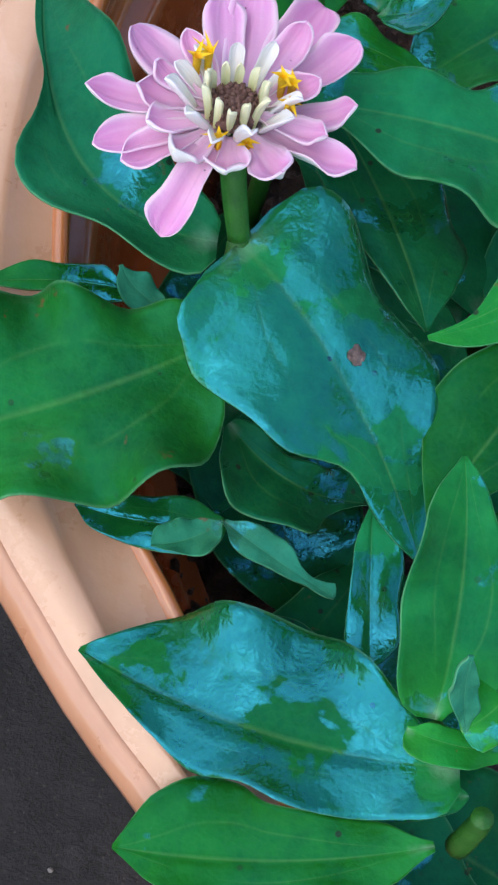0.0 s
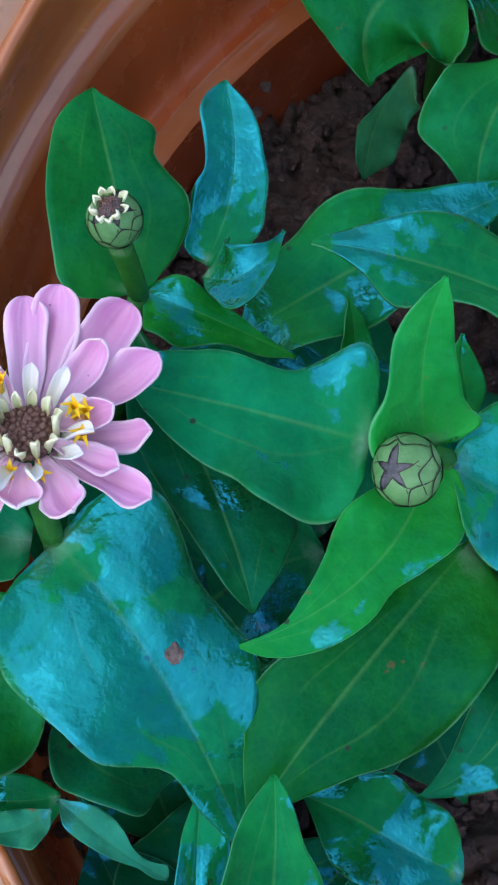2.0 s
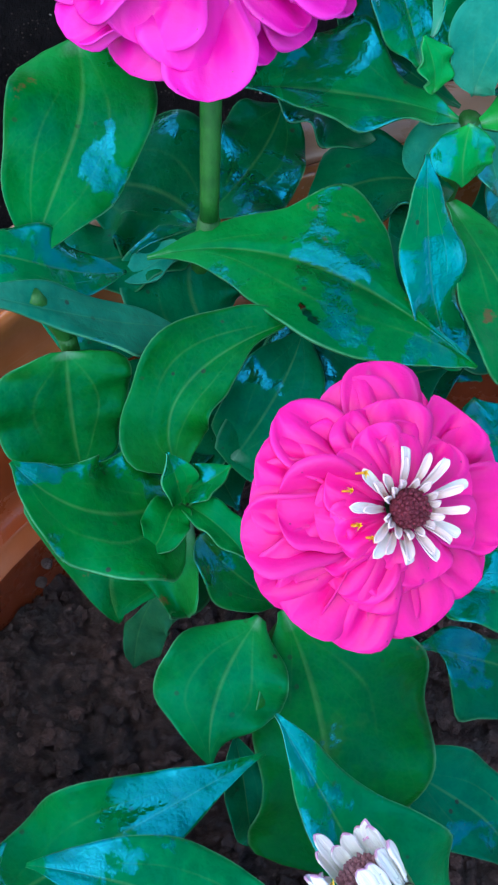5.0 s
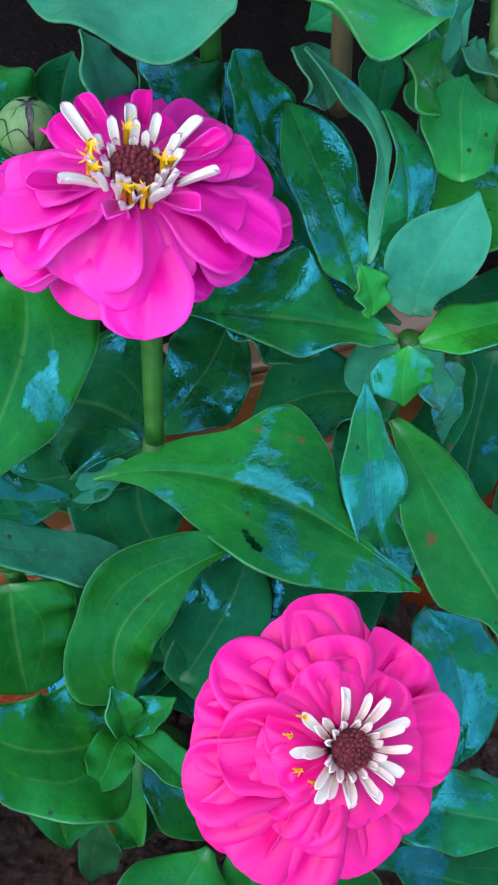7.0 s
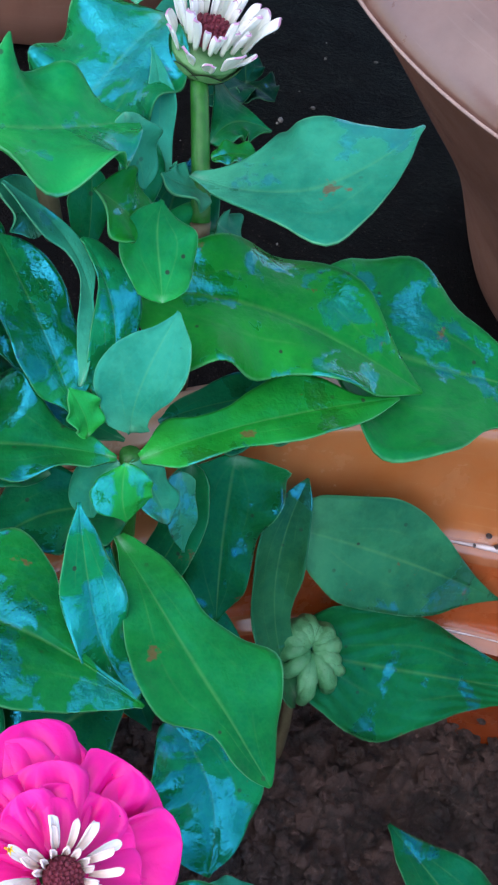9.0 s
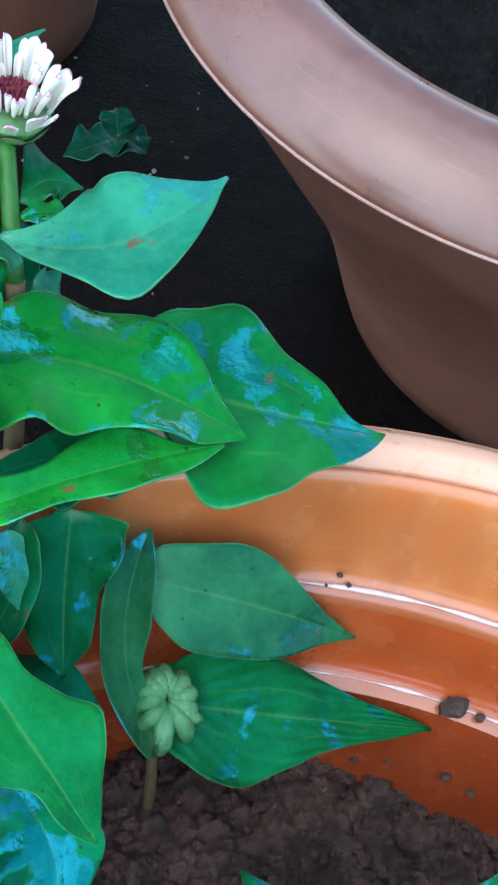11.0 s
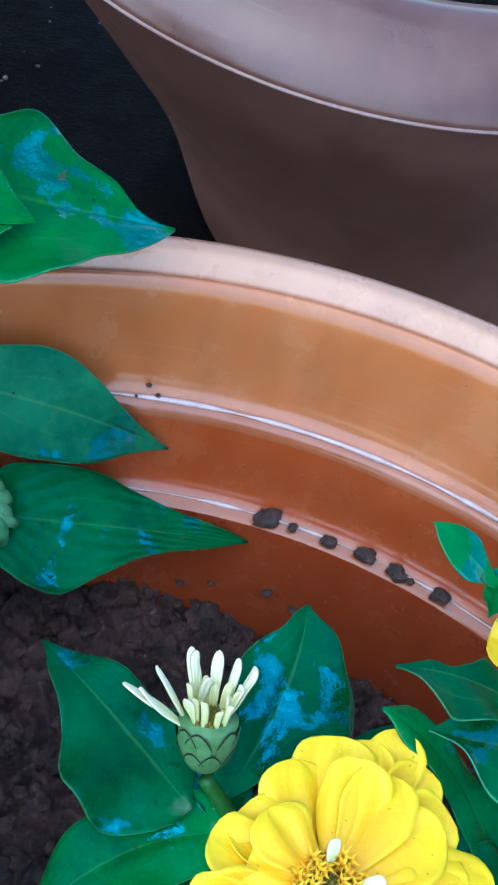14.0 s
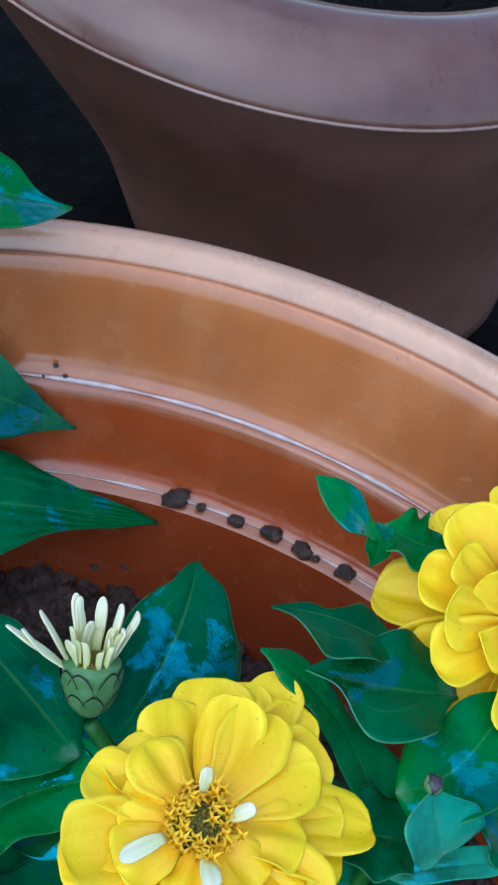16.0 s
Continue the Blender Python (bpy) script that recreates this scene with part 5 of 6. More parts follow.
leaf(rosette, (-0.1045, 0.0837, 0.2130), (-0.0911, 0.1084, 0.2260), 0.0149, via=(-0.1065, 0.0950, 0.2215), one=(2.2, 5.2, 6.3, 6.7, 6.8, 6.4, 4.5, 1.6, 0.8), other=(2.3, 7.6, 8.0, 7.7, 8.1, 8.2, 7.8, 6.0, 3.2), cup=0.2, mat=LEAF_DRY)
leaf(rosette, (-0.0958, 0.0915, 0.2050), (-0.0881, 0.1138, 0.2160), 0.0154, arch=0.05, bend=0.07, wide=0.52, clasp=0.8, mat=LEAF_DARK)
leaf(rosette, (-0.1034, 0.0790, 0.2135), (-0.1073, 0.0831, 0.2220), 0.0062, arch=0.12, bend=-0.03, wide=0.52, cup=0.4, mat=LEAF)
leaf(rosette, (-0.1033, 0.0796, 0.2135), (-0.0970, 0.0830, 0.2220), 0.0061, arch=0.12, bend=0.04, wide=0.52, cup=0.4, mat=LEAF)
leaf(rosette, (-0.1024, 0.0783, 0.2135), (-0.0915, 0.0702, 0.2160), 0.0064, arch=0.16, bend=-0.03, wide=0.52, cup=0.5, mat=LEAF)
leaf(rosette, (-0.1038, 0.0785, 0.2135), (-0.1072, 0.0675, 0.2170), 0.0079, arch=0.12, wide=0.52, cup=0.3, mat=LEAF)
leaf(rosette, (-0.0994, 0.0766, 0.2060), (-0.0834, 0.0703, 0.1960), 0.0124, arch=0.05, bend=0.07, wide=0.43, mat=LEAF)

# leaf shoot by the left wall
wall = thing("zinnia_plant", (-0.135, 0.105, 0.128), "zinnia shoot with pale drooping leaves by the pot wall", "plant", "zinnias in the pot")
stem(wall, [(-0.112, 0.105, 0.125), (-0.122, 0.106, 0.18), (-0.1264, 0.0996, 0.2220)])
stem(wall, [(-0.1265, 0.1002, 0.2210), (-0.1290, 0.1007, 0.2260), (-0.1320, 0.1002, 0.2320)], 0.0021, 0.0018)
leaf(wall, (-0.1260, 0.0970, 0.2220), (-0.1208, 0.0850, 0.2050), 0.0227, via=(-0.1238, 0.0910, 0.2149), one=(4.9, 9.7, 11.6, 12.9, 12.8, 12.5, 11.8, 8.6, 3.4), other=(7.9, 10.2, 10.3, 9.8, 9.1, 8.4, 7.7, 7.1, 5.3), wave=0.12, mat=LEAF_DRY)
leaf(wall, (-0.1421, 0.0968, 0.2360), (-0.1097, 0.1096, 0.2140), 0.0117, via=(-0.1267, 0.1004, 0.2283), one=(1.6, 1.7, 1.5, 2.3, 3.9, 6.0, 7.4, 4.6, 1.6), other=(0.6, 2.1, 3.4, 4.3, 4.8, 4.9, 4.2, 2.9, 1.2), mat=LEAF_PALE)
leaf(wall, (-0.1347, 0.1473, 0.2360), (-0.1350, 0.1112, 0.2220), 0.0237, arch=0.06, bend=-0.10, wide=0.41, clasp=0.8, mat=LEAF)
leaf(wall, (-0.1464, 0.1077, 0.2280), (-0.1196, 0.1160, 0.2180), 0.0126, arch=0.06, bend=0.07, wide=0.44, mat=LEAF_WET)

# magenta flower at the back
magenta = thing("zinnia_plant", (-0.108, 0.126, 0.128), "zinnia plant with a magenta flower held on a straight stem", "plant", "zinnias in the pot")
stem(magenta, [(-0.106, 0.118, 0.125), (-0.107, 0.124, 0.18), (-0.1075, 0.1274, 0.2216)], 0.003, 0.0026)
stem(magenta, [(-0.1075, 0.1274, 0.2216), (-0.1130, 0.1420, 0.2520)], 0.0022, 0.0026)
MAGENTA_SKIRT = ((88, 22.7, 14.9, -12, 18), (125, 19.3, 13.3, -10, 16), (146, 21.4, 13.4, -9, 14), (166, 26.3, 11.9, -7, 12), (172, 26.8, 9.9, -5, 10), (52, 19.4, 15.6, -11, 18), (26, 21.2, 11.5, -10, 16), (22, 24.2, 11.4, -9, 14), (-4, 24.5, 14.6, -7, 14), (-21, 24.0, 12.9, -4, 10))
MAGENTA_BACK = ((-176, 23.7, 11.1, -3, 30), (-171, 21.1, 9.1, -2, 25), (-89, 22.8, 10.5, -1, 20), (-108, 22.4, 10.5, -1, 20), (-57, 21.7, 9.4, -1, 20), (-129, 24.2, 9.6, -1, 20))
MAGENTA_MIDDLE = ((54, 17.2, 16.2, -7, 55), (100, 14.8, 12.8, -7, 55), (75, 17.8, 14.9, -9, 55), (140, 19.4, 13.1, -6, 45), (154, 23.3, 11.0, -5, 40), (24, 20.3, 14.3, -6, 45), (8, 21.3, 11.5, -4, 40), (-8, 19.7, 9.5, -2, 30))
MAGENTA_INNER = ((161, 18.4, 15.3, -1, 30), (137, 11.3, 11.1, -2, 35), (38, 7.1, 11.4, -2, 35), (18, 13.6, 12.6, -2, 35), (-1, 16.2, 10.4, 1, 20), (-19, 17.4, 10.5, 2, 15), (-175, 14.8, 8.6, 3, 10), (-173, 19.7, 8.7, 3, 5), (-152, 17.8, 8.7, 5, 0), (-46, 15.1, 8.3, 5, 0), (-66, 12.8, 7.7, 5, 0), (-120, 12.7, 6.8, 5, 0))
zinnia(magenta, (-0.1176, 0.1532, 0.2560), (-0.04, 0.12, 1), (), PETAL_MAGENTA, (0.0044, 0.0026, 0.0030), DISC_RED, seed=19, roll_up=0.05, fold=0.5, tier=0.007, back=PETAL_MAGENTA_BACK, rays=MAGENTA_BACK + MAGENTA_SKIRT + MAGENTA_MIDDLE + MAGENTA_INNER, inner=((13, 0.0044, 0.0042, 0.0015, 8, PETAL_WHITE), (12, 0.0056, 0.0062, 0.0018, 24, PETAL_WHITE), (7, 0.0066, 0.0088, 0.0024, 42, PETAL_WHITE), (6, 0.0078, 0.0098, 0.0040, 58, PETAL_MAGENTA)), florets=((150, 0.005, 0.0069), (170, 0.0056, 0.0059), (20, 0.0066, 0.0069), (5, 0.007, 0.0064), (-15, 0.0066, 0.0079), (75, 0.0056, 0.0042), (95, 0.0058, 0.0044), (110, 0.006, 0.0029), (60, 0.0058, 0.0046), (-80, 0.0056, 0.0074)), label='magenta zinnia flower with white inner florets and yellow stars')
leaf(magenta, (-0.1079, 0.1323, 0.2125), (-0.1328, 0.1360, 0.2080), 0.0299, arch=0.04, bend=0.25, wide=0.52, clasp=0.9, point=0.7, mat=LEAF_DARK)
leaf(magenta, (-0.1080, 0.1341, 0.2125), (-0.0982, 0.1577, 0.2180), 0.0178, via=(-0.1006, 0.1472, 0.2161), one=(2.5, 6.6, 9.2, 9.6, 9.4, 7.7, 6.2, 3.6, 1.3), other=(1.1, 3.5, 5.9, 7.4, 8.4, 9.0, 8.6, 6.7, 4.6), mat=LEAF_DARK)
leaf(magenta, (-0.1166, 0.1208, 0.2160), (-0.0613, 0.1045, 0.2295), 0.0301, via=(-0.0900, 0.1197, 0.2265), one=(0.7, 2.6, 6.3, 10.3, 13.2, 14.4, 13.2, 9.2, 4.1), other=(0.8, 3.5, 6.1, 8.5, 16.9, 12.9, 3.5, 0.6, 0.6), cup=0.05, wave=0.08, hole=(0.58, 0.85, 0.05, 0.028), mat=LEAF)
leaf(magenta, (-0.1082, 0.1307, 0.2120), (-0.1016, 0.1160, 0.2000), 0.0262, arch=0.05, bend=0.25, wide=0.52, mat=LEAF_DARK)
leaf(magenta, (-0.1105, 0.1257, 0.2140), (-0.1215, 0.1208, 0.2080), 0.0062, arch=0.05, bend=-0.09, wide=0.52, mat=LEAF_PALE)
leaf(magenta, (-0.0615, 0.1090, 0.2200), (-0.0755, 0.1340, 0.2420), 0.0108, arch=0.05, bend=-0.12, wide=0.52, mat=LEAF_WET)
leaf(magenta, (-0.0626, 0.1131, 0.2150), (-0.0734, 0.1480, 0.2200), 0.0103, via=(-0.0699, 0.1283, 0.2190), one=(0.7, 2.3, 3.4, 4.1, 4.5, 4.1, 3.4, 2.3, 0.9), other=(0.8, 2.8, 4.6, 5.3, 5.9, 5.7, 4.6, 2.5, 0.9), mat=LEAF_DARK)

# forked shoot with pale young leaf
fork = thing("zinnia_plant", (-0.066, 0.146, 0.128), "zinnia shoot with a pale upright young leaf at its fork", "plant", "zinnias in the pot")
stem(fork, [(-0.062, 0.135, 0.125), (-0.064, 0.142, 0.18), (-0.0674, 0.1483, 0.2360)], 0.003, 0.0026)
leaf(fork, (-0.0698, 0.1464, 0.2370), (-0.1062, 0.1446, 0.2360), 0.0218, via=(-0.0877, 0.1464, 0.2382), one=(0.9, 2.8, 4.6, 8.4, 12.9, 13.5, 10.1, 5.2, 1.8), other=(1.3, 3.4, 4.8, 6.4, 7.8, 8.3, 4.6, 2.1, 0.8), mat=LEAF)
leaf(fork, (-0.0779, 0.1523, 0.2410), (-0.0953, 0.1805, 0.2520), 0.0136, via=(-0.0853, 0.1645, 0.2482), one=(1.4, 4.5, 5.4, 6.3, 6.7, 7.1, 6.2, 4.9, 3.0), other=(1.6, 4.7, 5.8, 6.9, 6.9, 6.5, 5.6, 4.1, 1.9), mat=LEAF_WET)
leaf(fork, (-0.0851, 0.1617, 0.2360), (-0.1070, 0.1890, 0.2500), 0.0130, arch=0.05, wide=0.52, mat=LEAF_WET)
leaf(fork, (-0.0774, 0.1543, 0.2460), (-0.0945, 0.1817, 0.2640), 0.0048, via=(-0.0791, 0.1706, 0.2565), one=(0.5, 0.3, 0.3, 0.4, 2.1, 2.1, 1.3, 0.6, 0.2), other=(0.9, 2.4, 2.9, 2.2, 1.0, 1.4, 3.5, 3.8, 1.7), cup=0.3, mat=LEAF_PALE)
leaf(fork, (-0.0679, 0.1514, 0.2380), (-0.0625, 0.1636, 0.2580), 0.0146, via=(-0.0670, 0.1551, 0.2491), one=(3.2, 3.0, 3.5, 4.8, 6.6, 7.4, 7.3, 5.7, 2.3), other=(1.0, 4.4, 5.9, 7.6, 8.0, 7.2, 5.1, 2.1, 0.7), cup=0.25, wave=0.06, mat=LEAF_PALE)
leaf(fork, (-0.0682, 0.1444, 0.2390), (-0.0669, 0.1369, 0.2320), 0.0110, via=(-0.0682, 0.1397, 0.2366), one=(0.6, 2.3, 4.3, 4.9, 5.5, 5.3, 4.6, 1.7, 0.6), other=(3.2, 4.2, 5.2, 5.4, 5.5, 5.6, 5.8, 6.3, 7.0), cup=-0.15, wave=0.1, mat=LEAF_FRESH)
leaf(fork, (-0.0673, 0.1466, 0.2360), (-0.0591, 0.1396, 0.2280), 0.0075, arch=0.1, bend=-0.03, wide=0.52, clasp=0.8, point=0.7, mat=LEAF_PALE)
leaf(fork, (-0.0692, 0.1463, 0.2360), (-0.0726, 0.1392, 0.2280), 0.0089, arch=0.1, bend=0.25, wide=0.52, clasp=0.8, point=0.7, mat=LEAF_PALE)
leaf(fork, (-0.0656, 0.1474, 0.2360), (-0.0181, 0.1668, 0.2370), 0.0149, via=(-0.0440, 0.1569, 0.2389), one=(2.0, 4.9, 5.1, 4.4, 5.3, 6.8, 5.9, 4.0, 1.9), other=(2.1, 5.4, 3.6, 3.9, 6.8, 8.2, 5.4, 1.5, 0.5), wave=0.18, mat=LEAF_FRESH_DRY)
leaf(fork, (-0.0752, 0.1484, 0.2400), (-0.0793, 0.1523, 0.2480), 0.0067, arch=0.1, bend=0.05, wide=0.51, cup=0.3, mat=LEAF_FRESH)
leaf(fork, (-0.0682, 0.1353, 0.2290), (-0.0394, 0.0945, 0.2250), 0.0222, via=(-0.0538, 0.1131, 0.2306), one=(1.0, 3.5, 6.6, 9.1, 11.0, 9.9, 4.1, 3.7, 2.1), other=(2.9, 5.8, 6.0, 5.7, 8.9, 12.3, 10.0, 6.0, 2.7), wave=0.2, mat=LEAF_DRY)
leaf(fork, (-0.0726, 0.1542, 0.2430), (-0.0802, 0.1734, 0.2620), 0.0086, via=(-0.0733, 0.1648, 0.2536), one=(0.3, 1.2, 2.6, 4.1, 5.1, 4.8, 4.5, 3.7, 2.1), other=(4.2, 4.6, 4.7, 4.3, 3.5, 2.5, 1.2, 0.7, 0.4), mat=LEAF_WET)
leaf(fork, (-0.0721, 0.1732, 0.2490), (-0.0133, 0.1695, 0.2360), 0.0310, via=(-0.0465, 0.1761, 0.2473), one=(8.3, 15.5, 18.9, 18.8, 15.7, 12.3, 11.5, 8.8, 3.6), other=(2.3, 6.7, 9.7, 12.3, 14.7, 15.7, 12.9, 7.8, 3.4), mat=LEAF_FRESH)
leaf(fork, (-0.0370, 0.1872, 0.2320), (0.0170, 0.1777, 0.2290), 0.0467, via=(-0.0106, 0.1811, 0.2318), one=(2.7, 10.0, 19.9, 26.7, 26.4, 23.3, 13.8, 9.2, 4.7), other=(12.3, 18.4, 20.2, 20.0, 17.7, 13.5, 8.5, 2.1, 0.3), wave=0.1, mat=LEAF)
leaf(fork, (-0.0450, 0.1661, 0.2120), (-0.0441, 0.1412, 0.1860), 0.0211, via=(-0.0452, 0.1547, 0.2007), one=(3.6, 9.4, 9.3, 9.3, 9.4, 9.4, 8.1, 5.6, 2.0), other=(11.4, 11.7, 11.8, 10.0, 8.0, 7.0, 6.0, 5.0, 1.9), mat=LEAF_DARK)
leaf(fork, (-0.0576, 0.1526, 0.2250), (-0.0543, 0.1440, 0.2100), 0.0063, arch=0.06, bend=0.03, wide=0.39, clasp=0.8, mat=LEAF_PALE)
leaf(fork, (-0.0549, 0.1569, 0.2220), (-0.0625, 0.1392, 0.1900), 0.0097, arch=0.06, bend=-0.10, wide=0.42, clasp=0.8, mat=LEAF_DARK)

# white flower at the back edge
white = thing("zinnia_plant", (-0.058, 0.138, 0.128), "zinnia plant with an opening white flower and pale leaves", "plant", "zinnias in the pot")
stem(white, [(-0.058, 0.138, 0.125), (-0.056, 0.190, 0.2), (-0.0592, 0.1900, 0.2520)], 0.003, 0.0026, STEM_BROWN)
stem(white, [(-0.0592, 0.1900, 0.2520), (-0.0607, 0.1971, 0.2610), (-0.0627, 0.2125, 0.2665)], 0.0024, 0.0022)
bract_cup(white, (-0.0617, 0.2166, 0.2675), (0.04, -0.08, 1), 0.0074, 0.0078, 1, 0, -0.15)
zinnia(white, (-0.0616, 0.2163, 0.2708), (0.06, -0.06, 1), [(12, 0.0060, 0.0088, 0.0030, 60, 2, -0.0008)], PETAL_WHITE, (0.0040, 0.0018, 0.0026), DISC_RED, seed=21, wild=1.2, lop=(0.25, 0.05, 0), inner=((12, 0.0048, 0.0086, 0.0019, 14, PETAL_WHITE), (11, 0.0041, 0.0056, 0.0015, 8, PETAL_WHITE)))
leaf(white, (-0.0624, 0.1924, 0.2610), (-0.0225, 0.2004, 0.2735), 0.0283, via=(-0.0423, 0.1856, 0.2693), one=(0.9, 3.2, 5.4, 8.5, 13.6, 10.2, 6.9, 3.7, 1.2), other=(2.5, 6.9, 15.2, 15.4, 14.7, 13.7, 12.0, 6.8, 1.7), wave=0.06, mat=LEAF_PALE)
leaf(white, (-0.0592, 0.2023, 0.2600), (-0.0478, 0.2077, 0.2600), 0.0152, via=(-0.0547, 0.2084, 0.2605), one=(2.6, 4.2, 4.9, 5.1, 5.2, 5.1, 4.9, 3.9, 1.8), other=(0.4, 1.2, 2.7, 5.2, 10.0, 5.2, 1.8, 0.7, 0.3), mat=LEAF_DARK)
leaf(white, (-0.0588, 0.1983, 0.2600), (-0.0501, 0.1978, 0.2620), 0.0057, arch=0.1, bend=-0.12, wide=0.52, mat=LEAF)
leaf(white, (-0.0700, 0.2236, 0.2700), (-0.0937, 0.2010, 0.2500), 0.0276, arch=0.06, bend=-0.05, wide=0.45, clasp=0.7, mat=LEAF_WET)
leaf(white, (-0.0756, 0.2250, 0.2700), (-0.0735, 0.2390, 0.2840), 0.0109, via=(-0.0727, 0.2316, 0.2778), one=(0.7, 2.7, 5.0, 6.5, 4.3, 2.7, 1.5, 0.7, 0.3), other=(2.2, 3.8, 4.3, 4.4, 4.0, 3.5, 2.7, 1.7, 0.6), mat=LEAF_PALE)
leaf(white, (-0.0736, 0.2235, 0.2580), (-0.0572, 0.2508, 0.2620), 0.0057, arch=0.12, bend=-0.05, wide=0.52, mat=LEAF_PALE)
leaf(white, (-0.0667, 0.1968, 0.2550), (-0.0719, 0.2140, 0.2700), 0.0057, arch=0.06, wide=0.47, cup=0.3, mat=LEAF_PALE)
leaf(white, (-0.0727, 0.1903, 0.2540), (-0.0600, 0.1837, 0.2440), 0.0163, via=(-0.0670, 0.1850, 0.2507), one=(4.6, 5.9, 7.2, 7.0, 4.2, 2.2, 1.7, 0.9, 0.4), other=(0.3, 1.0, 1.6, 9.2, 9.6, 10.1, 10.8, 11.9, 12.9), cup=0.4, mat=LEAF)
leaf(white, (-0.0609, 0.1937, 0.2570), (-0.0678, 0.1910, 0.2620), 0.0106, arch=0.1, bend=-0.25, wide=0.52, clasp=0.7, mat=LEAF_PALE)
leaf(white, (-0.0728, 0.1912, 0.2500), (-0.0711, 0.2017, 0.2620), 0.0086, arch=0.06, bend=0.09, wide=0.52, mat=LEAF_DARK)
leaf(white, (-0.0559, 0.1921, 0.2500), (-0.0500, 0.1915, 0.2450), 0.0101, arch=0.06, bend=-0.04, wide=0.52, mat=LEAF_PALE)
leaf(white, (-0.1086, 0.1754, 0.2800), (-0.1401, 0.1706, 0.2760), 0.0252, arch=0.06, bend=-0.14, wide=0.39, clasp=0.6, mat=LEAF_PALE)
leaf(white, (-0.1014, 0.1753, 0.2830), (-0.0729, 0.1924, 0.2720), 0.0280, arch=0.06, bend=0.12, wide=0.36, clasp=0.7, mat=LEAF_FRESH)
leaf(white, (-0.0756, 0.1908, 0.2750), (-0.0706, 0.1864, 0.2620), 0.0107, arch=0.06, wide=0.51, mat=LEAF_PALE)
leaf(white, (-0.0701, 0.1763, 0.2620), (-0.0790, 0.1773, 0.2700), 0.0156, arch=0.06, bend=0.09, wide=0.36, mat=LEAF)
leaf(white, (-0.0655, 0.1650, 0.2580), (-0.0674, 0.1817, 0.2650), 0.0133, arch=0.06, bend=-0.06, wide=0.52, mat=LEAF)
leaf(white, (-0.0881, 0.1827, 0.2500), (-0.0963, 0.1852, 0.2600), 0.0116, arch=0.06, bend=0.14, wide=0.42, mat=LEAF_PALE)
stem(white, [(-0.0854, 0.1881, 0.2450), (-0.0901, 0.1886, 0.2720)], 0.0026, 0.0024, STEM_BROWN)
stem(white, [(-0.1061, 0.1924, 0.2250), (-0.1118, 0.1822, 0.2720)], 0.0026, 0.0024)

# round bud behind the magenta flower
roundbud = thing("zinnia_plant", (-0.118, 0.118, 0.128), "zinnia shoot with one small round green bud", "plant", "zinnias in the pot")
stem(roundbud, [(-0.118, 0.118, 0.125), (-0.122, 0.155, 0.19), (-0.1360, 0.1625, 0.2470)], 0.0026, 0.002)
bract_cup(roundbud, (-0.1370, 0.1648, 0.2510), (0, 0.15, 1), 0.0051, 0.0106, 2, 0, 0.72)
leaf(roundbud, (-0.1241, 0.1706, 0.2470), (-0.1304, 0.1738, 0.2660), 0.0105, arch=0.06, bend=0.04, wide=0.44, cup=0.3, mat=LEAF_PALE)
leaf(roundbud, (-0.1327, 0.1681, 0.2430), (-0.1531, 0.1786, 0.2560), 0.0167, arch=0.05, bend=-0.19, wide=0.42, mat=LEAF)
leaf(roundbud, (-0.1315, 0.1750, 0.2400), (-0.1333, 0.1848, 0.2500), 0.0106, arch=0.05, bend=-0.16, wide=0.52, mat=LEAF_DARK)
leaf(roundbud, (-0.1104, 0.1828, 0.2360), (-0.1225, 0.1888, 0.2500), 0.0179, arch=0.05, bend=0.04, wide=0.52, mat=LEAF_DARK)
leaf(roundbud, (-0.1014, 0.1793, 0.2350), (-0.1110, 0.1886, 0.2500), 0.0111, arch=0.05, bend=0.03, wide=0.52, mat=LEAF_DARK)

# curled young plant by the right wall
curled = thing("zinnia_plant", (-0.012, 0.134, 0.122), "low zinnia plant with a curled tight bud and folded leaves", "plant", "zinnias in the pot")
stem(curled, [(-0.0195, 0.1340, 0.118), (-0.0195, 0.1370, 0.140), (-0.0225, 0.1405, 0.1580)], 0.0019, 0.0018, STEM_BROWN)
leaf(curled, (-0.0290, 0.1612, 0.1935), (0.0234, 0.1603, 0.1730), 0.0254, via=(-0.0044, 0.1592, 0.1883), one=(5.0, 9.5, 12.8, 12.9, 12.2, 11.1, 8.7, 4.4, 1.6), other=(7.8, 10.0, 11.5, 12.5, 11.8, 8.9, 5.4, 2.4, 0.8), wave=0.06, roll=45, mat=LEAF_DULL)
leaf(curled, (-0.0213, 0.1366, 0.1600), (-0.0281, 0.1682, 0.2030), 0.0183, via=(-0.0311, 0.1506, 0.1828), one=(2.5, 3.2, 3.2, 3.4, 4.4, 5.4, 5.6, 4.6, 2.5), other=(4.4, 6.0, 6.2, 6.2, 6.3, 6.1, 5.6, 4.3, 2.1), cup=0.4, wave=0.3, mat=LEAF_DULL)
curl_knob(curled, (-0.0208, 0.1450, 0.1685), (0.1, -0.35, 1), 0.0082)
leaf(curled, (-0.0235, 0.1480, 0.1610), (0.0464, 0.1468, 0.1525), 0.0298, via=(0.0090, 0.1450, 0.1614), one=(8.0, 12.0, 16.0, 17.6, 12.5, 7.2, 4.6, 2.9, 1.1), other=(7.4, 11.8, 12.6, 13.2, 12.8, 9.1, 5.5, 3.2, 1.5), wave=0.3, roll=25, mat=LEAF_PUCKERED)

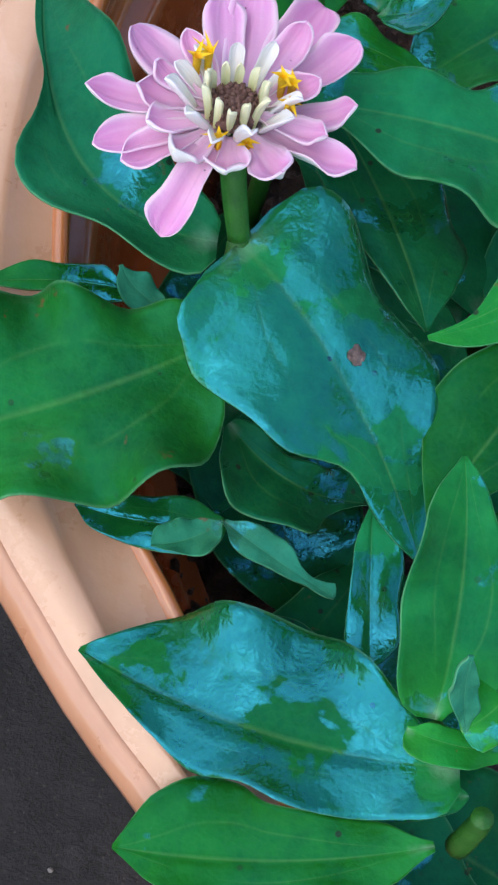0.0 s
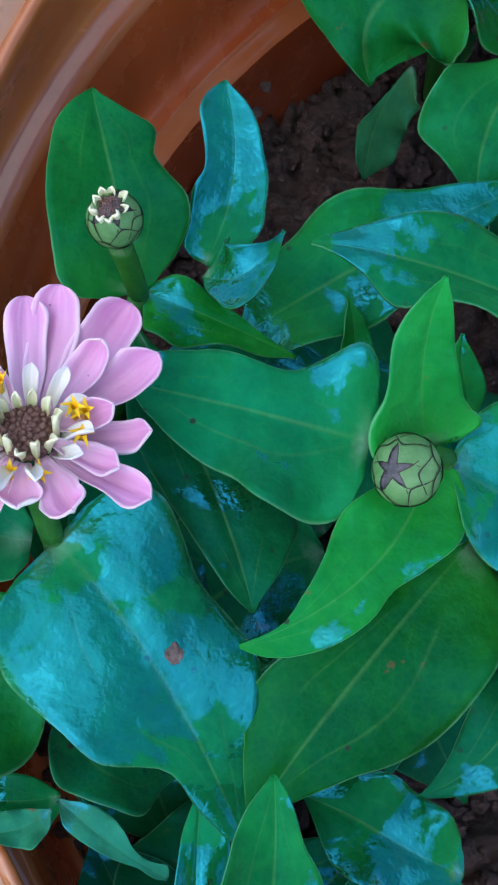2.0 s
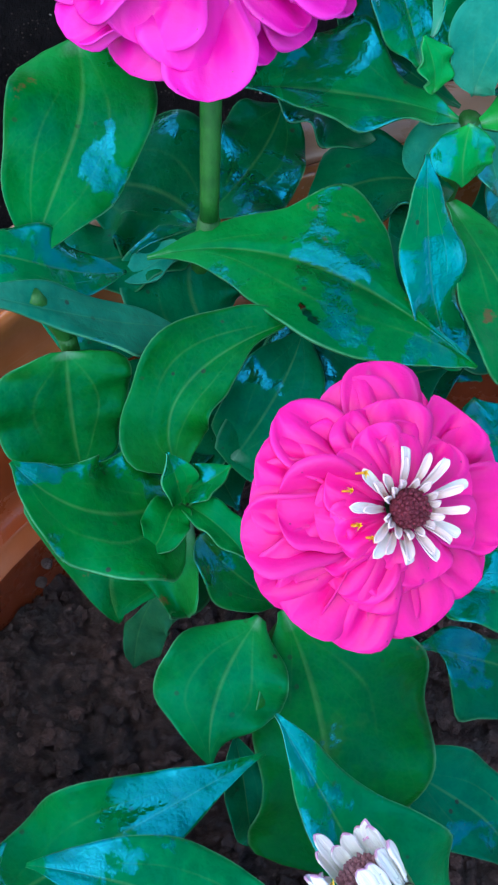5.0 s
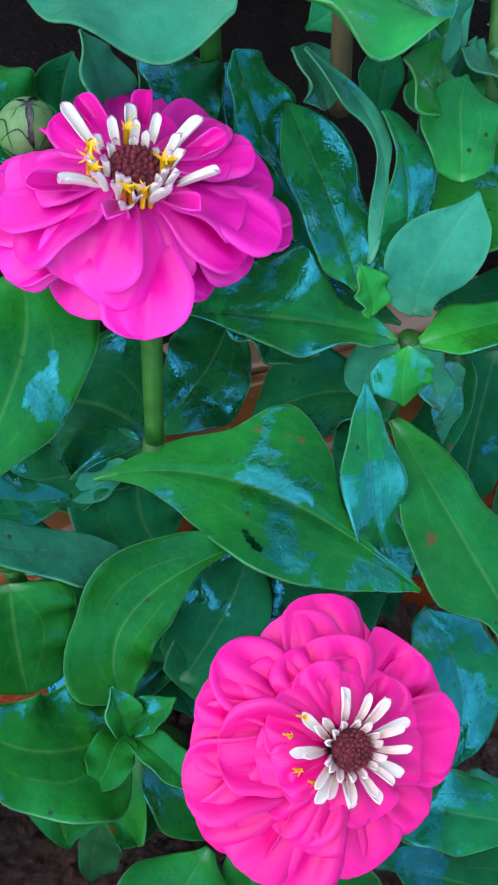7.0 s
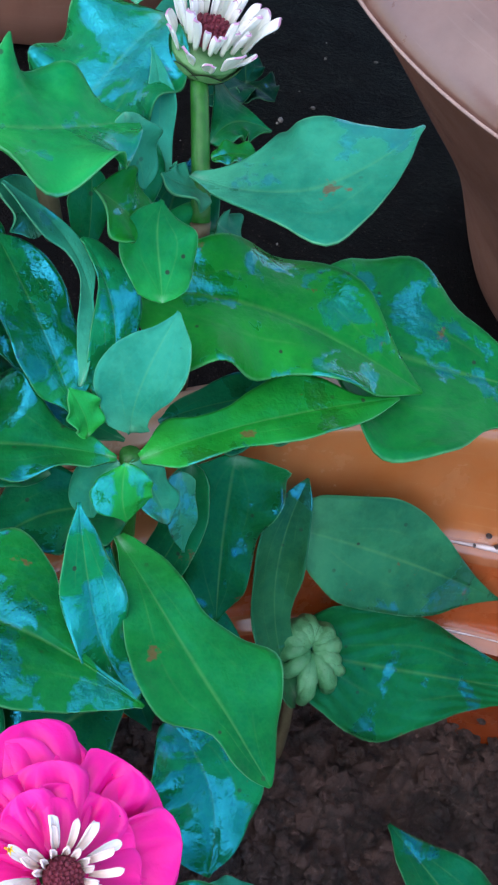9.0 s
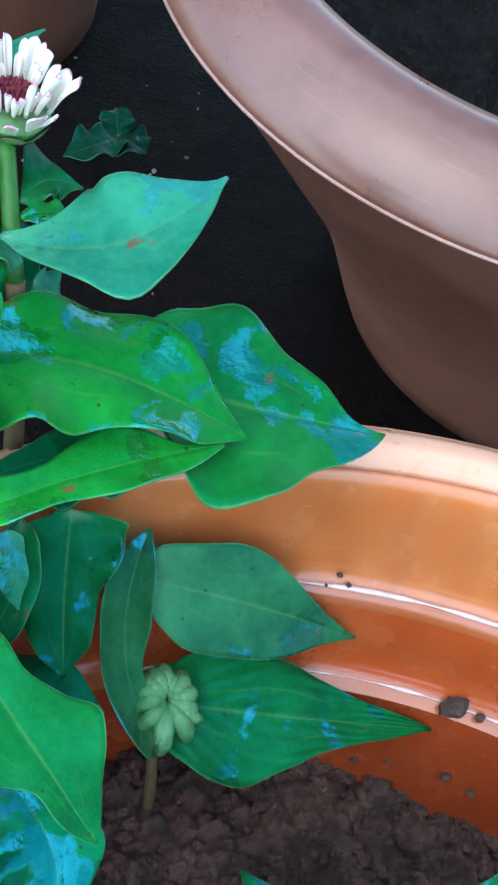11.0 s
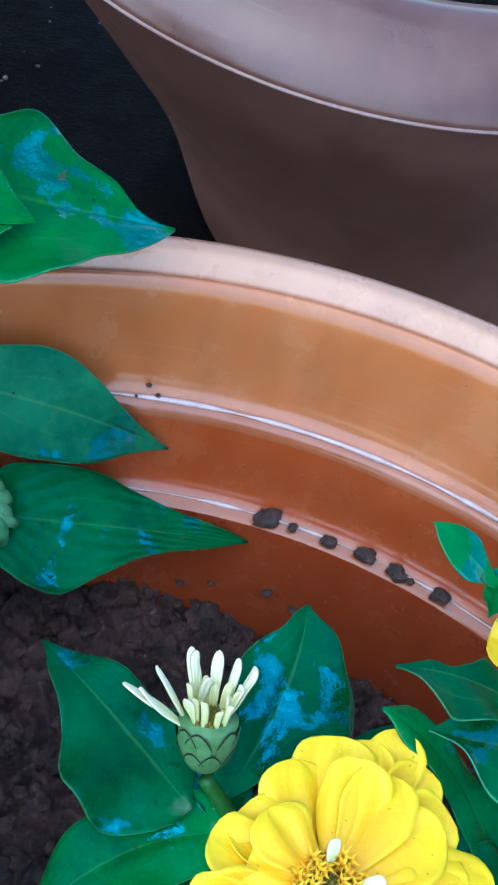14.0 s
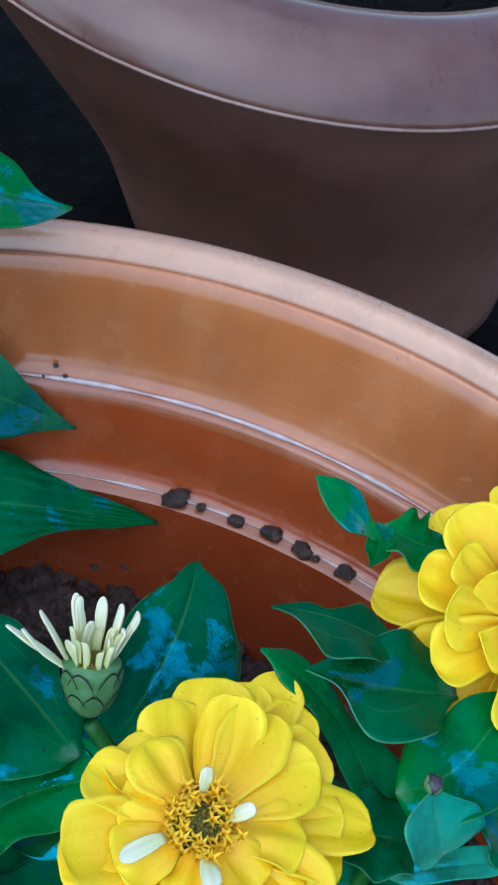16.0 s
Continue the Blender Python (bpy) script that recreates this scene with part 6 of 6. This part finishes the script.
# yellow flowers and the pale bud
yellow = thing("zinnia_plant", (0.03, 0.05, 0.128), "zinnia plant with yellow flower, pale opening bud, broad leaves", "plant", "zinnias in the pot")
stem(yellow, [(0.028, 0.055, 0.125), (0.03, 0.05, 0.16), (0.0290, 0.0627, 0.1820)])
stem(yellow, [(0.0291, 0.0620, 0.1840), (0.0262, 0.0640, 0.1890), (0.0210, 0.0690, 0.1945)], 0.0021, 0.0022)
bract_cup(yellow, (0.0206, 0.0729, 0.2000), (-0.03, 0.55, 0.8), 0.0060, 0.0104, 1, 0, -0.05)
BUD_RAYS = ((-6, 16.2, 2.6, 10.1, 0), (3, 13.8, 2.6, 8.4, 0), (-20, 10.2, 2.2, 11.2, 0), (-66, 6.9, 2.4, 13.2, 0), (-69, 6.0, 2.0, 12.7, 0), (-115, 6.2, 2.2, 12.7, 0), (-147, 6.7, 2.2, 11.4, 0), (-166, 9.5, 2.8, 10.4, 0), (175, 5.7, 2.4, 8.5, 0), (-69, 1.3, 2.0, 9.7, 0), (24, 5.7, 2.2, 7.2, 0), (147, 3.3, 2.2, 7.6, 0))
zinnia(yellow, (0.0205, 0.0754, 0.2037), (-0.03, 0.55, 0.8), (), PETAL_CREAM, (0.0036, 0.0014, 0.0010), DISC_OLIVE, seed=23, back=PETAL_GREENISH, roll_up=0.1, core=0.0034, rays=BUD_RAYS, inner=((10, 0.0032, 0.0075, 0.0018, 8, PETAL_GREENISH),))
stem(yellow, [(0.036, 0.045, 0.125), (0.037, 0.044, 0.16), (0.0409, 0.0447, 0.2000)])
YELLOW_OUTER = ((130, 20.4, 15.0, 0, 15), (95, 23.9, 14.7, 0, 15), (78, 28.2, 15.5, 0, 10), (65, 31.1, 13.2, -1, 10), (55, 35.6, 12.2, -1, 10), (44, 33.0, 12.1, 0, 10), (30, 29.6, 13.8, 1, 10), (5, 27.5, 11.3, -1, 20), (1, 32.3, 13.8, -2, 20), (-14, 28.5, 13.0, -2, 20), (149, 21.4, 13.1, 1, 15), (-175, 25.1, 15.7, 0, 20), (-160, 26.0, 14.5, 0, 20), (-133, 23.7, 14.4, 0, 20), (-107, 23.2, 14.5, 0, 20), (-80, 22.1, 14.6, 0, 20), (-50, 23.4, 14.9, 0, 20), (-31, 25.5, 13.9, 0, 20))
YELLOW_INNER = ((54, 23.8, 13.4, 4, 20), (70, 24.3, 12.9, 3, 20), (24, 24.6, 13.4, 4, 25), (120, 18.0, 12.5, 3, 20), (156, 14.4, 11.2, 3, 25), (-8, 19.9, 15.0, 4, 30), (-158, 16.4, 13.3, 3, 30), (-95, 14.0, 13.3, 3, 25), (-52, 14.7, 13.5, 3, 25))
golden = zinnia(yellow, (0.0375, 0.0428, 0.2050), (0.0, -0.12, 1), (), PETAL_YELLOW, (0.0040, 0.0022, 0.0026), DISC_OLIVE, seed=26, roll_up=0.25, rays=YELLOW_OUTER + YELLOW_INNER, core=0.0045, tier=0.0055, inner=(), florets=[(137.5 * i, 0.0013 + 0.0058 * math.sqrt((i + 1) / 62), 0.0062 - 0.0012 * (i % 3)) for i in range(62)], label='yellow zinnia flower with golden star florets')
for deg, start, size, width, rise in ((-158, 0.0070, 0.0088, 0.0034, 4), (84, 0.0052, 0.0054, 0.0024, 60), (4, 0.0050, 0.0058, 0.0028, 52), (-88, 0.0062, 0.0064, 0.0036, 28)):
    petal(golden, frame_of((0.0, -0.12, 1)), local(yellow, (0.0375, 0.0428, 0.2050)), radians(deg), start, size, width, rise, 6, PETAL_CREAM, random.Random(deg), 0.0048, -0.2, 0.6, 0, 0.1, 0, 0.1, 10, 0.05, 0.5)
leaf(yellow, (0.0196, 0.0659, 0.1860), (-0.0079, 0.1027, 0.1840), 0.0280, via=(0.0065, 0.0834, 0.1875), one=(2.1, 6.6, 8.7, 9.8, 9.9, 8.5, 6.4, 3.9, 1.4), other=(9.8, 15.1, 18.1, 18.2, 14.9, 9.9, 6.6, 4.0, 1.4), mat=LEAF_DARK)
leaf(yellow, (0.0241, 0.0658, 0.1860), (0.0437, 0.1020, 0.2015), 0.0265, via=(0.0372, 0.0835, 0.1962), one=(0.8, 3.1, 6.6, 11.8, 15.7, 14.2, 9.7, 6.4, 1.8), other=(1.7, 5.6, 8.1, 9.8, 10.8, 10.8, 8.7, 4.3, 2.4), mat=LEAF_DARK)
leaf(yellow, (0.0263, 0.0620, 0.1840), (-0.0102, 0.0506, 0.1700), 0.0189, arch=0.06, bend=0.13, wide=0.50, clasp=0.7, mat=LEAF)
leaf(yellow, (0.0262, 0.0598, 0.1780), (0.0071, 0.0553, 0.1700), 0.0108, arch=0.06, bend=-0.12, wide=0.52, mat=LEAF_DARK)
leaf(yellow, (0.0330, 0.0645, 0.1800), (0.0195, 0.0767, 0.1850), 0.0110, arch=0.06, bend=-0.05, wide=0.52, mat=LEAF_WET)
leaf(yellow, (0.0402, 0.0667, 0.1800), (0.0662, 0.0828, 0.1900), 0.0099, arch=0.06, bend=0.04, wide=0.51, mat=LEAF_DARK)
yellow2 = thing("zinnia_plant", (0.08, 0.045, 0.128), "zinnia plant with a second yellow flower and dark leaves", "plant", "zinnias in the pot")
stem(yellow2, [(0.08, 0.045, 0.125), (0.082, 0.05, 0.17), (0.1085, 0.0805, 0.2120)])
zinnia(yellow2, (0.1085, 0.0800, 0.2140), (-0.12, -0.45, 0.9), [(11, 0.0045, 0.0275, 0.0150, -10, 10, -0.002), (11, 0.0045, 0.0245, 0.0150, 4, 12, 0.0), (10, 0.0045, 0.0195, 0.0130, 20, 16, 0.0018), (7, 0.0045, 0.0130, 0.0100, 36, 16, 0.003)], PETAL_YELLOW, (0.0055, 0.0026, 0.0030), DISC_OLIVE, seed=28, wild=0.8, roll_up=0.2, florets=[(53 * i, 0.0042 + 0.0010 * (i % 3), 0.0068) for i in range(16)], label='yellow double zinnia flower')
leaf(yellow2, (0.0817, 0.0750, 0.2100), (0.0523, 0.0789, 0.2210), 0.0135, via=(0.0671, 0.0781, 0.2175), one=(0.5, 2.0, 4.7, 5.3, 2.8, 1.4, 2.1, 1.1, 0.4), other=(1.2, 3.9, 6.9, 8.2, 8.9, 9.3, 9.0, 2.3, 0.6), wave=0.18, mat=LEAF_DARK)
leaf(yellow2, (0.0919, 0.0679, 0.2070), (0.0593, 0.0697, 0.2140), 0.0239, via=(0.0724, 0.0676, 0.2123), one=(10.5, 11.8, 11.3, 10.7, 9.2, 7.8, 5.1, 2.4, 0.9), other=(1.8, 6.5, 11.6, 13.2, 12.0, 8.6, 2.8, 1.1, 0.4), mat=LEAF_DARK)
leaf(yellow2, (0.0824, 0.0421, 0.1800), (0.0511, 0.0739, 0.2140), 0.0129, via=(0.0705, 0.0635, 0.1992), one=(1.5, 5.7, 7.8, 6.4, 4.6, 3.5, 3.2, 4.3, 1.7), other=(2.3, 3.7, 5.1, 5.3, 4.0, 4.8, 4.9, 3.5, 1.2), mat=LEAF)
leaf(yellow2, (0.0779, 0.0509, 0.2000), (0.1043, 0.0673, 0.2120), 0.0200, arch=0.08, bend=0.14, wide=0.37, clasp=0.7, mat=LEAF)
leaf(yellow2, (0.0849, 0.0386, 0.2000), (0.0817, 0.0475, 0.2100), 0.0177, arch=0.12, bend=-0.09, wide=0.52, cup=0.2, clasp=0.5, wave=0.08, twist=0.0, mat=LEAF_PALE)
leaf(yellow2, (0.0781, 0.0391, 0.1880), (0.1075, 0.0417, 0.1960), 0.0067, arch=0.08, bend=0.06, wide=0.39, mat=LEAF_PALE)
leaf(yellow2, (0.0799, 0.0990, 0.2140), (0.0652, 0.1093, 0.2226), 0.0092, via=(0.0724, 0.1040, 0.2196), one=(1.1, 1.7, 2.5, 3.3, 4.0, 4.1, 3.7, 2.3, 0.8), other=(0.5, 1.9, 3.6, 5.2, 5.2, 4.9, 4.5, 3.4, 1.2), wave=0.15, mat=LEAF)
leaf(yellow2, (0.0813, 0.1038, 0.2140), (0.0955, 0.0992, 0.2140), 0.0143, arch=0.08, bend=0.25, wide=0.43, mat=LEAF)
leaf(yellow2, (0.0817, 0.1034, 0.2145), (0.0763, 0.0931, 0.2140), 0.0058, arch=0.08, wide=0.52, mat=LEAF)
leaf(yellow2, (0.0867, 0.0442, 0.1900), (0.0641, 0.0471, 0.1900), 0.0182, arch=0.08, bend=0.03, wide=0.52, mat=LEAF_DARK)
leaf(yellow2, (0.0959, 0.0488, 0.2000), (0.1086, 0.0367, 0.1900), 0.0148, arch=0.08, bend=0.06, wide=0.31, mat=LEAF_DARK)
bract_cup(yellow2, (0.0812, 0.0476, 0.2110), (0.0, -0.2, 1), 0.0020, 0.0034, 2, 0, 0.4)

# a weed on the ground between the pots
weed = thing("weed", (-0.0268, 0.4238, 0.0830), "small weed on the wet ground, shade put into its green", "weed")
leaf(weed, (-0.0268, 0.4238, 0.0830), (-0.0480, 0.4057, 0.0860), 0.0179, arch=0.15, bend=-0.13, wide=0.52, clasp=0.4, mat=LEAF_WEED_SHADED)
leaf(weed, (-0.0268, 0.4238, 0.0830), (-0.0157, 0.4126, 0.0860), 0.0189, arch=0.15, bend=0.06, wide=0.52, clasp=0.4, mat=LEAF_WEED_SHADED)
leaf(weed, (-0.0268, 0.4238, 0.0830), (-0.0285, 0.4369, 0.0860), 0.0150, arch=0.15, wide=0.51, clasp=0.4, mat=LEAF_WEED_SHADED)

# cut stub at the front shoot
stem(front, [(-0.0960, -0.0917, 0.1860), (-0.0957, -0.0897, 0.1940), (-0.0962, -0.0888, 0.1965)], 0.0022, 0.0019, STEM)

# lower leaves added in dark green so the gaps under the canopy read dark
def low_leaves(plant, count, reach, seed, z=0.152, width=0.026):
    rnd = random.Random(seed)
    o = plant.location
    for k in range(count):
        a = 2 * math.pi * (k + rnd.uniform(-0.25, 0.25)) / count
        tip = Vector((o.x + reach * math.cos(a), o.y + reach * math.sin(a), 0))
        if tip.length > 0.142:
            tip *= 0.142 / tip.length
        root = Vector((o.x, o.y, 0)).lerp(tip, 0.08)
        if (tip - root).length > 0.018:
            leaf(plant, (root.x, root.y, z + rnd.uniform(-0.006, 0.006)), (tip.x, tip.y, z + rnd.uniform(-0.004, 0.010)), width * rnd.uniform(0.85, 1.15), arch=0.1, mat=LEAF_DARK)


leaf(star, (-0.0692, -0.0137, 0.1970), (-0.0617, -0.0461, 0.1900), 0.0190, via=(-0.0682, -0.0307, 0.1951), one=(1.7, 6.4, 8.6, 8.6, 7.2, 5.6, 4.3, 2.0, 0.6), other=(3.4, 8.5, 9.7, 10.5, 10.1, 9.6, 8.0, 5.6, 2.6), mat=LEAF_DRY)
leaf(pink, (-0.1020, 0.0757, 0.1800), (-0.1050, 0.0649, 0.1580), 0.0086, via=(-0.1053, 0.0715, 0.1700), one=(0.2, 0.2, 0.4, 0.9, 1.7, 2.9, 2.6, 2.0, 0.8), other=(5.8, 6.0, 6.0, 6.0, 5.9, 5.7, 5.2, 4.4, 2.4), mat=LEAF_DULL)
leaf(fork, (-0.0625, 0.1591, 0.2310), (-0.0347, 0.1713, 0.2290), 0.0094, via=(-0.0502, 0.1656, 0.2307), one=(1.4, 3.9, 4.4, 4.7, 4.8, 4.6, 4.3, 3.7, 1.4), other=(0.6, 2.3, 3.5, 3.9, 4.5, 4.8, 4.6, 4.6, 2.5), mat=LEAF_DARK)
leaf(fork, (-0.0685, 0.1535, 0.2320), (-0.0936, 0.1667, 0.2360), 0.0122, via=(-0.0804, 0.1576, 0.2349), one=(0.6, 1.9, 3.3, 4.5, 5.1, 5.6, 5.7, 5.4, 5.0), other=(0.6, 2.2, 4.1, 6.3, 7.0, 6.6, 6.3, 3.4, 1.2), mat=LEAF_DARK)
leaf(rosette, (-0.1156, 0.1085, 0.2050), (-0.1372, 0.1190, 0.2000), 0.0106, via=(-0.1255, 0.1128, 0.2035), one=(0.5, 1.6, 2.9, 3.6, 4.1, 4.6, 5.0, 4.8, 4.6), other=(2.2, 5.1, 5.9, 6.7, 6.5, 5.5, 4.6, 2.6, 0.9), mat=LEAF_DARK)
leaf(white, (-0.0560, 0.1746, 0.2360), (-0.0608, 0.2135, 0.2450), 0.0178, via=(-0.0645, 0.1920, 0.2421), one=(8.0, 10.3, 10.9, 11.0, 10.8, 10.5, 9.8, 8.5, 6.2), other=(2.7, 5.6, 6.0, 6.8, 5.6, 5.1, 5.0, 2.3, 0.7), mat=LEAF_DARK)
leaf(magenta, (-0.1086, 0.1302, 0.2120), (-0.1355, 0.1215, 0.2050), 0.0146, via=(-0.1208, 0.1244, 0.2096), one=(4.6, 6.1, 6.8, 7.4, 7.7, 7.7, 7.5, 5.9, 2.3), other=(1.3, 4.8, 5.8, 6.5, 6.9, 6.5, 6.3, 4.2, 1.5), mat=LEAF_DARK)
leaf(white, (-0.0792, 0.1844, 0.2450), (-0.0801, 0.1942, 0.2580), 0.0080, via=(-0.0792, 0.1883, 0.2521), one=(0.3, 1.0, 2.1, 2.9, 3.2, 3.5, 3.3, 2.6, 1.7), other=(0.6, 1.8, 3.0, 3.7, 4.2, 4.5, 3.9, 3.1, 1.3), mat=LEAF_DARK)
leaf(fork, (-0.0891, 0.1699, 0.2380), (-0.1059, 0.1844, 0.2580), 0.0122, via=(-0.0990, 0.1772, 0.2492), one=(1.5, 4.2, 5.9, 6.8, 7.2, 7.0, 6.2, 5.1, 3.8), other=(0.4, 1.4, 2.0, 3.4, 5.0, 4.7, 3.9, 2.8, 1.1), mat=LEAF_WET)
leaf(white, (-0.1068, 0.1733, 0.2500), (-0.1209, 0.1829, 0.2560), 0.0139, via=(-0.1137, 0.1771, 0.2537), one=(1.3, 4.3, 6.3, 7.4, 8.4, 8.1, 7.2, 6.3, 2.9), other=(0.7, 2.7, 5.0, 5.3, 5.5, 5.1, 4.2, 3.3, 1.7), mat=LEAF_DARK)
leaf(white, (-0.0577, 0.1662, 0.2220), (-0.0267, 0.1749, 0.2180), 0.0151, via=(-0.0444, 0.1709, 0.2208), one=(8.2, 8.7, 9.0, 9.3, 9.1, 8.2, 7.2, 5.4, 2.0), other=(0.8, 3.1, 4.7, 5.3, 6.1, 6.8, 7.1, 7.5, 4.6), mat=LEAF_DARK)
leaf(fork, (-0.0810, 0.1506, 0.2220), (-0.1052, 0.1602, 0.2250), 0.0148, via=(-0.0913, 0.1569, 0.2245), one=(0.2, 0.9, 1.6, 2.5, 3.8, 5.6, 5.6, 5.3, 2.1), other=(6.5, 7.8, 9.1, 10.0, 9.8, 9.2, 8.1, 6.5, 2.6), mat=LEAF_DARK)
leaf(fork, (-0.0659, 0.1430, 0.2220), (-0.0912, 0.1379, 0.2140), 0.0171, via=(-0.0790, 0.1449, 0.2191), one=(0.8, 3.2, 4.6, 6.3, 8.3, 8.5, 8.3, 3.8, 1.2), other=(7.2, 8.3, 9.0, 9.1, 8.8, 8.2, 7.3, 5.8, 3.5), mat=LEAF_DARK)
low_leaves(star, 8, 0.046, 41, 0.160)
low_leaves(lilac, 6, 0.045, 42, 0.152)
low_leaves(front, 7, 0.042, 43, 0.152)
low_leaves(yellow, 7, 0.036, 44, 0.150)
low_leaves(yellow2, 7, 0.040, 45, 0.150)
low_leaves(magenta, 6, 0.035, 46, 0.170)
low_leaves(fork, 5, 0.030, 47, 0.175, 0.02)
